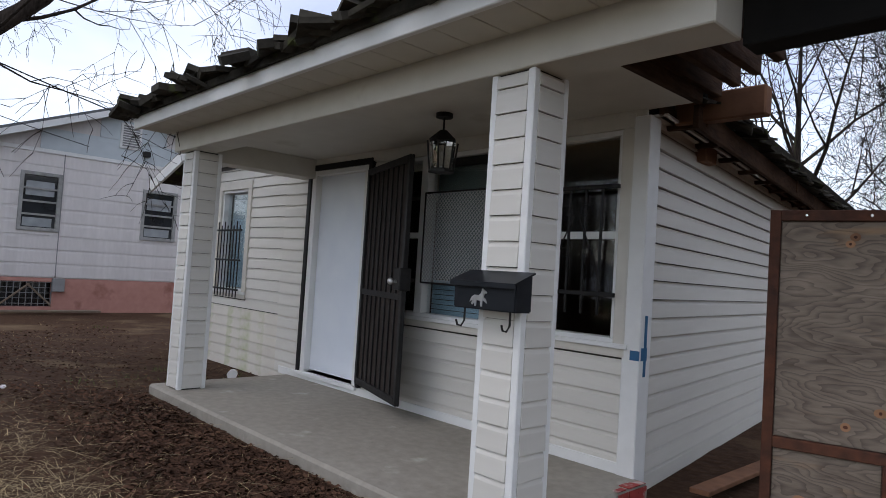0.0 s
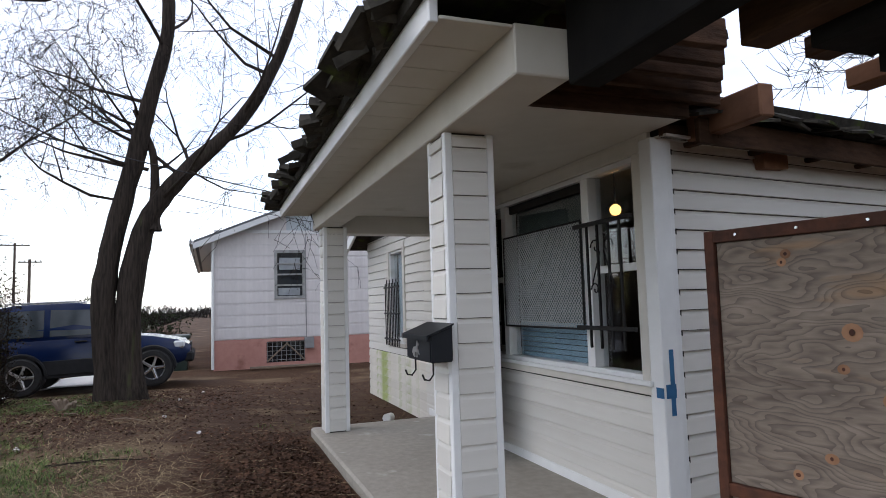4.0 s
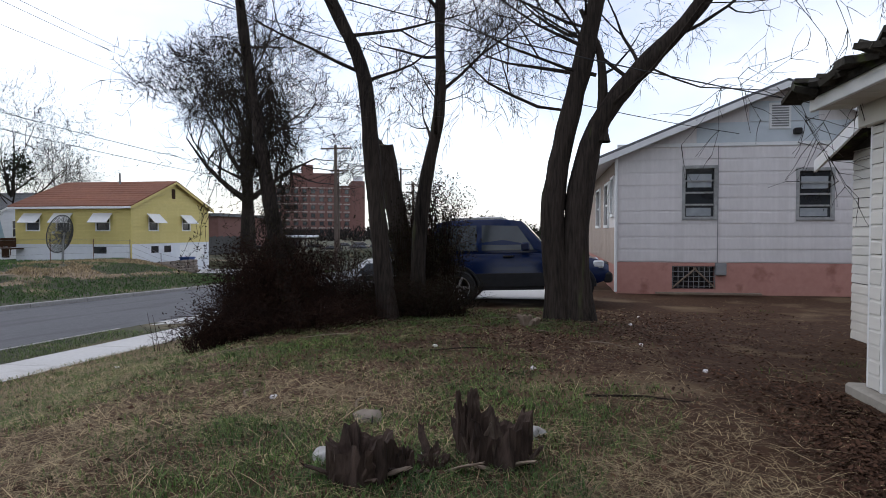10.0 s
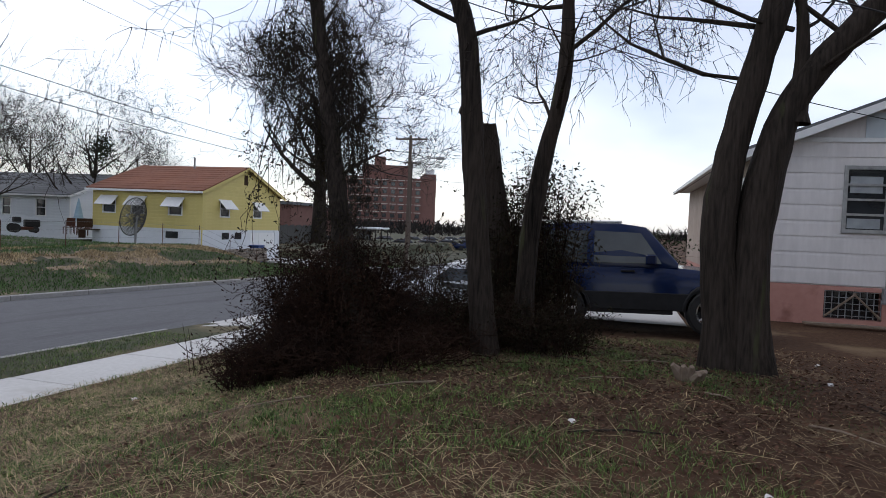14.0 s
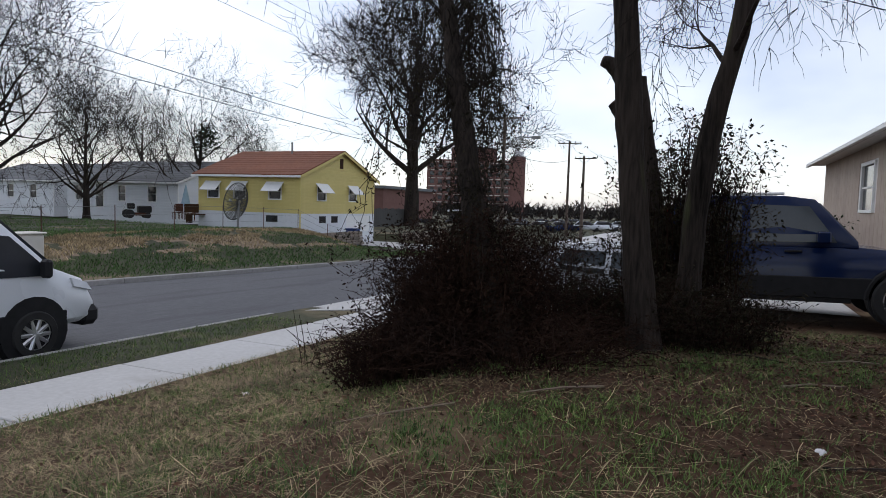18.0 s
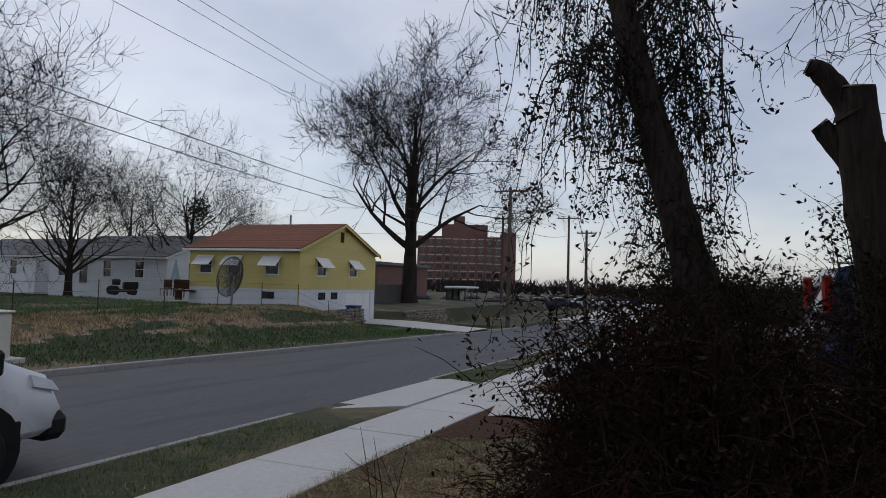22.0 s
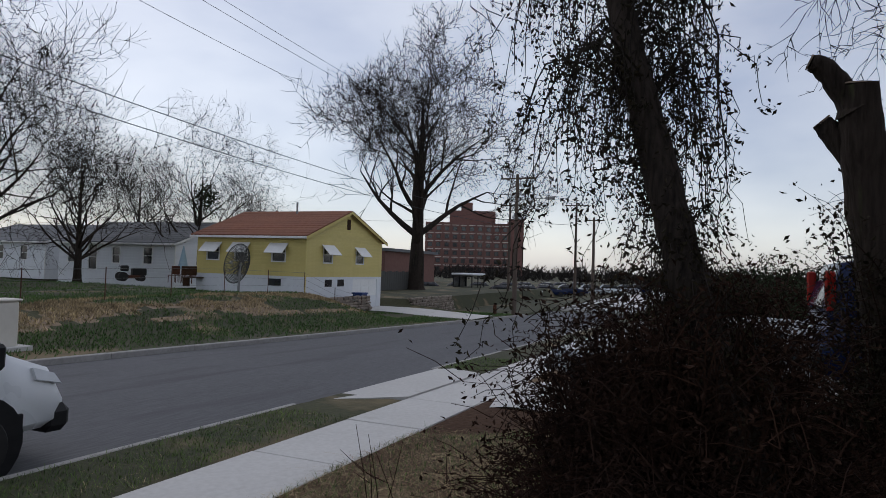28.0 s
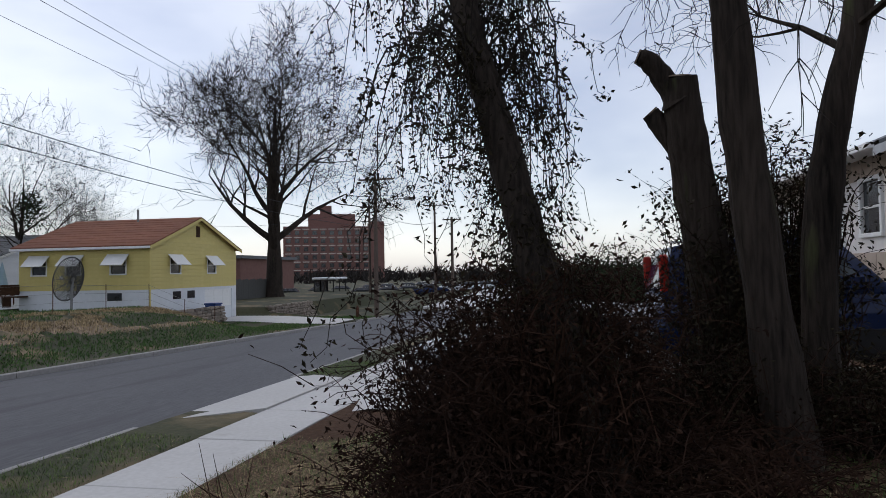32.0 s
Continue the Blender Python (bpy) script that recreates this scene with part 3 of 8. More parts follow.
for a, b in zip(dv, dv[1:]):
    bm.faces.new((a[0], a[1], b[1], b[0]))
part("driveway_slab", bm, WALKWAY, fdrive)


def own_drive(x, y):
    """How far a spot lies inside the old driveway in front of the house."""
    ragged = 0.12 * noise.noise((x * 2.1, y * 2.1, 8)) + 0.06 * noise.noise((x * 7, y * 7, 3))
    return min(x - (1.06 + 0.31 * (y + 5.4)), 4.9 - x, -5.25 - y) + ragged


old_drive = thing("old_driveway", (2.5, -8, -0.3), "old cracked grey driveway with a ragged edge under soil and straw", "driveway", kind="structure")
ov, of = [], []
oxs, oys = np.linspace(-1.0, 5.2, 63), np.linspace(WALK_IN, -5.0, 57)
for x in oxs:
    for y in oys:
        edge = own_drive(x, y)
        ov.append((x, y, ground_z(x, y) - 0.03 + 0.055 * smooth(-0.08, 0.06, edge)))
for i in range(len(oxs) - 1):
    for j in range(len(oys) - 1):
        a = i * len(oys) + j
        of.append((a, a + len(oys), a + len(oys) + 1, a + 1))
raw("driveway_slab", ov, of, OLD_DRIVE, old_drive, "", True)


# ---- the vinyl-sided house with its porch ----
EAVE, CEIL, STEP = 2.42, 2.30, 0.122
HOUSE_L, HOUSE_B, RIDGE_X, RIDGE_Z = -7.4, 8.5, -3.5, 3.66
DOOR = (-3.84, 0.08, -2.88, 2.16)
WIN_BIG = (-2.56, 0.80, -0.16, 2.19)
WIN_LEFT = (-6.02, 0.80, -5.30, 2.08)
FRONT = Matrix.Translation((0, 0, 0)) @ Matrix(((1, 0, 0, 0), (0, -1, 0, 0), (0, 0, 1, 0), (0, 0, 0, 1)))


def gable_top(u):
    return RIDGE_Z - 0.12 - abs(u - RIDGE_X) * (RIDGE_Z - EAVE) / 3.95


wall_front = thing("wall_front", (-3.5, 0.1, -0.15), "house front clad in cream vinyl siding with algae near the ground", "wall", kind="structure")
bm = bmesh.new()
for a, c, b, d in openings_grid(HOUSE_L, 0.0, -0.2, CEIL + 0.1, (DOOR, WIN_BIG, WIN_LEFT)):
    block(bm, (a, 0.0, c), (b, 0.15, d))
prism(bm, [(HOUSE_L, CEIL + 0.1), (0.0, CEIL + 0.1), (RIDGE_X, gable_top(RIDGE_X))], "y", 0.0, 0.15)
part("wall_core", bm, LAP_SHADE, wall_front)
pad = 0.09
holes = [(h[0] - pad, h[1] - (pad if h is not DOOR else 0.2), h[2] + pad, h[3] + pad) for h in (DOOR, WIN_BIG, WIN_LEFT)]
board_wall(wall_front, FRONT, -4.4, -0.02, 0.0, CEIL + 0.05, holes, STEP, SIDING, depth=0.024)
board_wall(wall_front, FRONT, HOUSE_L + 0.02, -4.4, -0.12, 0.62, holes, STEP, SIDING_MOSS)
board_wall(wall_front, FRONT, HOUSE_L + 0.02, -4.4, 0.62, CEIL + 0.05, holes, STEP, SIDING)
board_wall(wall_front, FRONT, HOUSE_L, 0.0, CEIL + 0.1, RIDGE_Z, (), STEP, SIDING, top=gable_top)
part("base_strip", box((-4.3, -0.028, -0.01), (-0.02, 0.0, 0.07), 0.004), WHITE_TRIM, wall_front)
part("frieze_board", box((-4.3, -0.03, CEIL - 0.09), (0.0, 0.0, CEIL), 0.004), CREAM_TRIM, wall_front)

# the side wall runs back a little out of square
SKEW = Matrix.Rotation(radians(8), 4, "Z")
wall_side = thing("wall_side", (0.0, 4, -0.15), "long side wall clad in cream vinyl siding under a rotten eave", "wall", kind="structure")
part("wall_core", box((-0.15, 0.18, -0.25), (-0.004, HOUSE_B, EAVE - 0.12), 0, SKEW), LAP_SHADE, wall_side)
SIDE_SQUARE = Matrix(((0, 1, 0, 0), (1, 0, 0, 0), (0, 0, 1, 0), (0, 0, 0, 1)))
SIDE = SKEW @ SIDE_SQUARE
board_wall(wall_side, SIDE, 0.10, HOUSE_B, -0.12, EAVE - 0.15, (), STEP, SIDING, depth=0.028)
part("corner_post", box((-0.09, -0.035, -0.13), (0.035, 0.09, EAVE - 0.16), 0.006), WHITE_TRIM, wall_side, "white vinyl corner trim")
part("j_channel", box((-0.03, 0.085, -0.12), (0.036, 0.125, EAVE - 0.16), 0.005, SKEW), WHITE_TRIM, wall_side, "white vinyl channel strip")
bm = box((0.0355, 0.012, 0.62), (0.038, 0.042, 1.0))
block(bm, (0.0355, -0.02, 0.72), (0.0385, 0.05, 0.80))
block(bm, (-0.03, -0.0385, 0.72), (0.035, -0.0355, 0.78))
part("spray_mark", bm, BLUE_PAINT, wall_side, "blue sprayed paint mark")
for name, lo, hi in (("wall_back", (HOUSE_L, HOUSE_B, -0.2), (-1.2, HOUSE_B + 0.15, EAVE)), ("wall_far_side", (HOUSE_L, 0.16, -0.2), (HOUSE_L + 0.15, HOUSE_B, EAVE))):
    tagged(part(name, box(lo, hi), SIDING), "plain cream outer wall of the house", "wall", "", "structure")
# floor and inner wall are coloured dark for the room's dimness
tagged(part("interior_floor", box((HOUSE_L + 0.15, 0.15, -0.1), (-0.65, 3.5, 0.04)), ROT_WOOD), "dark floor inside the house", "floor", "", "structure")
tagged(part("ceiling", box((HOUSE_L + 0.15, 0.15, EAVE - 0.06), (-0.3, 3.5, EAVE)), CREAM_TRIM), "plain ceiling inside the house", "ceiling", "", "structure")
tagged(part("interior_partition", box((HOUSE_L + 0.15, 3.4, 0.04), (-0.64, 3.5, EAVE - 0.06)), DIM_ROOM_WALL), "plain inner wall seen through the window", "wall", "", "structure")

roof_main = thing("roof_main", (RIDGE_X, 4, RIDGE_Z), "dark worn shingle gable roof with rotten eaves", "roof", kind="structure")
run = 4.25
ez = RIDGE_Z - run * (RIDGE_Z - EAVE) / 3.95
run_r = 3.86
er = RIDGE_Z - run_r * (RIDGE_Z - EAVE) / 3.95
bm = bmesh.new()
back_run = run_r - 1.18
bz = RIDGE_Z - back_run * (RIDGE_Z - EAVE) / 3.95
tilted(bm, [(RIDGE_X, -0.32, RIDGE_Z), (RIDGE_X + run_r, -0.32, er), (RIDGE_X + back_run, HOUSE_B + 0.3, er + 0.05), (RIDGE_X, HOUSE_B + 0.3, RIDGE_Z)], 0.07)
tilted(bm, [(RIDGE_X, -0.32, RIDGE_Z), (RIDGE_X - run, -0.32, ez), (RIDGE_X - run, HOUSE_B + 0.3, ez), (RIDGE_X, HOUSE_B + 0.3, RIDGE_Z)], 0.07)
part("roof_deck", bm, SHINGLE, roof_main)
for sx in (1, -1):
    bm = bmesh.new()
    far = run if sx < 0 else 2.7
    zf = RIDGE_Z - far * (RIDGE_Z - EAVE) / 3.95
    prism(bm, [(RIDGE_X, RIDGE_Z - 0.06), (RIDGE_X + sx * far, zf - 0.06), (RIDGE_X + sx * far, zf - 0.22), (RIDGE_X, RIDGE_Z - 0.22)], "y", -0.36, -0.325)
    part("rake_board", bm, WHITE_TRIM, roof_main, "white rake board")
for k in range(14):
    y = 0.25 + k * 0.6
    part("rafter_tail", box((-0.1, y, EAVE - 0.2), (0.25 + random.uniform(-0.08, 0.06), y + 0.05, EAVE - 0.08), 0.004, SKEW), ROT_WOOD, roof_main)
part("eave_plank", box((0.24, 0.1, EAVE - 0.24), (0.275, HOUSE_B, EAVE - 0.09), 0.004, SKEW), ROT_WOOD, roof_main, "rotten dark eave board")
part("sub_fascia", box((0.06, 0.0, EAVE - 0.17), (0.10, HOUSE_B, EAVE - 0.09), 0.004, SKEW), ROT_WOOD, roof_main)
part("loose_block", box((0.005, 1.02, 2.08), (0.09, 1.28, 2.24), 0.006, SKEW @ Matrix.Rotation(0.05, 4, "X")), RAW_WOOD, roof_main, "loose sawn timber block")
part("broken_rafter", box((0.05, 0.22, 2.24), (0.62, 0.32, 2.42), 0.01), RAW_WOOD, roof_main, "broken orange rafter end sticking out")
part("flashing", box((-0.1, 0.0, EAVE - 0.17), (0.12, 2.9, EAVE - 0.155), 0.0, SKEW), CREAM_TRIM, roof_main, "peeling pale flashing strip")

for k in range(64):
    y = 0.1 + k * 0.13
    m = SKEW @ Matrix.Translation((0.30 + random.uniform(-0.07, 0.06), y, EAVE - 0.055 + random.uniform(-0.02, 0.03))) @ Euler((random.uniform(-0.2, 0.2), 0.28 + random.uniform(-0.15, 0.25), random.uniform(-0.3, 0.3))).to_matrix().to_4x4()
    part("shingle", box((-0.12, -0.08, -0.008), (random.uniform(0.05, 0.14), 0.09, 0.008), 0, m), SHINGLE, roof_main)
# porch
slab = thing("porch_slab", (-1.9, -0.7, -0.14), "worn grey concrete porch slab with flaking patches and a red painted edge", "porch", kind="structure")
part("slab_top", box((-4.12, -1.46, -0.17), (0.12, 0.0, 0.0), 0.02), CONCRETE, slab)
bm = bmesh.new()
for k in range(12):
    y = random.choice((random.uniform(-1.42, -1.2), random.uniform(-0.35, -0.08)))
    block(bm, (0.05 + random.uniform(0, 0.05), y, 0.001), (0.122, y + random.uniform(0.03, 0.09), 0.003 + 0.0003 * k))
    block(bm, (0.121, y, -0.03 - random.uniform(0, 0.09)), (0.124 + 0.0004 * k, y + random.uniform(0.03, 0.1), -0.012))
part("painted_edge", bm, RED_PAINT, slab, "chipped red painted slab edge")
part("step", box((0.13, -1.35, -0.3), (1.6, -0.2, -0.155), 0.02), CONCRETE, slab, "low concrete step")


def porch_post(x0, y0, w, label):
    post = thing("porch_post", (x0 + w / 2, y0 + w / 2, 0), label, "post", "porch posts")
    part("core", box((x0 + 0.012, y0 + 0.012, 0), (x0 + w - 0.012, y0 + w - 0.012, 2.16)), LAP_SHADE, post)
    for a, b in ((0, 0), (1, 0), (0, 1), (1, 1)):
        cx, cy = x0 + a * (w - 0.034), y0 + b * (w - 0.034)
        part("corner_trim", box((cx - 0.004, cy - 0.004, 0), (cx + 0.038, cy + 0.038, 2.16), 0.005), WHITE_TRIM, post)
    for m, lo in ((Matrix.Translation((0, y0 + 0.006, 0)) @ FRONT, x0), (Matrix.Translation((x0 + w - 0.006, 0, 0)) @ SIDE_SQUARE, y0)):
        board_wall(post, m, lo + 0.036, lo + w - 0.036, 0.01, 2.15, (), STEP, SIDING, depth=0.016)
    back = Matrix(((1, 0, 0, 0), (0, 1, 0, y0 + w - 0.006), (0, 0, 1, 0), (0, 0, 0, 1)))
    board_wall(post, back, x0 + 0.036, x0 + w - 0.036, 0.01, 2.15, (), STEP, SIDING, depth=0.016)
    left = Matrix(((0, -1, 0, x0 + 0.006), (1, 0, 0, 0), (0, 0, 1, 0), (0, 0, 0, 1)))
    board_wall(post, left, y0 + 0.036, y0 + w - 0.036, 0.01, 2.15, (), STEP, SIDING, depth=0.016)
    return post


porch_post(-3.95, -1.36, 0.25, "square porch post clad in cream siding at the slab's far corner")
porch_post(-0.06, -1.40, 0.26, "square porch post clad in cream siding that carries a mailbox")

porch_roof = thing("porch_roof", (-1.6, -0.8, 2.3), "cream porch ceiling and beam under a ragged mossy shingle roof", "roof", kind="structure")
part("porch_beam", box((-4.05, -1.42, 2.16), (1.04, -1.18, 2.36), 0.006), SOFFIT, porch_roof, "cream boxed front beam")
part("end_beam", box((-4.02, -1.178, 2.10), (-3.80, -0.03, 2.30), 0.006), SOFFIT, porch_roof, "cream boxed end beam")
part("porch_ceiling", box((-4.0, -1.178, CEIL), (0.3, -0.005, CEIL + 0.03)), SOFFIT, porch_roof, "cream porch ceiling")
for k in range(21):
    x = -4.14 + k * 0.247
    part("soffit_panel", box((x, -1.72, 2.335), (x + 0.242, -1.425, 2.35), 0.003), SOFFIT, porch_roof)
part("fascia", box((-4.16, -1.76, 2.32), (1.04, -1.722, 2.44), 0.005), WHITE_TRIM, porch_roof, "white metal fascia")
bm = bmesh.new()
tilted(bm, [(-4.2, -1.80, 2.47), (1.1, -1.80, 2.47), (0.55, 0.1, 2.72), (-4.2, 0.1, 2.72)], 0.05)
part("porch_deck", bm, SHINGLE, porch_roof)
part("end_gable", prism(bmesh.new(), [(-1.7, 2.36), (0.0, 2.36), (0.0, 2.66), (-1.7, 2.43)], "x", -4.14, -4.11), CREAM_TRIM, porch_roof)
rng = random.Random(5)
for k in range(120):
    x, y = rng.uniform(-4.25, 0.9), rng.uniform(-1.86, -1.2) if k % 3 else rng.uniform(-1.9, -1.72)
    z = 2.475 + (y + 1.8) * 0.13 + rng.uniform(0.0, 0.03)
    m = Matrix.Translation((x, y, z)) @ Euler((rng.uniform(-0.4, 0.5), rng.uniform(-0.4, 0.4), rng.uniform(-0.5, 0.5))).to_matrix().to_4x4()
    part("shingle", box((-rng.uniform(0.08, 0.17), -0.09, -0.012), (0.12, rng.uniform(0.05, 0.1), 0.014 + rng.uniform(0, 0.03)), 0, m), SHINGLE, porch_roof)
for k in range(5):
    part("bare_rafter", box((0.32 + k * 0.17, -1.17, 2.37), (0.37 + k * 0.17, 0.2 - 0.15 * k, 2.5), 0.005), ROT_WOOD, porch_roof, "bare dark rafter")
part("bare_joist", box((0.3, -1.17, CEIL - 0.01), (0.345, 0.0, CEIL + 0.13), 0.005), ROT_WOOD, porch_roof)
part("torn_deck", box((0.28, -1.74, 2.50), (2.3, -0.75, 2.54)), SHINGLE, porch_roof, "dark torn roof deck")


def sash_window(name, hole, label, wallname_y=0.0, mullions=(), kind="structure"):
    x0, z0, x1, z1 = hole
    win = thing(name, ((x0 + x1) / 2, 0, z0), label, "window", kind=kind)
    bm = bmesh.new()
    for lo, hi in (((x0 - 0.09, -0.035, z1), (x1 + 0.09, -0.0, z1 + 0.09)), ((x0 - 0.09, -0.035, z0 - 0.075), (x1 + 0.09, 0, z0)), ((x0 - 0.09, -0.035, z0), (x0, 0, z1)), ((x1, -0.035, z0), (x1 + 0.09, 0, z1))):
        block(bm, lo, hi, 0.004)
    part("window_trim", bm, CREAM_TRIM, win, "cream window casing")
    edges = [x0, *mullions, x1]
    bm = bmesh.new()
    for lo, hi in (((x0, -0.01, z1 - 0.035), (x1, 0.1, z1)), ((x0, -0.01, z0), (x1, 0.1, z0 + 0.04)), ((x0, -0.01, z0 + 0.04), (x0 + 0.035, 0.1, z1 - 0.035)), ((x1 - 0.035, -0.01, z0 + 0.04), (x1, 0.1, z1 - 0.035))):
        block(bm, lo, hi, 0.004)
    for mm in mullions:
        block(bm, (mm - 0.045, -0.015, z0 + 0.04), (mm + 0.045, 0.1, z1 - 0.035), 0.004)
    part("window_frame", bm, WHITE_TRIM, win)
    part("window_sill", box((x0 - 0.11, -0.06, z0 - 0.02), (x1 + 0.11, -0.036, z0 + 0.012), 0.004), WHITE_TRIM, win)
    for a, b in zip(edges, edges[1:]):
        p = part("pane", box((a + 0.03, 0.055, z0 + 0.04), (b - 0.03, 0.06, z1 - 0.035)), PANE, win)
        p.visible_shadow = False
    return win


big = sash_window("window_1", WIN_BIG, "wide cream-framed front window behind security bars and mesh", mullions=(-2.08, -0.74))
bm = bmesh.new()
block(bm, (-0.70, 0.02, 1.48), (-0.19, 0.05, 1.53), 0.003)
block(bm, (-2.53, 0.02, 1.48), (-2.12, 0.05, 1.53), 0.003)
part("meeting_rail", bm, WHITE_TRIM, big)
bm = bmesh.new()
for k in range(7):
    z = 0.84 + k * 0.042
    block(bm, (-2.02, 0.10, z), (-0.79, 0.108, z + 0.036))
part("blind", bm, CURTAIN, big, "pale blue slatted blind")
part("window_shade", box((-2.02, 0.10, 1.135), (-0.79, 0.106, 2.15)), SHADE_GREEN, big, "grey-green drawn shade")
part("shade_rail", box((-2.02, 0.02, 2.08), (-0.79, 0.05, 2.15), 0.003), IRON, big, "dark top rail")
bm = box((-2.52, 0.14, 0.9), (-2.12, 0.15, 2.1))
part("curtain", bm, DARK_GLASS, big, "dark drawn curtain")
# the window's amber reflection, built as a glowing bead on an added cord
glint_bead = thing("hanging_bulb", (-1.1, 0.5, 1.9), "small glowing amber bead standing in for a lamp's reflection in the window", "lamp")
bm = bmesh.new()
bmesh.ops.create_uvsphere(bm, u_segments=10, v_segments=8, radius=0.045, matrix=Matrix.Translation((-1.1, 0.5, 2.0)))
part("glint_bead", bm, AMBER_GLINT, glint_bead, "", True)
part("glint_cord", rod(bmesh.new(), (-1.1, 0.5, 2.04), (-1.1, 0.5, EAVE - 0.06), 0.006), CABLE, glint_bead)

# expanded-metal screen over the middle light
screen = thing("mesh_screen", (-1.4, -0.05, 0.9), "black expanded metal screen fixed over the window", "screen")
lines = []
x0, x1, z0, z1 = -2.02, -0.76, 1.10, 1.86
pitch = 0.036
n = int((x1 - x0 + z1 - z0) / pitch) + 1
for k in range(n):
    for sgn in (1, -1):
        c = k * pitch
        a0, b0 = max(0, c - (z1 - z0)), min(c, x1 - x0)
        if b0 > a0:
            xa, xb = (x0 + a0, x0 + b0) if sgn > 0 else (x1 - a0, x1 - b0)
            za, zb = z0 + (c - a0), z0 + (c - b0)
            lines.append([(Vector((xa, -0.045, za)), 0.0033), (Vector((xb, -0.045, zb)), 0.0033)])
raw("mesh", *tubes(lines, 3), PALE_MESH, screen, "grey expanded metal mesh")
bm = bmesh.new()
for a, b in (((x0, z0), (x1, z0)), ((x0, z1), (x1, z1)), ((x0, z0), (x0, z1)), ((x1, z0), (x1, z1))):
    rod(bm, (a[0], -0.045, a[1]), (b[0], -0.045, b[1]), 0.008)
part("frame", bm, IRON, screen)


def scroll(bm, cx, cz, r, sgn, y):
    pts = [(cx + sgn * (r * (1 - k / 14)) * math.cos(k * 0.55), cz + (r * (1 - k / 14)) * math.sin(k * 0.55)) for k in range(13)]
    for p, q in zip(pts, pts[1:]):
        rod(bm, (p[0], y, p[1]), (q[0], y, q[1]), 0.005, sides=5)


def window_grille(x0, x1, z0, z1, bars, label, scrolls=False):
    g = thing("window_grille", ((x0 + x1) / 2, -0.07, z0), label, "security bars", "iron window grilles")
    part("top_rail", box((x0 - 0.1, -0.085, z1), (x1 + 0.06, -0.06, z1 + 0.028), 0.003), IRON, g)
    part("bottom_rail", box((x0 - 0.1, -0.085, z0), (x1 + 0.06, -0.06, z0 + 0.028), 0.003), IRON, g)
    for k in range(bars):
        x = x0 + (x1 - x0) * (k + 0.5) / bars
        part("bar", box((x - 0.008, -0.08, z0 - 0.12), (x + 0.008, -0.064, z1 + 0.02), 0.002), IRON, g)
    if scrolls:
        bm = bmesh.new()
        cx, cz = (x0 + x1) / 2, (z0 + z1) / 2 + 0.12
        for sgn in (-1, 1):
            scroll(bm, cx + sgn * 0.07, cz + 0.08, 0.06, sgn, -0.085)
            scroll(bm, cx + sgn * 0.09, cz - 0.2, 0.05, sgn, -0.085)
            rod(bm, (cx + sgn * 0.02, -0.085, cz + 0.05), (cx + sgn * 0.12, -0.085, cz - 0.16), 0.005)
        part("scrollwork", bm, IRON, g, "curled iron scrollwork")
    return g


window_grille(-0.70, -0.20, 1.10, 1.80, 4, "black iron grille with scrolls over a narrow window light", True)
window_grille(-2.54, -2.14, 1.10, 1.80, 3, "black iron grille over a narrow window light")
sash_window("window_2", WIN_LEFT, "small cream-framed window with a black bar grille")
part("curtain", box((-5.98, 0.12, 0.85), (-5.34, 0.13, 2.04)), CURTAIN, bpy.data.objects["window_2"], "pale curtain")
g2 = thing("bar_grille", (-5.66, -0.08, 0.8), "black upright iron bars over the lower window", "security bars")
for k in range(9):
    x = -5.99 + k * 0.083
    part("bar", rod(bmesh.new(), (x, -0.09, 0.74), (x, -0.09, 1.62 + (0.05 if k % 2 else 0)), 0.008, sides=6), IRON, g2)
for z in (0.82, 1.18, 1.55):
    part("cross_bar", box((-6.06, -0.1, z), (-5.28, -0.08, z + 0.022), 0.002), IRON, g2)

door = thing("door_1", (-3.36, 0.05, 0.08), "faded white front door standing shut behind an open screen door", "door", kind="structure")
part("door_leaf", box((-3.78, 0.04, 0.10), (-2.93, 0.085, 2.13), 0.004), DOOR_WHITE, door)
bm = bmesh.new()
for lo, hi in (((-3.86, -0.03, 0.08), (-3.78, 0.12, 2.13)), ((-2.93, -0.03, 0.08), (-2.86, 0.12, 2.13)), ((-3.86, -0.03, 2.13), (-2.86, 0.12, 2.18))):
    block(bm, lo, hi, 0.004)
part("door_frame", bm, WHITE_TRIM, door)
bm = bmesh.new()
for lo, hi in (((-3.92, -0.045, 0.07), (-3.86, 0.0, 2.2)), ((-2.86, -0.045, 0.07), (-2.81, 0.0, 2.2)), ((-3.92, -0.045, 2.18), (-2.81, 0.0, 2.24))):
    block(bm, lo, hi, 0.004)
part("security_frame", bm, IRON, door, "black steel security door frame")
part("threshold", box((-3.9, -0.06, 0.04), (-2.84, 0.1, 0.08), 0.005), WHITE_TRIM, door)

# security door, swung out on its right-hand jamb
sec = thing("security_door", (-2.83, -0.05, 0.1), "dark steel security screen door with bars, swung wide open", "door")
LEAF = Matrix.Translation((-2.83, -0.05, 0)) @ Matrix.Rotation(radians(-18.5), 4, "Z")
w = 1.06
for lo, hi in (((0, -0.02, 0.12), (0.05, 0.02, 2.12)), ((w - 0.05, -0.02, 0.12), (w, 0.02, 2.12)), ((0.05, -0.02, 0.12), (w - 0.05, 0.02, 0.18)), ((0.05, -0.02, 2.06), (w - 0.05, 0.02, 2.12)), ((0.05, -0.02, 0.95), (w - 0.05, 0.02, 1.0))):
    part("stile", box(lo, hi, 0.004, LEAF), IRON, sec)
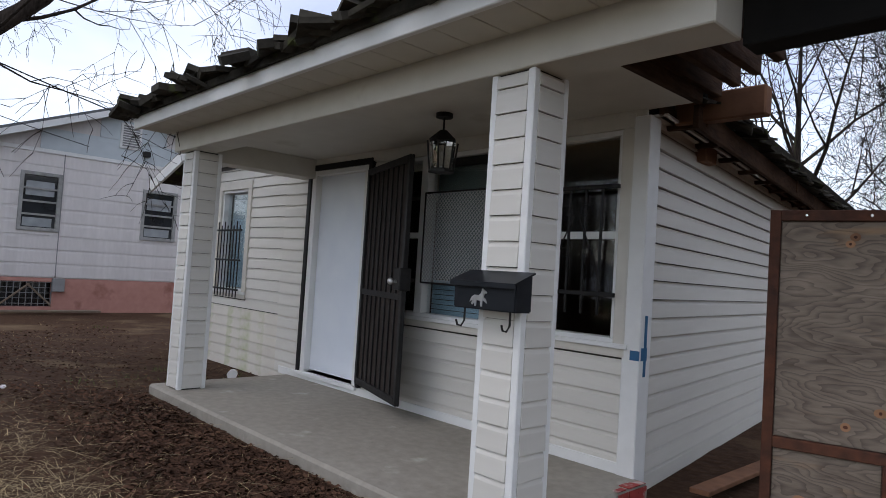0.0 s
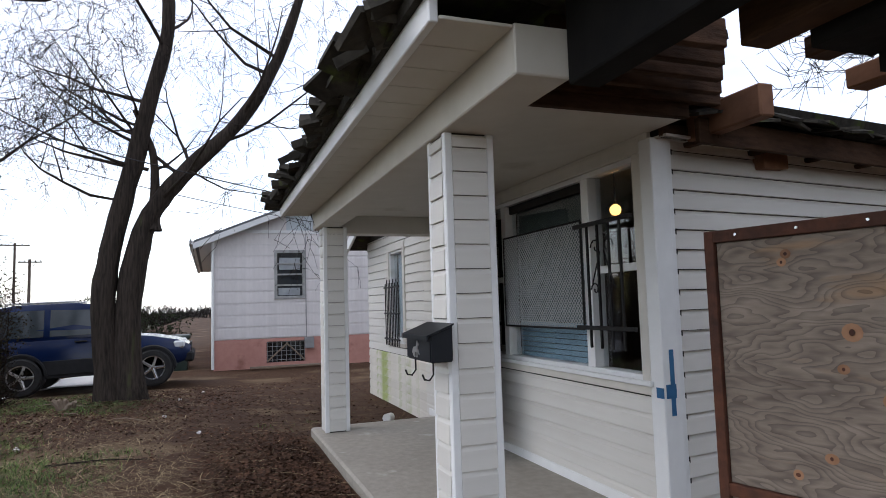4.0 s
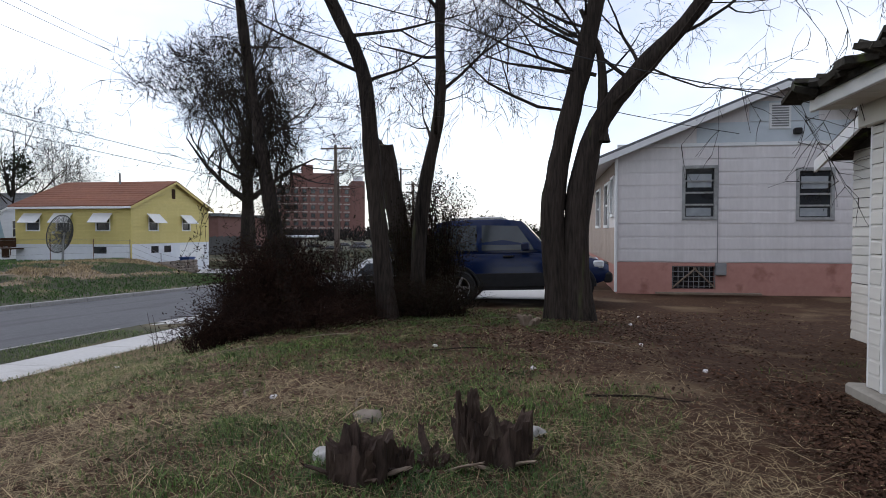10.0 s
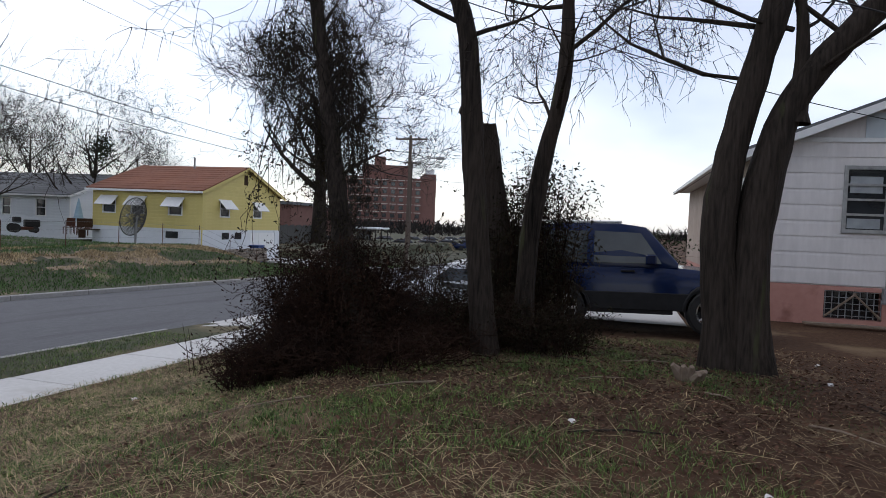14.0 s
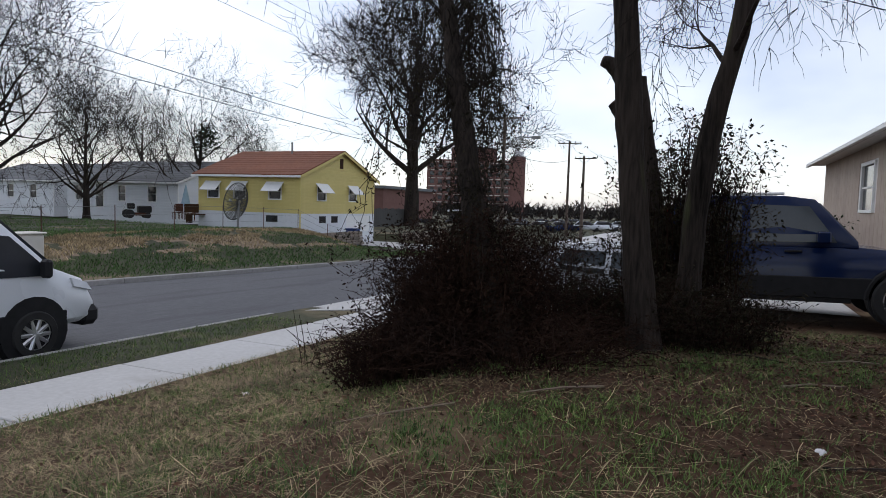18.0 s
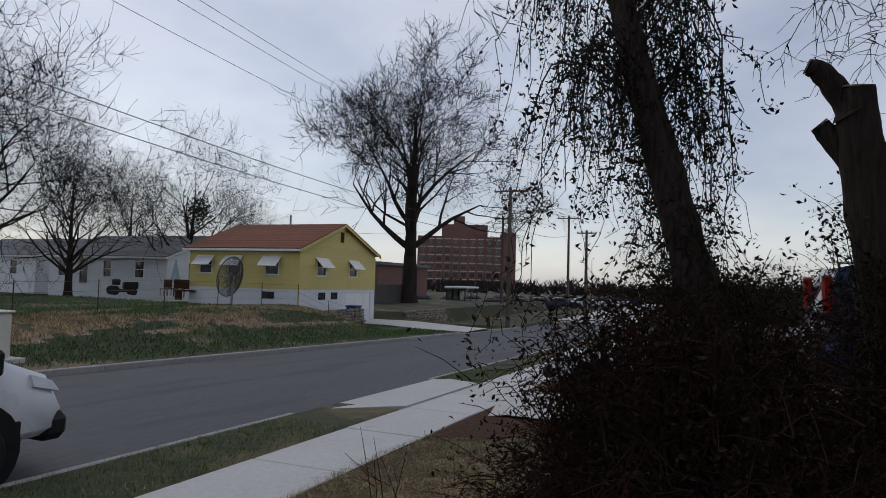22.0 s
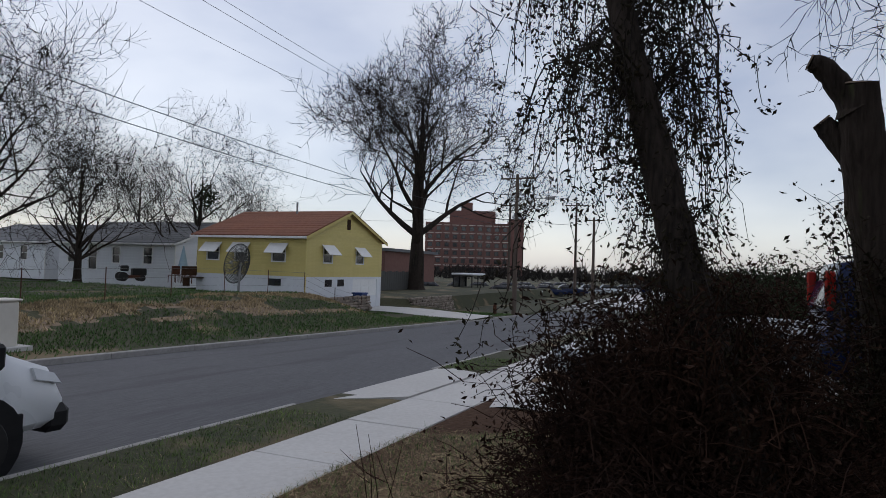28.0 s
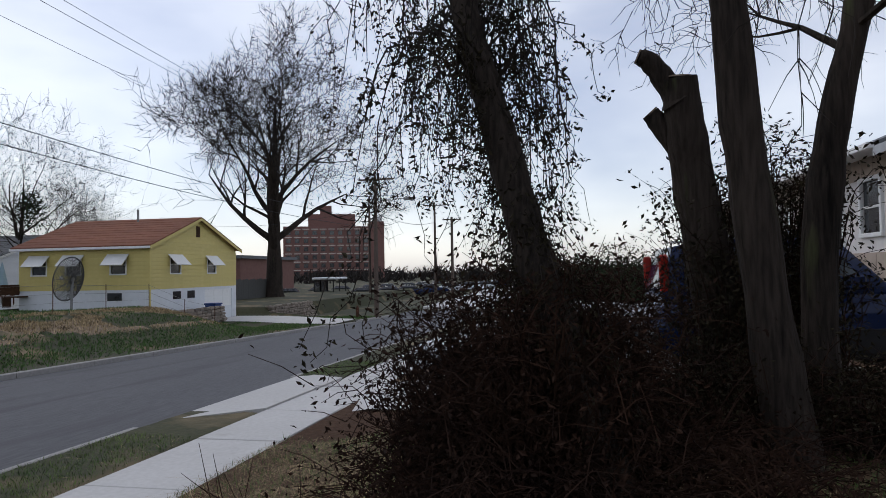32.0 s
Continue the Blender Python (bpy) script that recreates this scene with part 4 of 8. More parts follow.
for k in range(7):
    x = 0.05 + (w - 0.1) * (k + 1) / 8
    part("bar", box((x - 0.007, -0.012, 0.18), (x + 0.007, 0.002, 2.06), 0.002, LEAF), IRON, sec)
part("screen", box((0.05, 0.004, 0.18), (w - 0.05, 0.010, 2.06), 0, LEAF), SCREEN, sec, "dark brown fly screen")
lock = part("lock_box", box((w - 0.13, -0.05, 1.03), (w + 0.01, 0.05, 1.21), 0.008, LEAF), IRON, sec)
bm = bmesh.new()
rod(bm, LEAF @ Vector((w - 0.05, -0.05, 1.1)), LEAF @ Vector((w - 0.05, -0.09, 1.1)), 0.012)
bmesh.ops.create_uvsphere(bm, u_segments=10, v_segments=8, radius=0.028, matrix=LEAF @ Matrix.Translation((w - 0.05, -0.1, 1.1)))
part("knob", bm, SILVER, lock, "small bright knob", True)

# hanging porch lantern
lan = thing("porch_lantern", (-1.2, -0.65, 2.3), "black hanging glass-sided porch lantern on a short chain", "lantern")
c = Vector((-1.2, -0.65, 0))
part("ceiling_rose", rod(bmesh.new(), c + Vector((0, 0, 2.27)), c + Vector((0, 0, 2.30)), 0.06, sides=14), IRON, lan)
bm = bmesh.new()
for k in range(4):
    bmesh.ops.create_circle(bm, segments=8, radius=0.012, matrix=Matrix.Translation(c + Vector((0, 0, 2.26 - k * 0.025))) @ Matrix.Rotation(k * 1.57, 4, "Z") @ Matrix.Rotation(1.57, 4, "X"))
rod(bm, c + Vector((0, 0, 2.17)), c + Vector((0, 0, 2.27)), 0.007)
part("chain", bm, IRON, lan)
part("roof_cap", rod(bmesh.new(), c + Vector((0, 0, 2.10)), c + Vector((0, 0, 2.18)), 0.13, 0.03, 4), IRON, lan)
for k in range(6):
    a = k * math.pi / 3
    part("upright", rod(bmesh.new(), c + Vector((0.085 * math.cos(a), 0.085 * math.sin(a), 1.90)), c + Vector((0.11 * math.cos(a), 0.11 * math.sin(a), 2.10)), 0.007, sides=5), IRON, lan)
part("base_ring", rod(bmesh.new(), c + Vector((0, 0, 1.885)), c + Vector((0, 0, 1.905)), 0.095, sides=6), IRON, lan)
part("glass_body", rod(bmesh.new(), c + Vector((0, 0, 1.91)), c + Vector((0, 0, 2.09)), 0.075, 0.098, 6), PANE, lan).visible_shadow = False

# mailbox on the post
mb = thing("mailbox", (0.08, -1.47, 1.03), "black steel wall mailbox with a silver horse badge and newspaper hooks", "mailbox")
bm = bmesh.new()
prism(bm, [(-1.415, 1.03), (-1.53, 1.03), (-1.53, 1.16), (-1.415, 1.205)], "x", -0.11, 0.27, 0.006)
part("box_body", bm, BLACK_METAL, mb)
bm = bmesh.new()
prism(bm, [(-1.412, 1.212), (-1.55, 1.158), (-1.55, 1.135), (-1.545, 1.135), (-1.543, 1.152), (-1.412, 1.203)], "x", -0.12, 0.28, 0.0)
part("lid", bm, BLACK_METAL, mb)
bm = bmesh.new()
prism(bm, [(0.0, 1.062), (0.012, 1.085), (0.03, 1.096), (0.055, 1.094), (0.07, 1.105), (0.078, 1.128), (0.084, 1.122), (0.105, 1.112), (0.103, 1.104), (0.09, 1.105), (0.086, 1.088), (0.10, 1.078), (0.108, 1.06), (0.098, 1.066), (0.082, 1.074), (0.078, 1.045), (0.07, 1.045), (0.068, 1.07), (0.045, 1.072), (0.04, 1.045), (0.032, 1.045), (0.032, 1.066), (0.018, 1.05), (0.012, 1.054), (0.02, 1.075)], "y", -1.536, -1.531)
part("badge", bm, SILVER, mb, "small silver horse badge")
for x in (-0.06, 0.22):
    pts = [Vector((x, -1.50, 1.03)), Vector((x, -1.50, 0.97)), Vector((x, -1.52, 0.945)), Vector((x, -1.545, 0.95)), Vector((x, -1.555, 0.975))]
    raw("hook", *tubes([[(p, 0.005) for p in pts]], 6), IRON, mb)


# ---- trees ----
def bend(d, rng, amount):
    return (d + Vector((rng.uniform(-1, 1), rng.uniform(-1, 1), rng.uniform(-1, 1))) * amount).normalized()


def grow(out, p, d, length, r, level, rng, fork=5, droop=0.0, wide=0.75, shrink=0.62, fine=0.0042, up=0.10):
    """One branch and, from it, its own; out[level] collects the stems."""
    if level >= len(out):
        return
    n = 5 if level < 2 else 4 if level < 3 else 3
    line, q, dd = [(p.copy(), r)], p.copy(), d.copy()
    lift = up if level < 2 else up * 0.5 - droop
    marks = []
    for k in range(n):
        dd = bend(dd + Vector((0, 0, lift)), rng, 0.2 if level < 2 else 0.25)
        q = q + dd * (length / n)
        line.append((q.copy(), max(r * (1 - 0.8 * (k + 1) / n), fine * 0.5)))
        marks.append((q.copy(), dd.copy(), r * (1 - 0.75 * (k + 1) / n)))
    out[level].append(line)
    count = fork if level < 3 else max(2, fork - 1)
    for k in range(count):
        i = min(n - 1, int((0.25 + 0.75 * (k + rng.random()) / count) * n))
        q, dd, rr = marks[i]
        side = dd.cross(Vector((rng.uniform(-1, 1), rng.uniform(-1, 1), rng.uniform(-0.6, 1)))).normalized()
        nd = (dd * (1 - wide * 0.5) + side * wide).normalized()
        grow(out, q, nd, length * shrink * rng.uniform(0.75, 1.15), max(rr * 0.62, fine), level + 1, rng, fork, droop, wide, shrink, fine, up)


def path_stem(points, r0, r1, bumps=0.0, rng=None):
    """A trunk through the given points, smoothed, tapering from r0 to r1 with a flared foot."""
    pts = [Vector(p) for p in points]
    line = []
    m = 4
    for i in range(len(pts) - 1):
        a, b = pts[max(i - 1, 0)], pts[i]
        c, d = pts[i + 1], pts[min(i + 2, len(pts) - 1)]
        for k in range(m):
            t = k / m
            p = 0.5 * ((2 * b) + (c - a) * t + (2 * a - 5 * b + 4 * c - d) * t * t + (3 * b - a - 3 * c + d) * t ** 3)
            f = (i + t) / (len(pts) - 1)
            r = r0 + (r1 - r0) * f + (0.5 * r0 * max(0, 1 - f * 7) ** 2) + (rng.uniform(-bumps, bumps) if rng else 0)
            line.append((p, r))
    line.append((pts[-1], r1))
    return line


def bark_stem(name, line, parent, sides=14, material=None):
    """A stem with ridged, uneven bark."""
    verts, faces = tubes([line], sides)
    out = []
    for i, v in enumerate(verts):
        c = line[i // sides][0]
        k = 1 + 0.10 * noise.noise(v * 3.1) + 0.09 * noise.noise(Vector((v.x * 17, v.y * 17, v.z * 2.2)))
        out.append(c + (v - c) * k)
    return raw(name, out, faces, material or BARK, parent, "", True)


def limbs_on(tree, line, rng, count, start, length, r, levels=4, fork=4, droop=0.0, material=None, outward=None):
    """Bare limbs along the upper part of a trunk; each limb is a part, its twigs another."""
    n = len(line)
    for k in range(count):
        i = int((start + (1 - start) * (k + rng.random() * 0.8) / count) * (n - 1))
        p, rr = line[min(i, n - 1)]
        a = rng.uniform(0, 2 * math.pi)
        d = Vector((math.cos(a), math.sin(a), rng.uniform(0.15, 0.8)))
        if outward:
            d = d + Vector(outward) * rng.uniform(0.2, 1.0)
        out = [[] for _ in range(levels)]
        grow(out, p.copy(), d.normalized(), length * rng.uniform(0.7, 1.2), min(r, rr * 0.6), 0, rng, fork, droop)
        raw("limb", *tubes(out[0] + out[1], 6), material or BARK, tree, "", True)
        raw("crown", *tubes([s for lv in out[2:] for s in lv], 3), TWIG, tree)


rng = random.Random(11)
# twin-stemmed tree in the yard
tree_b = thing("yard_tree", (-7.1, -3.8, 0.1), "bare twin-stemmed tree with grey-brown bark on the yard's edge", "tree")
b1 = path_stem([(-7.12, -3.80, -0.15), (-7.09, -3.86, 0.76), (-7.09, -3.92, 1.55), (-7.1, -3.79, 2.44), (-7.1, -3.56, 3.42), (-7.1, -3.35, 4.4), (-7.2, -3.10, 5.6), (-7.3, -3.15, 7.0)], 0.19, 0.085, 0.008, rng)
b2 = path_stem([(-7.1, -3.54, -0.15), (-7.1, -3.60, 0.79), (-7.09, -3.57, 1.66), (-7.09, -3.42, 2.46), (-7.08, -3.18, 2.95), (-7.06, -2.77, 3.45), (-6.98, -2.04, 4.23), (-6.9, -1.50, 5.2), (-6.9, -1.10, 6.4)], 0.20, 0.07, 0.008, rng)
b3 = path_stem([(-7.09, -3.28, 2.5), (-7.1, -3.26, 3.1), (-7.12, -3.30, 3.7), (-7.15, -3.55, 4.3)], 0.09, 0.03, 0.004, rng)
for ln in (b1, b2, b3):
    bark_stem("trunk", ln, tree_b)
limbs_on(tree_b, b1, rng, 7, 0.5, 2.3, 0.03, 5, 4, 0.2)
limbs_on(tree_b, b2, rng, 8, 0.5, 2.3, 0.03, 5, 4, 0.2)
limbs_on(tree_b, b3, rng, 3, 0.5, 1.6, 0.022, 5, 4, 0.2)
for k in range(3):
    out = [[] for _ in range(5)]
    grow(out, Vector((-7.1, -3.35, 3.4 + 0.3 * k)), Vector((0.3 - 0.3 * k, -0.9, 0.25)).normalized(), 2.1, 0.028, 0, rng, 4, 0.34)
    raw("limb", *tubes(out[0] + out[1], 6), BARK, tree_b, "", True)
    raw("crown", *tubes(out[2] + out[3] + out[4], 3), TWIG, tree_b)

# clump with a sawn-off stem
tree_c = thing("hedge_tree", (-7.45, -6.2, 0.0), "bare clump of leaning stems, one sawn off short", "tree")
c1 = path_stem([(-6.69, -6.07, -0.3), (-6.73, -6.19, 0.49), (-6.75, -6.27, 1.24), (-6.75, -6.34, 1.85), (-6.75, -6.39, 2.52), (-6.74, -6.45, 3.2), (-6.72, -6.57, 3.7), (-6.67, -6.85, 4.3), (-6.62, -7.37, 5.4), (-6.57, -7.77, 6.8)], 0.135, 0.07, 0.006, rng)
c0 = path_stem([(-8.062, -6.057, -0.3), (-8.072, -6.157, 0.455), (-8.053, -6.277, 1.24), (-7.993, -6.387, 1.89), (-7.933, -6.438, 2.282), (-7.893, -6.477, 2.623)], 0.185, 0.135, 0.008, rng)
c01 = path_stem([(-7.973, -6.417, 2.004), (-8.002, -6.577, 2.252), (-8.012, -6.677, 2.396)], 0.095, 0.07, 0.006, rng)
c02 = path_stem([(-7.913, -6.487, 2.458), (-7.883, -6.617, 2.665), (-7.863, -6.707, 2.768), (-7.853, -6.777, 2.799)], 0.095, 0.06, 0.006, rng)
c2 = path_stem([(-7.15, -5.85, -0.3), (-7.21, -5.82, 0.7), (-7.21, -5.79, 1.35), (-7.2, -5.69, 2.09), (-7.18, -5.56, 2.67), (-7.17, -5.49, 3.26), (-7.2, -5.5, 4.4), (-7.3, -5.4, 6.2)], 0.125, 0.055, 0.005, rng)
for ln in (c1, c0, c01, c02, c2):
    bark_stem("trunk", ln, tree_c)
for p, d, r in (((-7.893, -6.477, 2.623), (0.1, 0.05, 1), 0.132), ((-8.012, -6.679, 2.398), (0.1, -0.7, 0.8), 0.07), ((-7.853, -6.779, 2.801), (0, -0.9, 0.4), 0.06)):
    part("cut_face", rod(bmesh.new(), Vector(p), Vector(p) + Vector(d).normalized() * 0.012, r, r * 0.95, 12), CUT_WOOD, tree_c, "pale sawn end")
limbs_on(tree_c, c1, rng, 6, 0.55, 1.7, 0.028, 5, 4, 0.15)
limbs_on(tree_c, c2, rng, 6, 0.5, 1.7, 0.028, 5, 4, 0.15)
part("stub", rod(bmesh.new(), (-6.75, -6.47, 2.9), (-6.69, -6.32, 3.05), 0.03, 0.02), BARK, tree_c, "short broken stub")


def leaves(spots, size, rng, flat=0.0):
    """Small bent leaves at many spots."""
    verts, faces = [], []
    for p in spots:
        s = size * rng.uniform(0.5, 1.3)
        u = Vector((rng.uniform(-1, 1), rng.uniform(-1, 1), rng.uniform(-1, 1) * (1 - flat))).normalized()
        v = u.cross(Vector((rng.uniform(-1, 1), rng.uniform(-1, 1), rng.uniform(-1, 1) + flat * 2))).normalized()
        w = u.cross(v) * s * 0.25
        b = len(verts)
        verts += [p - u * s, p + v * s * 0.45 + w, p + u * s, p - v * s * 0.45 + w]
        faces += [(b, b + 1, b + 2), (b, b + 2, b + 3)]
    return verts, faces


# leaning tree hung with vines
tree_a = thing("vine_tree", (-6.1, -7.3, 0.0), "leaning tree hung with withered vines above a brown thicket", "tree")
a1 = path_stem([(-6.0, -7.05, -0.3), (-6.03, -7.28, 0.44), (-6.1, -7.44, 0.99), (-6.19, -7.56, 1.36), (-6.3, -7.69, 1.87), (-6.42, -7.83, 2.37), (-6.55, -7.96, 2.9), (-6.64, -8.09, 3.4), (-6.7, -8.25, 4.4), (-6.7, -8.4, 5.6)], 0.118, 0.06, 0.008, rng)
bark_stem("trunk", a1, tree_a)
limbs_on(tree_a, a1, rng, 4, 0.75, 1.2, 0.02, 3, 4, 0.1)
strands, spots = [], []
arches = []
for k in range(56):
    # arching shoots that carry the curtain of vines
    p = a1[rng.randrange(18, 30)][0].copy()
    a = rng.uniform(0, 2 * math.pi)
    reach = rng.uniform(0.3, 0.82) * (1.0 if math.sin(a) < 0.2 else 0.8)
    d = Vector((math.cos(a), math.sin(a), 0)) * reach
    line = []
    for q in range(10):
        t = q / 9
        line.append((p + d * math.sin(t * 1.5) + Vector((0, 0, 0.5 * math.sin(t * 2.6) - 0.75 * t * t)) + Vector((rng.uniform(-1, 1), rng.uniform(-1, 1), rng.uniform(-1, 1))) * 0.02, 0.010 * (1 - 0.7 * t)))
    arches.append(line)
    strands.append(line)
for k in range(440):
    p = rng.choice(rng.choice(arches)[2:])[0] if k % 5 else a1[rng.randrange(10, 28)][0]
    q = p.copy()
    drift = Vector((rng.uniform(-0.3, 0.3), rng.uniform(-0.3, 0.3), 0))
    drop = rng.uniform(0.12, 0.95) if p.z > 1.6 else rng.uniform(0.1, 0.5)
    line = []
    n = 9
    for s in range(n):
        t = s / (n - 1)
        q = p + drift * t + Vector((0, 0, 0.06 * math.sin(t * 6) - drop * t)) + Vector((rng.uniform(-1, 1), rng.uniform(-1, 1), rng.uniform(-1, 1))) * 0.045
        line.append((q, 0.0040 * (1 - 0.6 * t)))
        spots += [q + Vector((rng.uniform(-1, 1), rng.uniform(-1, 1), rng.uniform(-1, 1))) * 0.04 for _ in range(rng.choice((0, 3, 7)))]
    strands.append(line)
for k in range(110):
    # ivy thick about the lower trunk
    p = a1[rng.randrange(5, 14)][0]
    a = rng.uniform(0, 2 * math.pi)
    d = Vector((math.cos(a), math.sin(a), 0)) * rng.uniform(0.08, 0.42)
    line = []
    for s in range(6):
        t = s / 5
        q = p + d * t + Vector((0, 0, 0.12 * math.sin(t * 3) - 0.3 * t * t)) + Vector((rng.uniform(-1, 1), rng.uniform(-1, 1), rng.uniform(-1, 1))) * 0.03
        line.append((q, 0.004 * (1 - 0.6 * t)))
        spots += [q + Vector((rng.uniform(-1, 1), rng.uniform(-1, 1), rng.uniform(-1, 1))) * 0.05 for _ in range(4)]
    strands.append(line)
raw("vine_curtain", *tubes(strands, 3), TWIG, tree_a, "thin dark hanging vines")
raw("withered_foliage", *leaves(spots, 0.018, rng), VINE_LEAF, tree_a, "withered brown vine leaves")


def thicket(name, cx, cy, rad, high, stems, nleaf, label, leafmat, rng, leafsize=0.028, squash=1.0):
    """A tangle of arching stems from the ground, with leaves caught in it."""
    bush = thing(name, (cx, cy, ground_z(cx, cy)), label, "bush")
    lines, spots = [], []
    for k in range(stems):
        a, rr = rng.uniform(0, 2 * math.pi), rad * math.sqrt(rng.random()) * 0.75
        x, y = cx + math.cos(a) * rr, cy + math.sin(a) * rr * squash
        p = Vector((x, y, ground_z(x, y) - 0.05))
        h = high * rng.uniform(0.35, 1.05) * (1.1 - 0.5 * (rr / rad) ** 2)
        lean = Vector((math.cos(a), math.sin(a) * squash, 0)) * rng.uniform(-0.2, 0.65) * rad
        bow = Vector((rng.uniform(-0.4, 0.4), rng.uniform(-0.4, 0.4), 0)) * rad
        line = []
        for s in range(7):
            t = s / 6
            q = p + lean * t * t + bow * math.sin(t * 3.0) * 0.5 + Vector((0, 0, h * math.sin(t * 1.75))) + Vector((rng.uniform(-1, 1), rng.uniform(-1, 1), rng.uniform(-1, 1))) * 0.04
            line.append((q, 0.007 * (1 - 0.75 * t)))
            if s > 1:
                spots.append(q)
                if rng.random() < 0.5:
                    e = q + Vector((rng.uniform(-1, 1), rng.uniform(-1, 1), rng.uniform(-0.5, 0.8))) * 0.28
                    lines.append([(q, 0.003), ((q + e) / 2 + Vector((0, 0, 0.02)), 0.0025), (e, 0.0015)])
                    spots.append(e)
        lines.append(line)
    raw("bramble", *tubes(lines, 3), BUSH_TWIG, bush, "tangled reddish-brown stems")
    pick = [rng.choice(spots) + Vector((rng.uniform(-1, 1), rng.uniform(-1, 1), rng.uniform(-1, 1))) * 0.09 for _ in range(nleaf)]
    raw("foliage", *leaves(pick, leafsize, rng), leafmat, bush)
    return bush


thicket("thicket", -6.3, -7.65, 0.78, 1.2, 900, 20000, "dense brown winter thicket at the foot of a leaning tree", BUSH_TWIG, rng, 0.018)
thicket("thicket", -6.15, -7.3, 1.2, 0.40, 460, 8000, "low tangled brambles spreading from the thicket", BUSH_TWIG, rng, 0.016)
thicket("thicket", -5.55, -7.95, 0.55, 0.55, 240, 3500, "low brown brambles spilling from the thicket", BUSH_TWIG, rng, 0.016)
thicket("thicket", -7.35, -6.35, 0.7, 0.62, 380, 9000, "brown undergrowth round the sawn-off stem", VINE_LEAF, rng, 0.018)
thicket("thicket", -7.3, -5.7, 0.65, 0.5, 300, 6000, "low tangled undergrowth beneath bare stems", VINE_LEAF, rng, 0.018)
thicket("shrub", -8.1, -5.9, 0.68, 2.05, 340, 12000, "tall tangle of vines and shoots beside the parked car", VINE_LEAF, rng, 0.024)
thicket("shrub", -8.3, -7.3, 0.5, 1.15, 110, 1600, "dark shrub behind the thicket", VINE_LEAF, rng, 0.022)


def far_tree(name, place, height, spread, seed, label, trunk=0.16, levels=5, fork=5, group="", first=0.28, fine=0.011, rise=0.45, low=0.0):
    """A whole bare tree: trunk, limbs and fine twigs."""
    r = random.Random(seed)
    t = thing(name, place, label, "tree", group)
    base = Vector(place)
    lean = Vector((r.uniform(-0.4, 0.4), r.uniform(-0.4, 0.4), 0)) * spread * 0.2
    height = height * 0.8
    pts = [base + Vector((0, 0, -0.4)), base + Vector((0, 0, height * 0.15)), base + lean * 0.3 + Vector((0, 0, height * 0.35)), base + lean * 0.7 + Vector((0, 0, height * 0.6)), base + lean + Vector((0, 0, height * 0.85))]
    line = path_stem(pts, trunk, trunk * 0.1, 0.0, r)
    bark_stem("trunk", line, t, 9)
    out = [[] for _ in range(levels)]
    n = len(line)
    for k in range(13):
        i = int((first + (1 - first) * 0.85 * ((k + r.random() * 0.6) / 13) ** 1.2) * (n - 1))
        p, rr = line[i]
        a = k * 2.4 + r.uniform(-0.4, 0.4)
        f = i / n
        d = Vector((math.cos(a), math.sin(a), rise + 0.9 * f)).normalized()
        grow(out, p.copy(), d, spread * (1.25 - 0.45 * f) * r.uniform(0.85, 1.1), max(min(rr * 0.6, trunk * 0.4), 0.02), 0, r, fork, -0.02 + low, 0.68, 0.64, fine, 0.05)
    raw("branching", *tubes(out[0] + out[1], 5), BARK, t)
    raw("crown", *tubes([s for lv in out[2:] for s in lv], 3), FAR_TWIG, t)
    return t


big_tree = far_tree("shade_tree", (-57.6, -33.0, -0.9), 26, 8.2, 3, "very large bare shade tree standing by the far retaining wall", 0.85, 5, 5, first=0.34, fine=0.026, rise=0.5, low=0.0)
bare1 = far_tree("bare_tree", (-40.0, -43.0, -0.2), 11.5, 5.0, 21, "bare spreading tree behind the houses across the street", 0.3, 5, 4, "bare trees beyond the street", first=0.2)
bare2 = far_tree("bare_tree", (-29.5, -42.0, -0.2), 10.0, 3.6, 33, "slender bare tree in the back yards across the street", 0.22, 5, 4, "bare trees beyond the street", first=0.25)
ball = thing("mistletoe_clump", (-40.3, -42.4, 5.6), "dark leafy clump caught high in a bare tree", "plant")
raw("foliage", *leaves([Vector((-40.3, -42.4, 5.9)) + Vector((rng.gauss(0, 0.45), rng.gauss(0, 0.45), rng.gauss(0, 0.7))) for _ in range(900)], 0.12, rng), EVERGREEN, ball)
for src, x, y, s, a in ((bare2, -25.0, -45.0, 1.7, 40), (bare2, -21.5, -43.5, 1.2, 120), (bare1, -20.5, -46.5, 1.55, 200), (bare2, -33.5, -47, 1.0, 300), (bare1, -50, -60, 1.1, 70), (bare2, -62, -58, 1.2, 10)):
    copy_thing(src, pose(x, y, -0.2, 0, 0, a) @ Matrix.Diagonal((s, s, s, 1)))
wood1 = far_tree("woodland_tree", (6.0, 16.0, -0.2), 12, 4.5, 41, "tall bare woodland tree behind the house", 0.2, 5, 4, "bare woodland behind the house", first=0.25)
wood2 = far_tree("woodland_tree", (10.0, 20.0, -0.2), 13, 4.5, 52, "tall bare woodland tree behind the house", 0.22, 5, 4, "bare woodland behind the house", first=0.3)
for k in range(26):
    src = (wood1, wood2)[k % 2]
    x, y = -3 + (k * 7.3) % 32, 12 + (k * 5.1) % 19
    s = rng.uniform(0.75, 1.15)
    copy_thing(src, pose(x, y, -0.2, 0, 0, rng.uniform(0, 360)) @ Matrix.Diagonal((s, s, s * rng.uniform(0.9, 1.1), 1)))


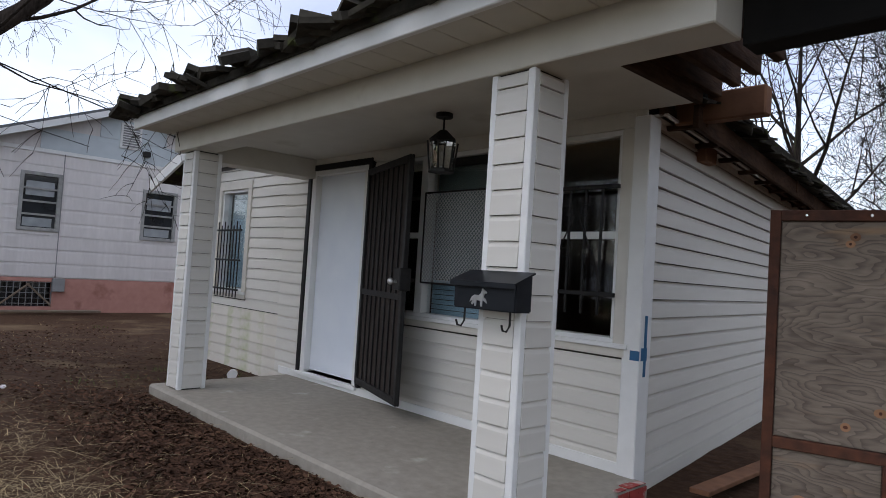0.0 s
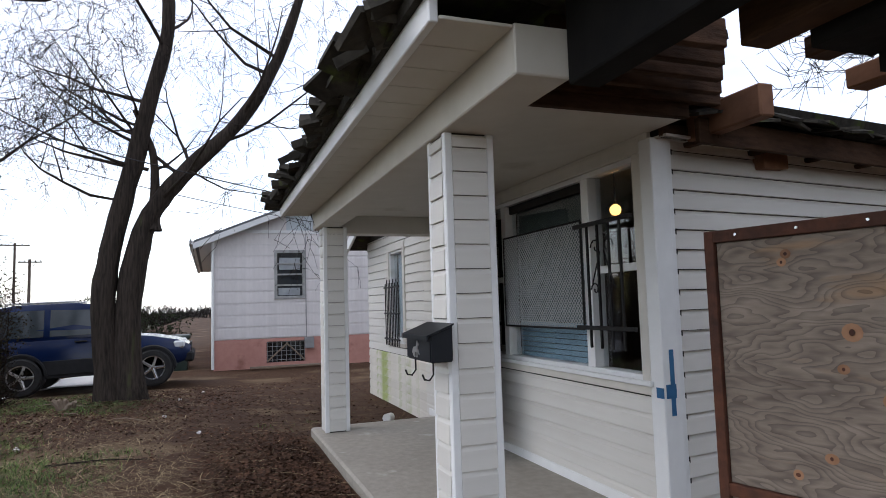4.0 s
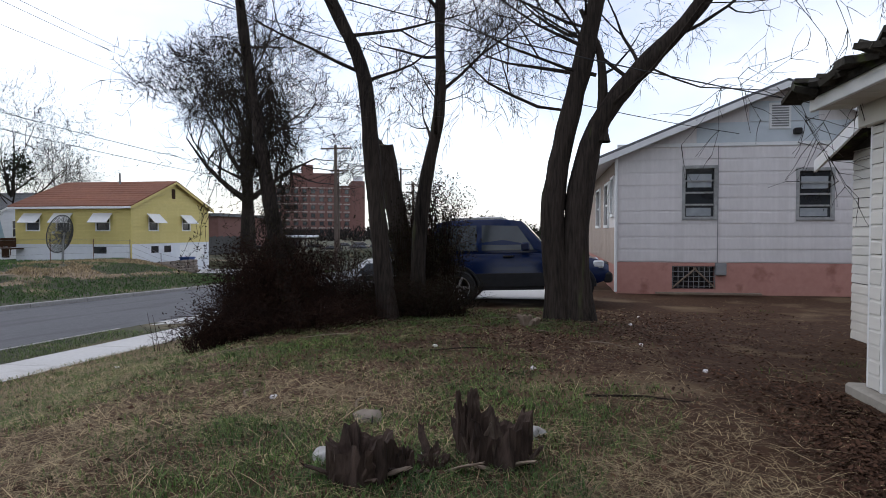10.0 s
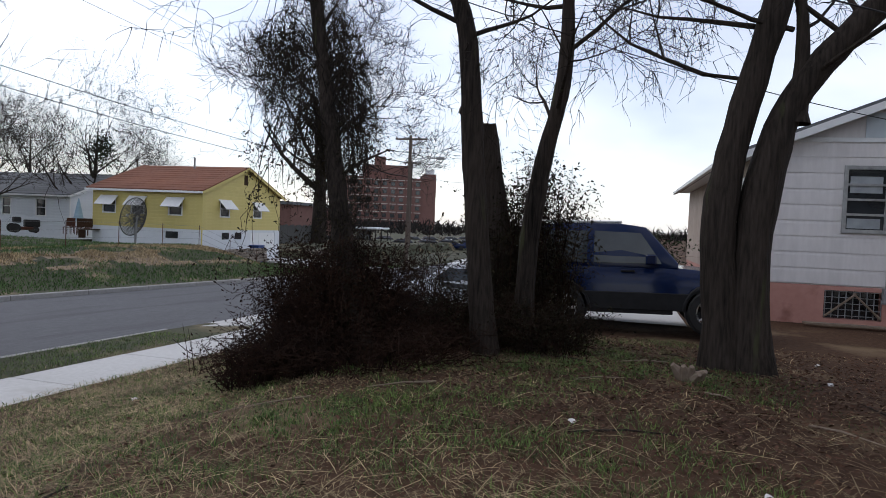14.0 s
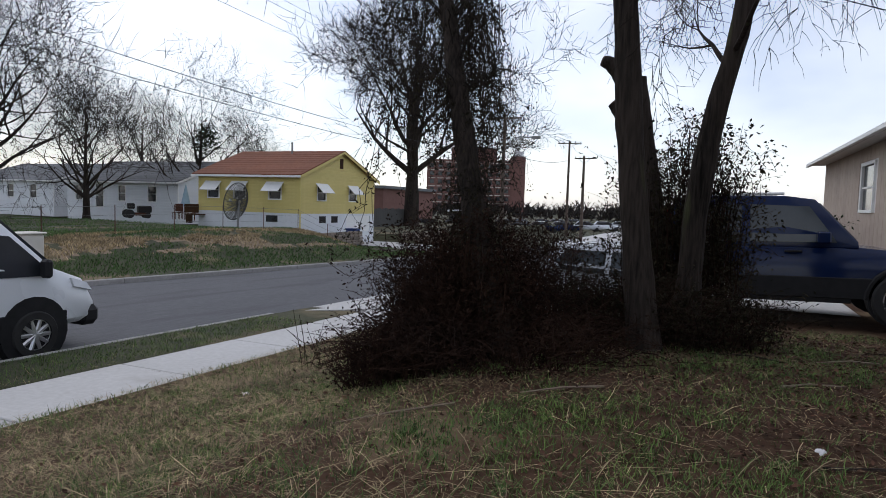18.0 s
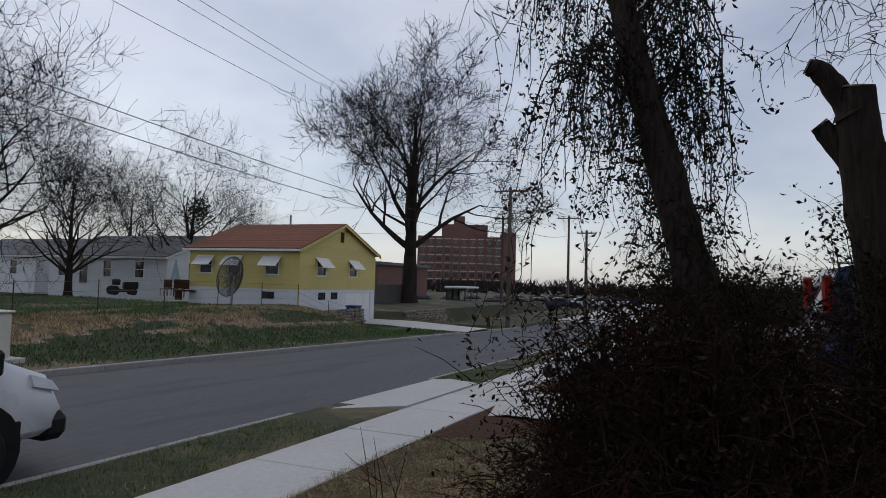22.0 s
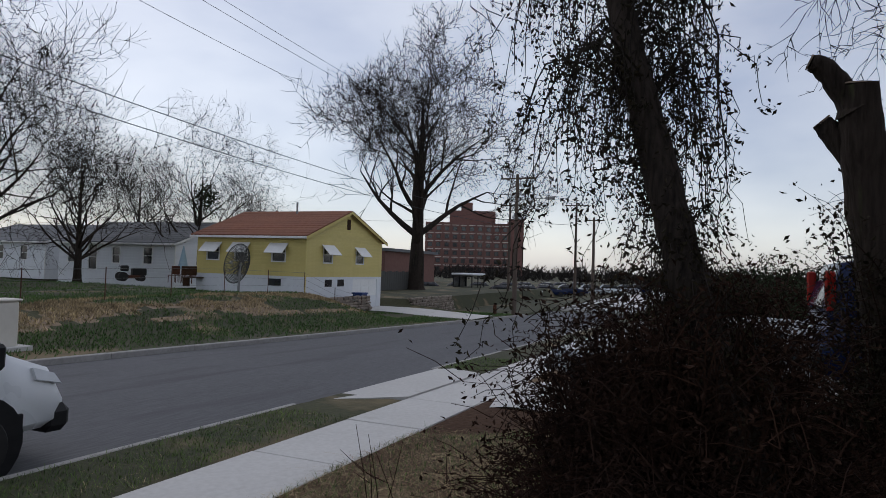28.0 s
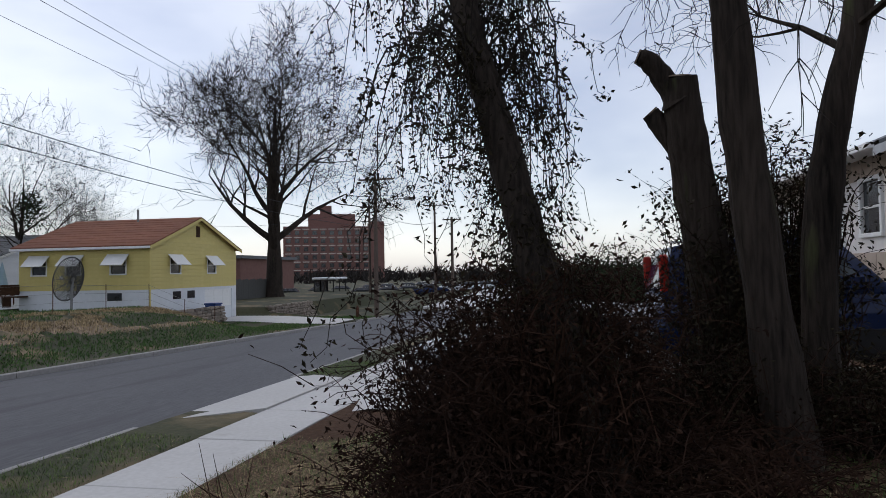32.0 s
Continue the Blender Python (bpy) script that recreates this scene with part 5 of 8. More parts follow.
# ---- neighbouring houses ----
def frame_on(origin, right, out):
    """A frame whose first axis runs along a wall and whose second points out of it."""
    r, o = Vector(right), Vector(out)
    return Matrix(((r.x, o.x, 0, origin[0]), (r.y, o.y, 0, origin[1]), (r.z, o.z, 1, origin[2]), (0, 0, 0, 1)))


def wall_box(bm, m, a, b, depth=0.1):
    """A box in a wall's frame from (u, z) a to (u, z) b, from -depth to the face."""
    return block(bm, (a[0], -depth, a[1]), (b[0], 0, b[1]), 0, m)


def house_window(house, m, u0, z0, u1, z1, trim, awning=False, bars=2, name="window"):
    win = part(name, block(bmesh.new(), (u0, -0.05, z0), (u1, -0.03, z1), 0, m), DARK_GLASS, house)
    t = 0.07
    bm = bmesh.new()
    for lo, hi in (((u0 - t, -0.02, z1), (u1 + t, 0.035, z1 + t)), ((u0 - t, -0.02, z0 - t), (u1 + t, 0.045, z0)), ((u0 - t, -0.02, z0), (u0, 0.035, z1)), ((u1, -0.02, z0), (u1 + t, 0.035, z1))):
        block(bm, lo, hi, 0.004, m)
    part("frame", bm, trim, win)
    for k in range(1, bars):
        z = z0 + (z1 - z0) * k / bars
        part("sash_bar", block(bmesh.new(), (u0, -0.028, z - 0.02), (u1, 0.0, z + 0.02), 0, m), trim, win)
    if awning:
        bm = bmesh.new()
        tilted(bm, [m @ Vector((u0 - 0.2, 0.01, z1 + 0.12)), m @ Vector((u1 + 0.2, 0.01, z1 + 0.12)), m @ Vector((u1 + 0.2, 0.55, z1 - 0.42)), m @ Vector((u0 - 0.2, 0.55, z1 - 0.42))], 0.03)
        part("awning", bm, WHITE_TRIM, win, "white metal awning")
    return win


# white house next door with a pink foundation
NX, NY0, NY1, NAP, NEAVE = -13.42, -2.41, 4.7, 4.54, 3.1
nh = thing("house", (NX - 5, 1.1, -0.12), "white shingle-sided bungalow with a pink painted foundation and tan front", "house")
M_SIDE = frame_on((NX, NY0, 0), (0, 1, 0), (1, 0, 0))
M_FRONT = frame_on((NX - 12, NY0, 0), (1, 0, 0), (0, -1, 0))
wins = [(1.50, 1.62, 2.12, 2.70), (3.9, 1.60, 4.55, 2.62)]
vent_hole = (1.23, -0.02, 2.17, 0.5)
bm = bmesh.new()
for a, c, b, d in openings_grid(0, NY1 - NY0, 0.58, NEAVE, wins):
    block(bm, (a, -0.15, c), (b, -0.012, d), 0, M_SIDE)
prism(bm, [(NY0, NEAVE), (NY1, NEAVE), ((NY0 + NY1) / 2, NAP)], "x", NX - 0.15, NX - 0.012)
fw = [(9.0, 1.45, 10.0, 2.5), (6.0, 1.45, 7.3, 2.5), (10.75, 1.7, 11.4, 2.55)]
for a, c, b, d in openings_grid(0, 11.85, 0.5, NEAVE, fw):
    block(bm, (a, -0.15, c), (b, -0.012, d), 0, M_FRONT)
block(bm, (NX - 12, NY1 - 0.15, -0.2), (NX - 0.16, NY1, NEAVE))
block(bm, (NX - 12, NY0 + 0.16, -0.2), (NX - 11.85, NY1 - 0.16, NEAVE))
part("wall", bm, WHITE_SHAKE, nh)
board_wall(nh, M_SIDE, 0.0, NY1 - NY0, 0.60, NEAVE + 0.1, [(h[0] - 0.07, h[1] - 0.07, h[2] + 0.07, h[3] + 0.07) for h in wins], 0.29, WHITE_SHAKE, depth=0.016, name="shingle_course")
board_wall(nh, M_SIDE, 0.0, NY1 - NY0, NEAVE + 0.17, NAP, (), 0.45, GABLE_BLUE, top=lambda u: NAP - 0.1 - abs(u - 3.555) * 0.40, depth=0.02, name="gable_board")
part("gable_trim", block(bmesh.new(), (0, 0, NEAVE + 0.09), (NY1 - NY0, 0.035, NEAVE + 0.17), 0.004, M_SIDE), WHITE_TRIM, nh)
u = 0.0
while u < 11.8:
    if not any(h[0] - 0.4 < u < h[2] + 0.05 for h in fw):
        part("wall_panel", block(bmesh.new(), (u, -0.008, 0.5), (u + 0.385, 0.008, NEAVE), 0.003, M_FRONT), TAN_PANEL, nh)
    else:
        for z0, z1 in ((0.5, 1.38), (2.6, NEAVE)):
            part("wall_panel", block(bmesh.new(), (u, -0.008, z0), (u + 0.385, 0.008, z1), 0.003, M_FRONT), TAN_PANEL, nh)
    u += 0.4
bm = bmesh.new()
for a, c, b, d in openings_grid(0, NY1 - NY0, -0.3, 0.58, [vent_hole]):
    block(bm, (a, -0.2, c), (b, 0.012, d), 0, M_SIDE)
block(bm, (0, -0.2, -0.4), (11.7, 0.004, 0.5), 0, M_FRONT)
part("foundation", bm, PINK, nh, "pink painted concrete foundation")
for h in wins:
    w_ = house_window(nh, M_SIDE, *h, OLD_FRAME, bars=4)
    mid = (h[1] + h[3]) / 2
    part("blind", block(bmesh.new(), (h[0] + 0.05, -0.0295, mid + 0.12), (h[2] - 0.05, -0.026, h[3] - 0.12), 0, M_SIDE), OLD_BLIND, w_, "dusty torn blind")
    part("blind", block(bmesh.new(), (h[0] + 0.03, -0.0295, h[1] + 0.02), (h[2] - 0.06, -0.026, h[1] + 0.2), 0, M_SIDE), OLD_BLIND, w_, "dusty torn blind")
for h in fw:
    house_window(nh, M_FRONT, *h, WHITE_TRIM, bars=2)
v = part("vent_opening", block(bmesh.new(), (1.23, -0.19, -0.02), (2.17, -0.17, 0.5), 0, M_SIDE), DARK_GLASS, nh)
bm = bmesh.new()
for k in range(9):
    block(bm, (1.25 + k * 0.113, -0.03, 0.0), (1.262 + k * 0.113, -0.01, 0.5), 0, M_SIDE)
for k in range(5):
    block(bm, (1.23, -0.032, 0.04 + k * 0.11), (2.17, -0.012, 0.05 + k * 0.11), 0, M_SIDE)
part("vent_grid", bm, FENCE, v)
bm = bmesh.new()
for a, b in (((1.25, 0.02), (1.75, 0.46)), ((2.15, 0.02), (1.7, 0.46))):
    rod(bm, M_SIDE @ Vector((a[0], 0.02, a[1])), M_SIDE @ Vector((b[0], 0.02, b[1])), 0.02, sides=5)
part("brace", bm, CUT_WOOD, v)
g = part("gable_vent", block(bmesh.new(), (3.25, 0.0, 3.55), (3.7, 0.045, 4.12), 0.004, M_SIDE), WHITE_TRIM, nh)
bm = bmesh.new()
for k in range(9):
    block(bm, (3.3, 0.045, 3.6 + k * 0.055), (3.65, 0.06, 3.63 + k * 0.055), 0, M_SIDE)
part("louvre", bm, FENCE, g)
bm = bmesh.new()
block(bm, (2.15, 0.0, 0.30), (2.38, 0.11, 0.58), 0.01, M_SIDE)
rod(bm, M_SIDE @ Vector((2.2, 0.03, 0.55)), M_SIDE @ Vector((2.2, 0.03, 3.2)), 0.009, sides=6)
part("electric_meter", bm, FENCE, nh, "grey electric meter box and conduit")
fl = part("floodlight", block(bmesh.new(), (3.75, 0.0, 3.42), (3.9, 0.16, 3.55), 0.02, M_SIDE), IRON, nh)
part("downpipe", rod(bmesh.new(), (NX + 0.05, NY0 - 0.02, -0.1), (NX + 0.05, NY0 - 0.02, 3.0), 0.035, sides=8), WHITE_TRIM, nh)
bm = bmesh.new()
for sy, yy in ((1, NY0 - 0.45), (-1, NY1 + 0.35)):
    zz = NAP - abs(yy - 1.145) * 0.405 + 0.06
    tilted(bm, [(NX + 0.3, 1.145, NAP + 0.06), (NX - 12.3, 1.145, NAP + 0.06), (NX - 12.3, yy, zz), (NX + 0.3, yy, zz)], 0.07)
part("roof", bm, GREY_ROOF, nh)
for yy in (NY0 - 0.47, NY1 + 0.37):
    zz = NAP - abs(yy - 1.145) * 0.405
    part("rake_board", prism(bmesh.new(), [(1.145, NAP), (yy, zz), (yy, zz - 0.14), (1.145, NAP - 0.14)], "x", NX + 0.27, NX + 0.305), WHITE_TRIM, nh)
part("gutter", block(bmesh.new(), (NX - 12.3, NY0 - 0.56, NEAVE - 0.22), (NX + 0.3, NY0 - 0.46, NEAVE - 0.12), 0.01), WHITE_TRIM, nh)
part("soffit", block(bmesh.new(), (NX - 12.3, NY0 - 0.46, NEAVE - 0.16), (NX + 0.25, NY0, NEAVE - 0.13)), WHITE_TRIM, nh)
fence_board = thing("loose_plank", (NX + 0.5, -0.7, -0.1), "long weathered plank lying along the pink foundation", "plank")
part("plank", box((NX + 0.35, -1.6, -0.1), (NX + 0.5, 0.6, -0.06), 0.004), CUT_WOOD, fence_board)


def gable_house(label, corner, w_gable, w_long, eave, apex, base, found, wall_mat, roof_mat, step, gable_wins, long_wins, awnings, garage=None, group=""):
    """A gable house whose gable runs to -x from its near corner and whose long side runs to -y."""
    x0, y0 = corner
    h = thing("house", (x0 - w_gable / 2, y0 - w_long / 2, base), label, "house", group)
    mg = frame_on((x0, y0, 0), (-1, 0, 0), (0, 1, 0))
    ml = frame_on((x0, y0 - w_long, 0), (0, 1, 0), (1, 0, 0))
    def top(u):
        return apex - 0.08 - abs(u - w_gable / 2) * (apex - eave) / (w_gable / 2)
    bm = bmesh.new()
    for a, c, b, d in openings_grid(0, w_gable, found, eave, gable_wins):
        block(bm, (a, -0.15, c), (b, -0.012, d), 0, mg)
    for a, c, b, d in openings_grid(0, w_long - 0.16, found, eave, long_wins):
        block(bm, (a, -0.15, c), (b, -0.012, d), 0, ml)
    prism(bm, [(x0, eave), (x0 - w_gable, eave), (x0 - w_gable / 2, apex)], "y", y0 - 0.15, y0 - 0.012)
    block(bm, (x0 - w_gable, y0 - w_long, base), (x0 - 0.16, y0 - w_long + 0.15, eave))
    block(bm, (x0 - w_gable, y0 - w_long + 0.16, base), (x0 - w_gable + 0.15, y0 - 0.16, eave))
    part("wall", bm, wall_mat, h)
    grow_holes = lambda hs: [(q[0] - 0.07, q[1] - 0.07, q[2] + 0.07, q[3] + 0.07) for q in hs]
    board_wall(h, mg, 0, w_gable, found, apex, grow_holes(gable_wins), step, wall_mat, top=top, depth=0.02, name="clapboard")
    board_wall(h, ml, 0, w_long, found, eave, grow_holes(long_wins), step, wall_mat, depth=0.02, name="clapboard")
    gh = [garage] if garage else []
    bm = bmesh.new()
    for a, c, b, d in openings_grid(0, w_gable, base - 0.4, found, gh):
        block(bm, (a, -0.2, c), (b, 0.004, d), 0, mg)
    block(bm, (0, -0.2, base - 0.4), (w_long - 0.21, 0.004, found), 0, ml)
    part("foundation", bm, WHITE_WALL, h, "white painted foundation")
    for q in gable_wins:
        house_window(h, mg, *q, WHITE_TRIM, awnings)
    for q in long_wins:
        house_window(h, ml, *q, WHITE_TRIM, awnings)
    if garage:
        gd = part("garage_door", block(bmesh.new(), (garage[0], -0.08, garage[1]), (garage[2], -0.05, garage[3]), 0, mg), WHITE_TRIM, h, "white panelled garage door")
        hgt = (garage[3] - garage[1]) / 4
        for k in range(4):
            for j in range(3):
                wd = (garage[2] - garage[0]) / 3
                part("door_panel", block(bmesh.new(), (garage[0] + j * wd + 0.06, -0.05, garage[1] + k * hgt + 0.05), (garage[0] + (j + 1) * wd - 0.06, -0.035, garage[1] + (k + 1) * hgt - 0.05), 0.004, mg), WHITE_TRIM, gd)
    xm = x0 - w_gable / 2
    over = 0.3
    drop = (apex - eave) / (w_gable / 2) * over
    rows = 11
    for sx, xe in ((1, x0 + over), (-1, x0 - w_gable - over)):
        bm = bmesh.new()
        tilted(bm, [(xm, y0 + 0.25, apex + 0.05), (xe, y0 + 0.25, eave - drop + 0.05), (xe, y0 - w_long - 0.25, eave - drop + 0.05), (xm, y0 - w_long - 0.25, apex + 0.05)], 0.06)
        roof = part("roof", bm, roof_mat, h)
        for k in range(rows):
            f0, f1 = k / rows, (k + 1.1) / rows
            xa, xb = xe + (xm - xe) * f0, xe + (xm - xe) * min(f1, 1)
            za, zb = [eave - drop + 0.055 + (apex - eave + drop) * f for f in (f0, min(f1, 1))]
            bm = bmesh.new()
            tilted(bm, [(xa, y0 + 0.26, za + 0.018), (xb, y0 + 0.26, zb + 0.002), (xb, y0 - w_long - 0.26, zb + 0.002), (xa, y0 - w_long - 0.26, za + 0.018)], 0.015)
            part("shingle_course", bm, roof_mat, roof)
        part("rake_board", prism(bmesh.new(), [(xm, apex), (xe, eave - drop), (xe, eave - drop - 0.14), (xm, apex - 0.14)], "y", y0 + 0.22, y0 + 0.265), WHITE_TRIM if wall_mat is not YELLOW else YELLOW, h)
    part("gutter", box((x0 + over, y0 - w_long - 0.25, eave - drop - 0.12), (x0 + over + 0.1, y0 + 0.25, eave - drop), 0.01), WHITE_TRIM, h)
    part("vent_pipe", rod(bmesh.new(), (xm + 0.5, y0 - w_long * 0.45, apex - 0.3), (xm + 0.5, y0 - w_long * 0.45, apex + 0.55), 0.06), FENCE, h)
    part("downpipe", rod(bmesh.new(), (x0 + 0.05, y0 + 0.06, base), (x0 + 0.05, y0 + 0.06, eave - 0.1), 0.04), wall_mat if wall_mat is YELLOW else WHITE_TRIM, h)
    return h


YX, YY = -31.03, -27.04
yh = gable_house("yellow clapboard bungalow with a red-brown roof, white awnings and basement garage", (YX, YY), 8.44, 7.3, 2.78, 4.35, -1.3, 0.55, YELLOW, BRICK_ROOF, 0.2,
                 [(1.7, 1.35, 2.55, 2.2), (5.2, 1.35, 6.05, 2.2)], [(0.75, 1.35, 1.55, 2.2), (2.7, 1.35, 3.5, 2.2), (5.2, 1.35, 6.0, 2.2)], True, (4.9, -1.34, 7.9, 0.40))
mg = frame_on((YX, YY, 0), (-1, 0, 0), (0, 1, 0))
part("gable_vent", block(bmesh.new(), (4.05, 0.0, 3.3), (4.4, 0.05, 3.9), 0.005, mg), ROT_WOOD, yh)
for u in (1.9, 3.2):
    part("cellar_window", block(bmesh.new(), (u, 0.0, 0.0), (u + 0.7, 0.02, 0.4), 0.004, mg), DARK_GLASS, yh)
ml = frame_on((YX, YY - 7.3, 0), (0, 1, 0), (1, 0, 0))
part("cellar_window", block(bmesh.new(), (5.0, 0.0, 0.02), (5.8, 0.02, 0.4), 0.004, ml), DARK_GLASS, yh)
part("garage_wall", block(bmesh.new(), (3.9, -0.2, -1.5), (8.44, 0.003, -0.6), 0, frame_on((YX, YY - 0.02, 0), (-1, 0, 0), (0, 1, 0))), WHITE_WALL, yh)

gable_house("white clapboard bungalow with a grey shingle roof across the street", (-36.5, -41.5), 9.0, 11.5, 2.45, 4.1, -0.3, 0.1, WHITE_WALL, GREY_ROOF, 0.2,
            [(2.0, 0.9, 2.9, 2.0)], [(1.0, 0.9, 1.7, 2.0), (3.2, 0.4, 4.0, 2.1), (5.6, 0.9, 6.3, 2.0), (8.6, 0.9, 9.4, 2.0)], False, group="houses across the street")
gable_house("grey-white bungalow with a grey roof farther down the yards", (-39.0, -58.0), 10.0, 11.0, 2.5, 4.1, -0.3, 0.1, WHITE_WALL, GREY_ROOF, 0.22,
            [(2.0, 0.9, 2.9, 2.0)], [(2.0, 0.9, 2.8, 2.0), (5.0, 0.9, 5.8, 2.0), (8.0, 0.9, 8.8, 2.0)], False, group="houses across the street")
gable_house("pale garage with a brown roof at the back of a yard", (-18.5, -42.5), 5.5, 6.0, 2.1, 3.1, -0.3, 0.0, WHITE_WALL, BRICK_ROOF, 0.2, [], [(2.0, 0.9, 2.8, 1.8)], False, group="houses across the street")

# far brick apartment block
apt = thing("apartment_building", (-210, -86, -5), "large red-brick apartment block of many storeys in the distance", "building")
A_M = Matrix.Translation((-204, -98, -6)) @ Matrix.Rotation(math.atan2(31.0, -12.0), 4, "Z")
bm = bmesh.new()
block(bm, (0, 0, 0), (32, 22, 23), 0, A_M)
block(bm, (8, 4, 23), (24, 14, 27.5), 0, A_M)
part("wall", bm, BRICK_RED, apt)
part("end_bay", block(bmesh.new(), (29, -0.6, 0), (33.5, 16, 24.6), 0, A_M), BRICK_RED, apt)
part("roof_block", block(bmesh.new(), (12, 5, 27.5), (16, 9, 30.5), 0, A_M), BRICK_RED, apt)
for k in range(8):
    part("floor_band", block(bmesh.new(), (-0.1, -0.12, 2.7 + k * 2.75), (29, 0, 2.95 + k * 2.75), 0, A_M), CREAM_TRIM, apt)
for k in range(8):
    for j in range(10):
        part("window", block(bmesh.new(), (0.9 + j * 2.85, -0.08, 0.9 + k * 2.75), (2.3 + j * 2.85, 0.05, 2.3 + k * 2.75), 0, A_M), DARK_GLASS, apt)
for j in range(11):
    part("pier", block(bmesh.new(), (-0.1 + j * 2.85, -0.22, 0), (0.5 + j * 2.85, -0.121, 23), 0, A_M), BRICK_RED, apt)
part("roof_cap", block(bmesh.new(), (30, 2, 24.6), (33, 8, 26.5), 0, A_M), WHITE_WALL, apt)
red = thing("warehouse", (-80, -48, -2), "low dark red brick warehouse beyond the yellow house", "building")
part("wall", box((-92, -58, -2), (-76, -46, 3.2)), BRICK_RED, red)
part("roof", box((-92.4, -58.4, 3.2), (-75.6, -45.6, 3.6)), GREY_ROOF, red)


# ---- the plywood gate and the broken carport beside the house ----
gate = thing("plywood_gate", (1.9, -0.3, -0.16), "rust-framed gate panelled with weathered grey plywood", "gate")
G0, G1 = Vector((0.92, -0.46, 0)), Vector((1.93, -0.21, 0))
gd = (G1 - G0).normalized()
GM = Matrix(((gd.x, gd.y, 0, G0.x), (gd.y, -gd.x, 0, G0.y), (0, 0, 1, 0), (0, 0, 0, 1)))
GW = 3.2


def gate_box(name, lo, hi, material, label="", parent=None, bevel=0.003):
    return part(name, block(bmesh.new(), lo, hi, bevel, GM), material, parent or gate, label)


for name, u0, u1, z0, z1 in (("frame_stile", 0, 0.045, -0.16, 1.58), ("top_rail", 0.045, GW, 1.53, 1.58), ("middle_rail", 0.0455, GW, 0.48, 0.53), ("frame_stile", 1.08, 1.145, 0.53, 1.53), ("frame_stile", 2.16, 2.225, 0.53, 1.53), ("frame_stile", GW, GW + 0.05, -0.16, 1.58), ("frame_stile", 0.47, 0.52, -0.1, 0.48), ("frame_stile", 1.28, 1.33, -0.1, 0.48), ("frame_stile", 2.1, 2.15, -0.1, 0.48), ("bottom_rail", 0.045, GW, -0.16, -0.1)):
    gate_box(name, (u0, -0.02, z0), (u1, 0.03, z1), RUST)
for u0, u1, z0, z1 in ((0.045, 1.08, 0.53, 1.53), (1.145, 2.16, 0.53, 1.53), (2.225, GW, 0.53, 1.53), (0.045, 0.47, -0.1, 0.48), (0.52, 1.28, -0.1, 0.48), (1.33, 2.1, -0.1, 0.48), (2.15, GW, -0.1, 0.48)):
    p = gate_box("plywood_panel", (u0 + 0.002, -0.006, z0 + 0.002), (u1 - 0.002, 0.012, z1 - 0.002), PLY, "weathered grey plywood panel")
    kr = random.Random(int(u0 * 100 + z0 * 7))
    for k in range(7 if z0 > 0.5 else 4):
        ku, kz, ks = kr.uniform(u0 + 0.08, u1 - 0.08), kr.uniform(z0 + 0.07, z1 - 0.07), kr.uniform(0.6, 1.5)
        for name, rad, y, mt in (("knot", 0.024, 0.0128, KNOT), ("knot_heart", 0.009, 0.0142, RUST)):
            bm = bmesh.new()
            bmesh.ops.create_cone(bm, cap_ends=True, segments=12, radius1=rad * ks, radius2=rad * ks * 0.85, depth=0.003, matrix=GM @ Matrix.Translation((ku, y, kz)) @ Matrix.Rotation(1.57, 4, "X") @ Matrix.Diagonal((kr.uniform(0.8, 1.3), 1, 1, 1)))
            part(name, bm, mt, p)
for k in range(12):
    part("screw", rod(bmesh.new(), GM @ Vector((0.15 + k * 0.25, 0.028, 1.555)), GM @ Vector((0.15 + k * 0.25, 0.036, 1.555)), 0.006, sides=6), SILVER, gate)

carport = thing("broken_carport", (2.6, -0.4, 2.1), "dark broken carport roof with bare slats sticking out", "carport", kind="structure")
for k in range(5):
    y = -0.56 + k * 0.26
    z = 2.19 - k * 0.068
    x0 = 1.52 + (0.1 if k == 4 else 0.0) + rng.uniform(-0.05, 0.05)
    part("slat", box((x0, y, z - 0.075), (1.95, y + 0.11, z), 0.006), RAW_WOOD if k % 2 else ROT_WOOD, carport, "bare broken roof slat")
# deck boards carry their underside's shade as a black base colour
for k in range(6):
    y0 = -0.75 + k * 0.25
    part("deck_board", box((1.78 + rng.uniform(-0.05, 0.06), y0, 2.06 - k * 0.062), (4.2, y0 + 0.26, 2.21 - k * 0.062)), SHADED_DECK, carport, "roof board coloured black for its shaded underside")
part("front_beam", box((1.6, -0.9, 2.1), (4.2, -0.78, 2.3), 0.005), ROT_WOOD, carport, "dark carport beam")
for x, y in ((4.05, -0.8), (4.05, 0.55)):
    part("carport_post", box((x, y, -0.2), (x + 0.1, y + 0.1, 2.3), 0.005), ROT_WOOD, carport)
part("hanging_board", box((1.05, -1.2, 2.13), (3.9, -1.06, 2.62), 0.006), SHADED_DECK, carport, "board running out from the porch beam, coloured black as in shade")
part("joist", box((3.7, -1.06, 2.2), (3.8, -0.9, 2.3), 0.004), ROT_WOOD, carport)
plank = thing("fallen_plank", (0.25, 1.5, -0.1), "pale plank leaning along the foot of the side wall", "plank")
part("board", block(bmesh.new(), (-0.06, -1.2, 0), (0.06, 1.6, 0.03), 0.004, pose(0.3, 1.3, -0.08, -3, 0, 4)), RAW_WOOD, plank)

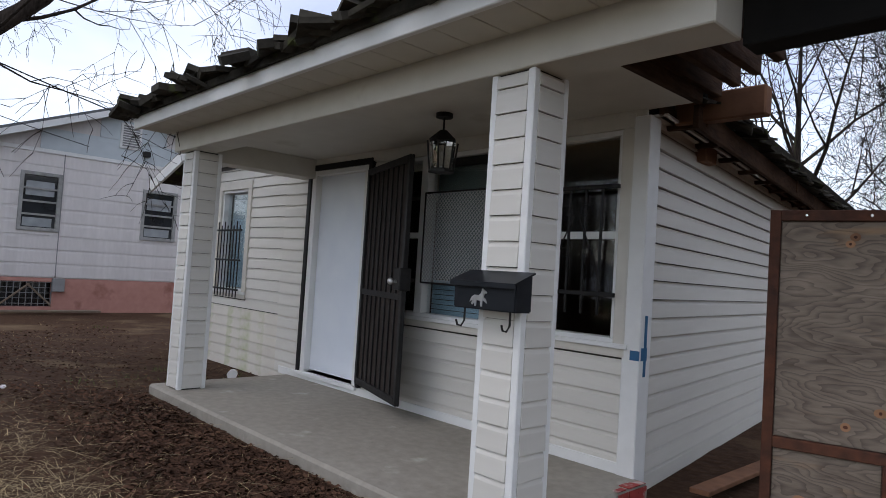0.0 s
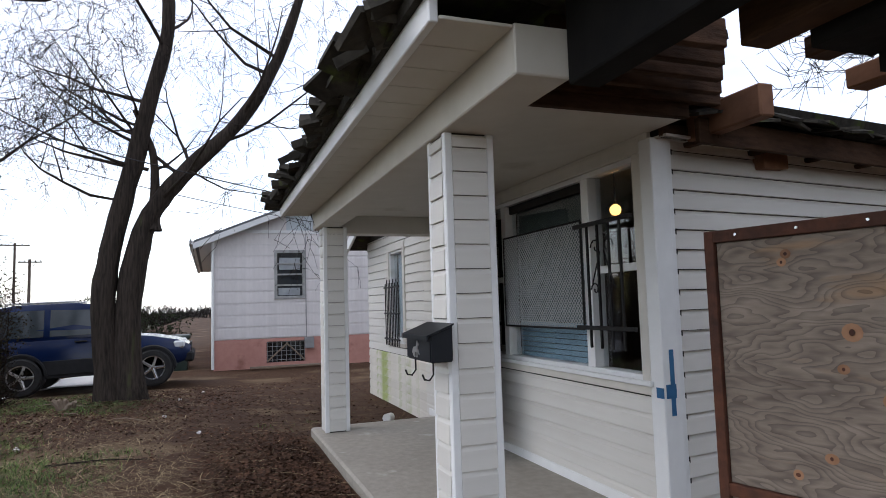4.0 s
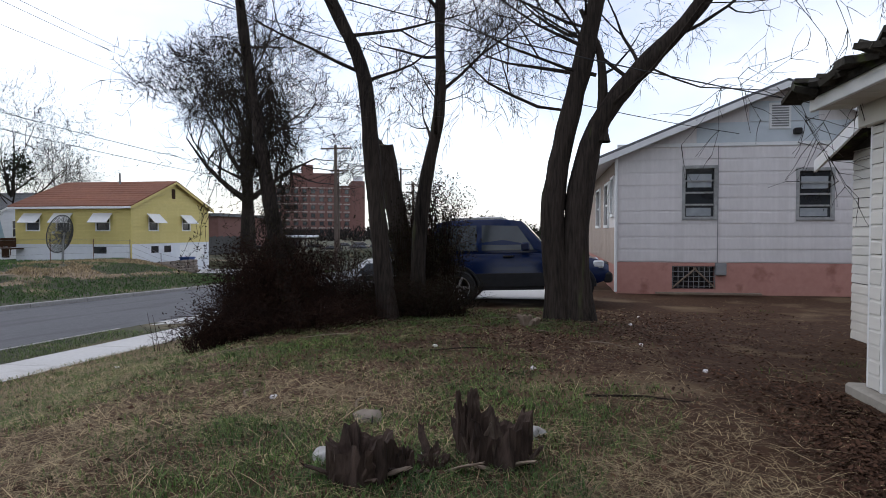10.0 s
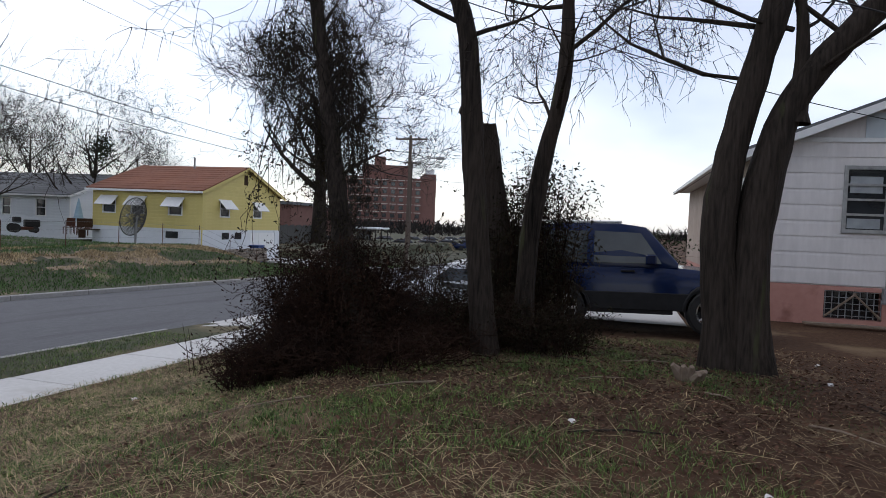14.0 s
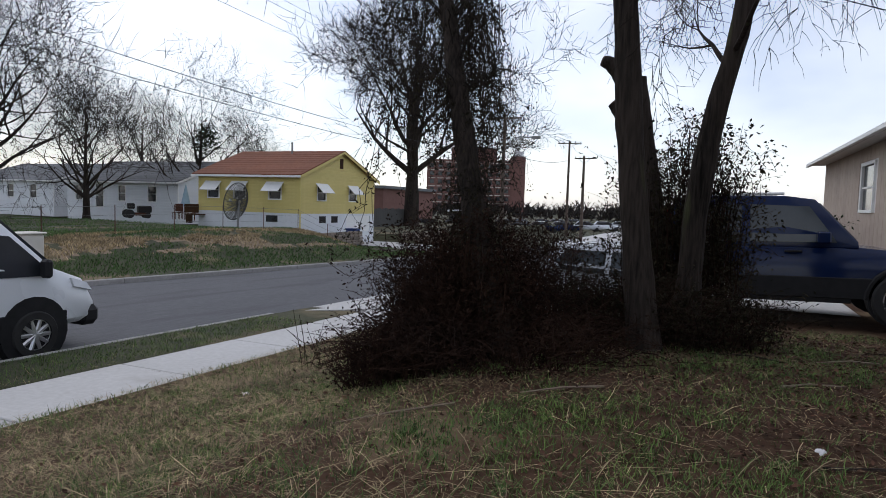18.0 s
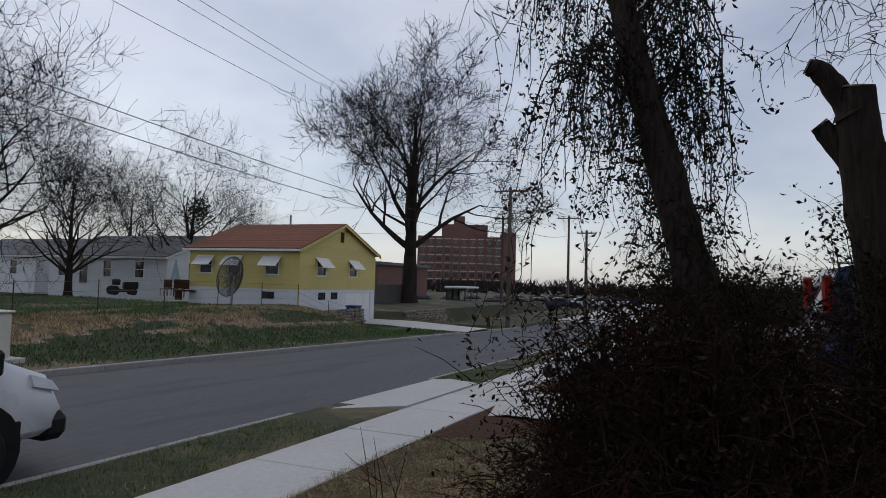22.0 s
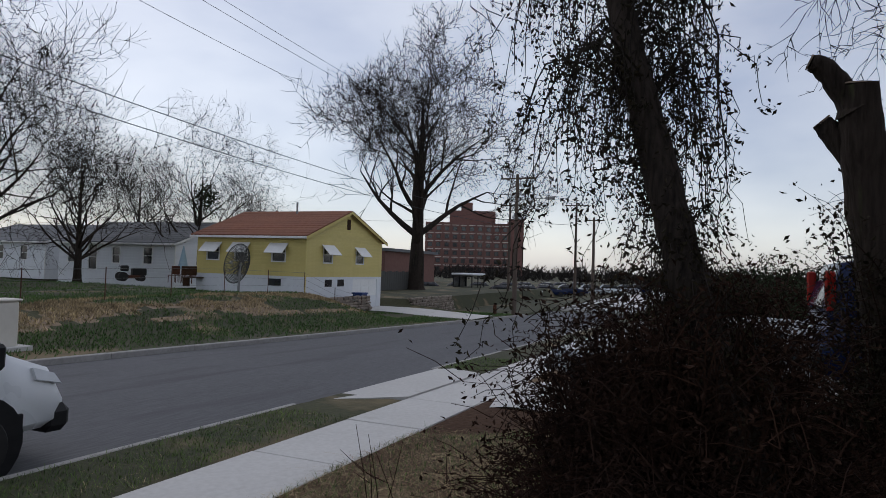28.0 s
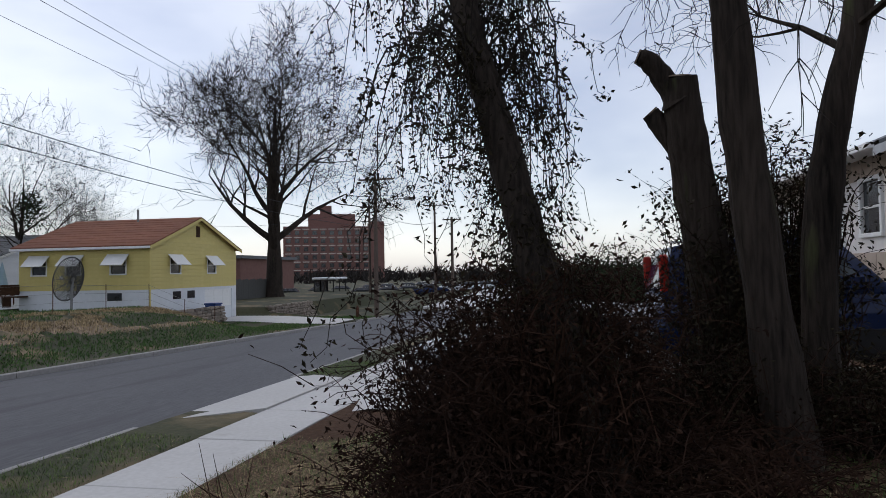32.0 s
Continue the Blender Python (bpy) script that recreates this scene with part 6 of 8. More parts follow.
# ---- rotten stump ----
STUMP_RINGS = ((-1.08, -4.87, 0.15, 0.25, 3), (-1.45, -4.24, 0.165, 0.25, 5), (-1.28, -4.55, 0.08, 0.07, 9), (-1.47, -4.40, 0.062, 0.37, 12), (-1.2, -4.7, 0.06, 0.11, 21))
STONES = ((-1.3, -5.12, 0.07, 0.6, KERB), (-1.85, -4.08, 0.065, 0.6, KERB), (-2.0, -5.1, 0.085, 0.35, STONE), (-1.42, -4.6, 0.045, 0.8, KERB))
stump = thing("tree_stump", (-1.25, -4.5, 0.1), "rotten weathered tree stump with split jagged shards", "stump")
sr = random.Random(8)


def torn_shell(name, cx, cy, rad, high, seed, parent, material, hollow=0.55):
    """A hollow, split ring of rotten wood with a torn rim."""
    r = random.Random(seed)
    n, z0 = 44, ground_z(cx, cy) - 0.06
    rim = []
    h = high * 0.6
    for k in range(n):
        if r.random() < 0.3:
            h = high * r.uniform(0.62, 1.02)
        rim.append(h * r.uniform(0.9, 1.06))
    levels = ((1.28, 0.0), (1.08, 0.25), (1.0, 0.6), (0.96, 1.0), (0.80, 0.93), (hollow, 0.55), (hollow * 0.5, 0.35))
    verts, faces = [], []
    for f, t in levels:
        for k in range(n):
            a = 2 * math.pi * k / n
            q = Vector((math.cos(a), math.sin(a), 0))
            wob = 1 + 0.34 * noise.noise((q.x * 1.7 + seed, q.y * 1.7, t)) + 0.26 * noise.noise((q.x * 6 + seed, q.y * 6, t * 1.5)) + r.uniform(-0.035, 0.035)
            p = Vector((cx, cy, z0 + (rim[k] + 0.06) * t)) + q * rad * f * wob
            verts.append(p + Vector((r.uniform(-1, 1), r.uniform(-1, 1), 0)) * 0.006)
    for i in range(len(levels) - 1):
        faces += [(i * n + k, i * n + (k + 1) % n, (i + 1) * n + (k + 1) % n, (i + 1) * n + k) for k in range(n)]
    faces.append(tuple((len(levels) - 1) * n + k for k in range(n)))
    return raw(name, verts, faces, material, parent)


def splinter(name, p, d, length, wide, thick, seed, parent, material):
    """A torn slab of wood that tapers to a ragged tip."""
    r = random.Random(seed)
    d = Vector(d).normalized()
    u = d.cross(Vector((r.uniform(-0.3, 0.3), r.uniform(-0.3, 0.3), 1))).normalized()
    v = d.cross(u)
    verts, faces, m = [], [], 8
    for k in range(7):
        t = k / 6
        c = Vector(p) + d * length * t + u * r.uniform(-0.008, 0.008) + Vector((0, 0, -0.15 * length * t * t))
        for a in range(m):
            ang = 2 * math.pi * a / m
            s = (1 - 0.55 * t) * r.uniform(0.75, 1.2)
            verts.append(c + u * wide * s * math.cos(ang) + v * thick * s * math.sin(ang) + d * (r.uniform(-0.03, 0.03) if k == 6 else 0))
        if k:
            o = (k - 1) * m
            faces += [(o + i, o + (i + 1) % m, o + m + (i + 1) % m, o + m + i) for i in range(m)]
    faces.append(tuple(6 * m + i for i in range(m)))
    return raw(name, verts, faces, material, parent)


for cx, cy, rad, hi, seed in STUMP_RINGS:
    torn_shell("torn_ring", cx, cy, rad, hi, seed, stump, ROT_STUMP)
for k in range(22):
    cx, cy, rad, hi, seed = STUMP_RINGS[k % len(STUMP_RINGS)]
    a = sr.uniform(0, 6.28)
    p = Vector((cx + rad * 0.8 * math.cos(a), cy + rad * 0.8 * math.sin(a), ground_z(cx, cy) + sr.uniform(-0.04, 0.03)))
    up = sr.choice((0.25, 0.6, 1.6, 3.0))
    splinter("splinter", p, (math.cos(a), math.sin(a), up), sr.uniform(0.12, 0.26), sr.uniform(0.02, 0.045), sr.uniform(0.01, 0.022), 70 + k, stump, CUT_WOOD if k % 3 == 0 else ROT_STUMP)
for x, y, s, flat, mt in STONES:
    st = thing("stone", (x, y, ground_z(x, y)), "weathered stone lying in the grass by the rotten stump", "stone", "stones round the stump")
    bm = bmesh.new()
    bmesh.ops.create_icosphere(bm, subdivisions=3, radius=s, matrix=Matrix.Translation((x, y, ground_z(x, y) + s * flat * 0.35)) @ Matrix.Rotation(x * 9, 4, "Z") @ Matrix.Diagonal((1.35, 0.95, flat, 1)))
    for v in bm.verts:
        v.co += Vector((noise.noise(v.co * 14), noise.noise(v.co * 14 + Vector((5, 0, 0))), noise.noise(v.co * 14 + Vector((0, 5, 0))))) * s * 0.45
    part("stone_body", bm, mt, st, "", True)
foot = thing("root_knuckle", (-5.9, -4.15, 0.05), "gnarled root stub showing above the ground", "stump")
for k in range(5):
    a = sr.uniform(0, 6.28)
    p = Vector((-6.3, -4.2, ground_z(-6.3, -4.2) - 0.03))
    d = Vector((math.cos(a), math.sin(a), sr.uniform(0.6, 1.6))).normalized()
    bark_stem("root", [(p, 0.08), (p + d * 0.12, 0.06), (p + d * 0.24, 0.02)], foot, 7, CUT_WOOD)


# ---- vehicles ----
def wheel(parent, m, x, y, r, width, spokes=5):
    """A wheel standing at (x, y), its hub facing +x or -x by the sign of width."""
    s = 1 if width > 0 else -1
    w = abs(width)
    tyre = bmesh.new()
    prof = [(-w / 2, r * 0.66), (-w / 2, r * 0.93), (-w * 0.36, r), (w * 0.36, r), (w / 2, r * 0.93), (w / 2, r * 0.66)]
    seg = 28
    rings = [[tyre.verts.new(m @ Vector((x + p, y + q * math.cos(2 * math.pi * k / seg), r + q * math.sin(2 * math.pi * k / seg)))) for p, q in prof] for k in range(seg)]
    for k in range(seg):
        for j in range(len(prof) - 1):
            tyre.faces.new((rings[k][j], rings[k][j + 1], rings[(k + 1) % seg][j + 1], rings[(k + 1) % seg][j]))
    t = part("wheel", tyre, RUBBER, parent, "black tyre on a spoked silver rim", True)
    rim = bmesh.new()
    hub = x + s * w * 0.32
    for k in range(spokes):
        a = 2 * math.pi * k / spokes
        rod(rim, m @ Vector((hub, y, r)), m @ Vector((hub + s * 0.01, y + r * 0.64 * math.cos(a), r + r * 0.64 * math.sin(a))), r * 0.10, r * 0.075, 5)
    for k in range(20):
        a, b = 2 * math.pi * k / 20, 2 * math.pi * (k + 1) / 20
        rod(rim, m @ Vector((hub, y + r * 0.64 * math.cos(a), r + r * 0.64 * math.sin(a))), m @ Vector((hub, y + r * 0.64 * math.cos(b), r + r * 0.64 * math.sin(b))), r * 0.045, sides=5)
    rod(rim, m @ Vector((hub - s * 0.02, y, r)), m @ Vector((hub + s * 0.02, y, r)), r * 0.16, sides=10)
    part("rim", rim, SILVER, t)
    part("rim_back", rod(bmesh.new(), m @ Vector((x - 0.02, y, r)), m @ Vector((x + 0.02, y, r)), r * 0.66, sides=20), RUBBER, t)


def loft(sections, m, round_in=0.06, waist=0.55):
    """A closed shell through cross sections (y, half width, z low, z high, upper half width)."""
    bm = bmesh.new()
    rings = []
    for y, hw, z0, z1, uw in sections:
        zc = z0 + (z1 - z0) * waist
        pts = [(-hw + round_in, z0), (-hw, z0 + round_in), (-hw, zc), (-uw, z1 - round_in), (-uw + round_in, z1), (uw - round_in, z1), (uw, z1 - round_in), (hw, zc), (hw, z0 + round_in), (hw - round_in, z0)]
        rings.append([bm.verts.new(m @ Vector((px, y, pz))) for px, pz in pts])
    n = len(rings[0])
    for a, b in zip(rings, rings[1:]):
        for k in range(n):
            bm.faces.new((a[k], a[(k + 1) % n], b[(k + 1) % n], b[k]))
    bm.faces.new(rings[0][::-1])
    bm.faces.new(rings[-1])
    bmesh.ops.recalc_face_normals(bm, faces=bm.faces)
    return bm


def quad_panel(pts, m, t=0.012):
    """A thin panel through four or more points, t thick."""
    bm = bmesh.new()
    v = [Vector(p) for p in pts]
    nrm = (v[1] - v[0]).cross(v[2] - v[0]).normalized()
    a, b = [bm.verts.new(m @ (p + nrm * t)) for p in v], [bm.verts.new(m @ (p - nrm * t)) for p in v]
    k = len(v)
    fs = [bm.faces.new(a), bm.faces.new(b[::-1])] + [bm.faces.new((a[i], b[i], b[(i + 1) % k], a[(i + 1) % k])) for i in range(k)]
    bmesh.ops.recalc_face_normals(bm, faces=fs)
    return bm


def suv(m, paint, label, hw=0.87, high=1.62, length=4.4, cab=0.0):
    """A boxy car; its nose points along +y of m, its wheels stand on z = 0."""
    car = thing("car", m.translation, label, "car")
    L = length / 2
    part("body", loft([(-L, hw * 0.88, 0.42, 0.86, hw * 0.84), (-L + 0.12, hw * 0.98, 0.36, 0.98, hw * 0.92), (-L + 0.5, hw, 0.33, 1.0, hw * 0.95), (0.1 + cab, hw, 0.32, 1.0, hw * 0.96), (0.8 + cab, hw, 0.33, 0.99, hw * 0.95), (L - 0.7, hw * 0.97, 0.35, 0.93, hw * 0.9), (L - 0.22, hw * 0.92, 0.38, 0.82, hw * 0.84), (L, hw * 0.74, 0.44, 0.70, hw * 0.70)], m), paint, car, "", True)
    part("cabin", loft([(-L + 0.06, hw * 0.86, 0.95, 1.10, hw * 0.84), (-L + 0.22, hw * 0.9, 0.95, high - 0.06, hw * 0.72), (-L + 0.55, hw * 0.92, 0.95, high, hw * 0.74), (0.2 + cab, hw * 0.93, 0.95, high, hw * 0.75), (0.55 + cab, hw * 0.93, 0.95, high - 0.05, hw * 0.74), (1.02 + cab, hw * 0.9, 0.95, 1.04, hw * 0.86)], m, 0.02, 0.3), paint, car, "", True)
    for s in (1, -1):
        def side(y, z):
            f = (z - 0.98) / (high - 0.98)
            return (s * (hw * 0.955 - f * hw * 0.20 + 0.012), y + cab, z)
        for name, ys in (("side_window", [(-L - cab + 0.30, 1.03), (-1.1, 1.03), (-1.1, high - 0.12), (-L - cab + 0.40, high - 0.12)]), ("side_window", [(-1.03, 1.03), (-0.3, 1.03), (-0.3, high - 0.11), (-1.03, high - 0.11)]), ("side_window", [(-0.2, 1.03), (0.78, 1.03), (0.74, 1.1), (0.48, high - 0.14), (-0.2, high - 0.11)])):
            if ys[1][0] - ys[0][0] > 0.15:
                part(name, quad_panel([side(*p) for p in ys], m, 0.006), CAR_GLASS, car)
        part("mirror", block(bmesh.new(), (s * (hw + 0.01) - 0.06, 0.55 + cab, 1.02), (s * (hw + 0.09) + 0.04, 0.70 + cab, 1.17), 0.02, m), paint, car)
        part("headlight", block(bmesh.new(), (s * hw * 0.76 - 0.11, L - 0.30, 0.66), (s * hw * 0.76 + 0.11, L - 0.10, 0.80), 0.03, m), LAMP_CLEAR, car, "clear headlight")
        part("tail_light", block(bmesh.new(), (s * hw * 0.82 - 0.04, -L + 0.05, 1.05), (s * hw * 0.82 + 0.045, -L + 0.15, high - 0.14), 0.02, m), LAMP_RED, car, "tall red tail light")
        part("sill", block(bmesh.new(), (s * hw * 0.93 - 0.05, -L + 0.9, 0.28), (s * hw * 0.93 + 0.05, L - 1.2, 0.36), 0.01, m), PLASTIC, car)
        part("lower_cladding", block(bmesh.new(), (s * hw - 0.03, -L + 0.3, 0.34), (s * hw + 0.012, L - 0.5, 0.60), 0.008, m), PLASTIC, car, "black lower cladding")
        part("roof_rail", rod(bmesh.new(), m @ Vector((s * hw * 0.68, -L + 0.4, high + 0.03)), m @ Vector((s * hw * 0.68, 0.2 + cab, high + 0.03)), 0.018, sides=6), SILVER, car, "bright roof rail")
        part("door_handle", block(bmesh.new(), (s * (hw * 0.99) - 0.015, -0.2, 0.9), (s * (hw * 0.99) + 0.02, 0.0, 0.93), 0.005, m), PLASTIC, car)
        for y in (-L + 0.2 * length, L - 0.19 * length):
            wheel(car, m, s * (hw - 0.05), y, 0.335, s * 0.2)
            raw("wheel_arch", *tubes([[(m @ Vector((s * (hw - 0.005), y + 0.39 * math.cos(math.pi * k / 12), 0.335 + 0.39 * math.sin(math.pi * k / 12))), 0.035) for k in range(13)]], 6), PLASTIC, car)
            part("arch_well", rod(bmesh.new(), m @ Vector((s * (hw - 0.2), y, 0.36)), m @ Vector((s * (hw + 0.012), y, 0.36)), 0.375, sides=20), PLASTIC, car)
    part("windscreen", quad_panel([(-hw * 0.78, 1.0 + cab, 1.06), (hw * 0.78, 1.0 + cab, 1.06), (hw * 0.66, 0.60 + cab, high - 0.1), (-hw * 0.66, 0.60 + cab, high - 0.1)], m, 0.012), CAR_GLASS, car)
    part("rear_window", quad_panel([(-hw * 0.7, -L + 0.10, 1.08), (hw * 0.7, -L + 0.10, 1.08), (hw * 0.62, -L + 0.215, high - 0.12), (-hw * 0.62, -L + 0.215, high - 0.12)], m, 0.02), CAR_GLASS, car)
    part("front_bumper", block(bmesh.new(), (-hw * 0.8, L - 0.12, 0.38), (hw * 0.8, L + 0.06, 0.58), 0.04, m), PLASTIC, car)
    part("rear_bumper", block(bmesh.new(), (-hw * 0.9, -L - 0.08, 0.42), (hw * 0.9, -L + 0.1, 0.62), 0.04, m), PLASTIC, car)
    bm = bmesh.new()
    for k in range(4):
        block(bm, (-0.4, L - 0.02, 0.62 + k * 0.035), (0.4, L + 0.012, 0.64 + k * 0.035), 0.003, m)
    part("grille", bm, PLASTIC, car)
    part("number_plate", block(bmesh.new(), (-0.16, -L - 0.03, 0.72), (0.16, -L - 0.005, 0.86), 0.004, m), SIGN_WHITE, car)
    return car


suv(pose(-11.05, -4.58, ground_z(-11.2, -4.6) + 0.05, 1.6, 0, 0), CAR_BLUE, "dark blue boxy little off-road car parked on the driveway", 0.83, 1.62, 3.5, -0.4)
suv(pose(-13.0, -7.7, ground_z(-12.5, -7.7) + 0.03, 3.0, 0, 180) @ Matrix.Diagonal((1, 1, 0.83, 1)), CAR_SILVER, "pale silver saloon car parked low on the driveway", 0.84, 1.6, 4.0, -0.1)


def van(m, s):
    """A panel van at scale s; its nose points along +y of m."""
    m = m @ Matrix.Diagonal((s, s, s, 1))
    v = thing("van", m.translation, "white cargo van with ladder racks parked at the kerb", "van")
    L, hw, H = 2.8, 1.0, 2.1
    part("body", loft([(-L, hw * 0.95, 0.48, H - 0.06, hw * 0.84), (-L + 0.08, hw, 0.42, H, hw * 0.87), (0.6, hw, 0.42, H, hw * 0.87), (1.25, hw, 0.42, H - 0.07, hw * 0.85), (1.95, hw, 0.42, 1.42, hw * 0.9), (2.1, hw * 0.99, 0.42, 1.28, hw * 0.92), (2.6, hw * 0.94, 0.44, 1.10, hw * 0.86), (L, hw * 0.8, 0.5, 0.9, hw * 0.72)], m, 0.09), CAR_WHITE, v, "", True)
    for sx in (1, -1):
        def side(y, z):
            return (sx * (hw - max(0, z - 1.3) * 0.145 + 0.004), y, z)
        for ys in ([(-0.75, 1.26), (0.1, 1.26), (0.1, 1.82), (-0.75, 1.82)], [(0.12, 1.26), (0.62, 1.26), (0.62, 1.82), (0.12, 1.82)], [(0.92, 1.2), (1.95, 1.2), (1.85, 1.32), (1.35, 1.78), (0.92, 1.82)]):
            part("side_window", quad_panel([side(*p) for p in ys], m, 0.008), DARK_GLASS, v)
        part("lower_cladding", block(bmesh.new(), (sx * hw - 0.03, -L + 0.3, 0.42), (sx * hw + 0.015, L - 0.6, 0.66), 0.01, m), PLASTIC, v, "black lower cladding")
        part("mirror", block(bmesh.new(), (sx * (hw + 0.12) - 0.09, 1.72, 1.18), (sx * (hw + 0.12) + 0.09, 1.84, 1.45), 0.03, m), PLASTIC, v)
        part("headlight", quad_panel([(sx * hw * 0.945, 2.34, 1.0), (sx * hw * 0.90, 2.68, 0.92), (sx * hw * 0.875, 2.60, 1.04), (sx * hw * 0.90, 2.32, 1.13)], m, 0.022), LAMP_CLEAR, v, "clear swept headlight")
        part("tail_light", block(bmesh.new(), (sx * hw * 0.93 - 0.06, -L - 0.012, 0.9), (sx * hw * 0.93 + 0.07, -L + 0.12, 1.5), 0.015, m), LAMP_RED, v, "tall red tail light")
        part("rear_window", block(bmesh.new(), (sx * 0.42 - 0.3, -L - 0.01, 1.25), (sx * 0.42 + 0.3, -L + 0.03, 1.8), 0.01, m), DARK_GLASS, v)
        for y in (-0.62, 0.9):
            part("door_handle", block(bmesh.new(), (sx * hw - 0.01, y, 1.04), (sx * hw + 0.025, y + 0.2, 1.08), 0.006, m), PLASTIC, v)
        part("slide_rail", block(bmesh.new(), (sx * hw - 0.01, -2.4, 1.13), (sx * hw + 0.008, -0.2, 1.16), 0.003, m), PLASTIC, v)
        part("door_seam", block(bmesh.new(), (sx * hw - 0.02, 0.76, 0.66), (sx * hw + 0.003, 0.775, 1.9), 0, m), PLASTIC, v)
        part("door_seam", block(bmesh.new(), (sx * hw - 0.02, -0.86, 0.66), (sx * hw + 0.003, -0.845, 1.9), 0, m), PLASTIC, v)
        for y in (-1.65, 1.7):
            wheel(v, m, sx * (hw - 0.07), y, 0.35, sx * 0.23, 10)
            part("arch_well", rod(bmesh.new(), m @ Vector((sx * (hw - 0.2), y, 0.40)), m @ Vector((sx * (hw + 0.018), y, 0.40)), 0.42, sides=22), PLASTIC, v)
    part("windscreen", quad_panel([(-hw * 0.84, 2.02, 1.36), (hw * 0.84, 2.02, 1.36), (hw * 0.76, 1.32, H - 0.12), (-hw * 0.76, 1.32, H - 0.12)], m, 0.03), DARK_GLASS, v)
    part("front_bumper", block(bmesh.new(), (-hw * 0.93, 2.5, 0.36), (hw * 0.93, L + 0.06, 0.68), 0.07, m), PLASTIC, v, "black front bumper")
    part("rear_bumper", block(bmesh.new(), (-hw * 0.95, -L - 0.1, 0.4), (hw * 0.95, -L + 0.1, 0.6), 0.04, m), PLASTIC, v)
    for y in (-2.0, -0.9, 0.2):
        rack = part("rack_bar", rod(bmesh.new(), m @ Vector((-0.82, y, H + 0.14)), m @ Vector((0.82, y, H + 0.14)), 0.025 * s, sides=6), SILVER, v, "ladder rack bar")
        for x in (-0.78, 0.78):
            part("rack_foot", block(bmesh.new(), (x - 0.05, y - 0.05, H - 0.06), (x + 0.05, y + 0.05, H + 0.22), 0.01, m), WHITE_TRIM, rack)
    return v


van(pose(-4.75, -13.95, street_z(-4.75) - 0.12, 0, 0, 90) @ pose(0, 0, 0, -1.7, 0, 0), 0.83)

# ---- yard signs ----
def letters(text, size, m, material, parent):
    """Flat raised lettering, centred at m."""
    cu = bpy.data.curves.new("text_curve", "FONT")
    cu.body, cu.size, cu.align_x, cu.align_y, cu.extrude = text, size, "CENTER", "CENTER", 0.001
    tmp = bpy.data.objects.new("text_tmp", cu)
    scene.collection.objects.link(tmp)
    me = bpy.data.meshes.new_from_object(tmp.evaluated_get(bpy.context.evaluated_depsgraph_get()))
    bpy.data.objects.remove(tmp)
    me.transform(m)
    me.materials.append(material)
    return linked("lettering", me, parent)


def yard_sign(name, m, w, h, board_mat, label, rows, bars=()):
    """A board on a wire stake; rows of (text, size, height, material)."""
    s = thing(name, m.translation, label, "sign")
    part("board", block(bmesh.new(), (-w / 2, -h / 2, -0.004), (w / 2, h / 2, 0.004), 0.001, m), board_mat, s)
    for x0, y0, x1, y1, mt in bars:
        part("colour_band", block(bmesh.new(), (x0, y0, 0.0042), (x1, y1, 0.006), 0, m), mt, s)
    for text, size, y, mt in rows:
        letters(text, size, m @ Matrix.Translation((0, y, 0.0075)), mt, s)
    for x in (-w * 0.3, w * 0.3):
        a, b = m @ Vector((x, -h / 2 + 0.1, -0.006)), m @ Vector((x, -h / 2 - 0.55, -0.006))
        part("wire_stake", rod(bmesh.new(), a, b, 0.004, sides=5), IRON, s)
    return s


def facing(place, right, up):
    """A frame on a board: text runs along right, rises along up, and faces the third way."""
    r = Vector(right).normalized()
    n = r.cross(Vector(up)).normalized()
    u = n.cross(r)
    return Matrix(((r.x, u.x, n.x, place[0]), (r.y, u.y, n.y, place[1]), (r.z, u.z, n.z, place[2]), (0, 0, 0, 1)))


SM = facing((-2.8, -9.3, 0.09), (-0.80, 0.5, -0.2), (-0.26, 0.2, 0.95))
yard_sign("yard_sign", SM, 0.54, 0.44, SIGN_WHITE, "tilted white and red handyman yard sign on a wire stake", [("HANDYMAN", 0.088, 0.13, SIGN_RED), ("816 548 0317", 0.078, -0.14, SIGN_DARK)], [(-0.22, -0.075, 0.22, 0.06, SIGN_RED), (-0.2, 0.02, 0.2, 0.03, SIGN_WHITE), (-0.19, -0.02, 0.19, -0.01, SIGN_WHITE), (-0.19, -0.055, 0.16, -0.045, SIGN_WHITE)])
SM2 = facing((-2.38, -9.45, 0.2), (-0.85, 0.5, 0.0), (0, 0, 1))
yard_sign("yard_sign", SM2, 0.22, 0.36, SIGN_DARK, "small black for-sale yard sign on a wire stake", [("FOR", 0.08, 0.115, SIGN_WHITE), ("SALE", 0.08, 0.04, SIGN_WHITE)], [(-0.09, -0.05, 0.09, -0.02, SIGN_WHITE), (-0.1, -0.165, 0.1, -0.075, SIGN_WHITE), (-0.11, 0.17, 0.11, 0.18, SIGN_WHITE)])


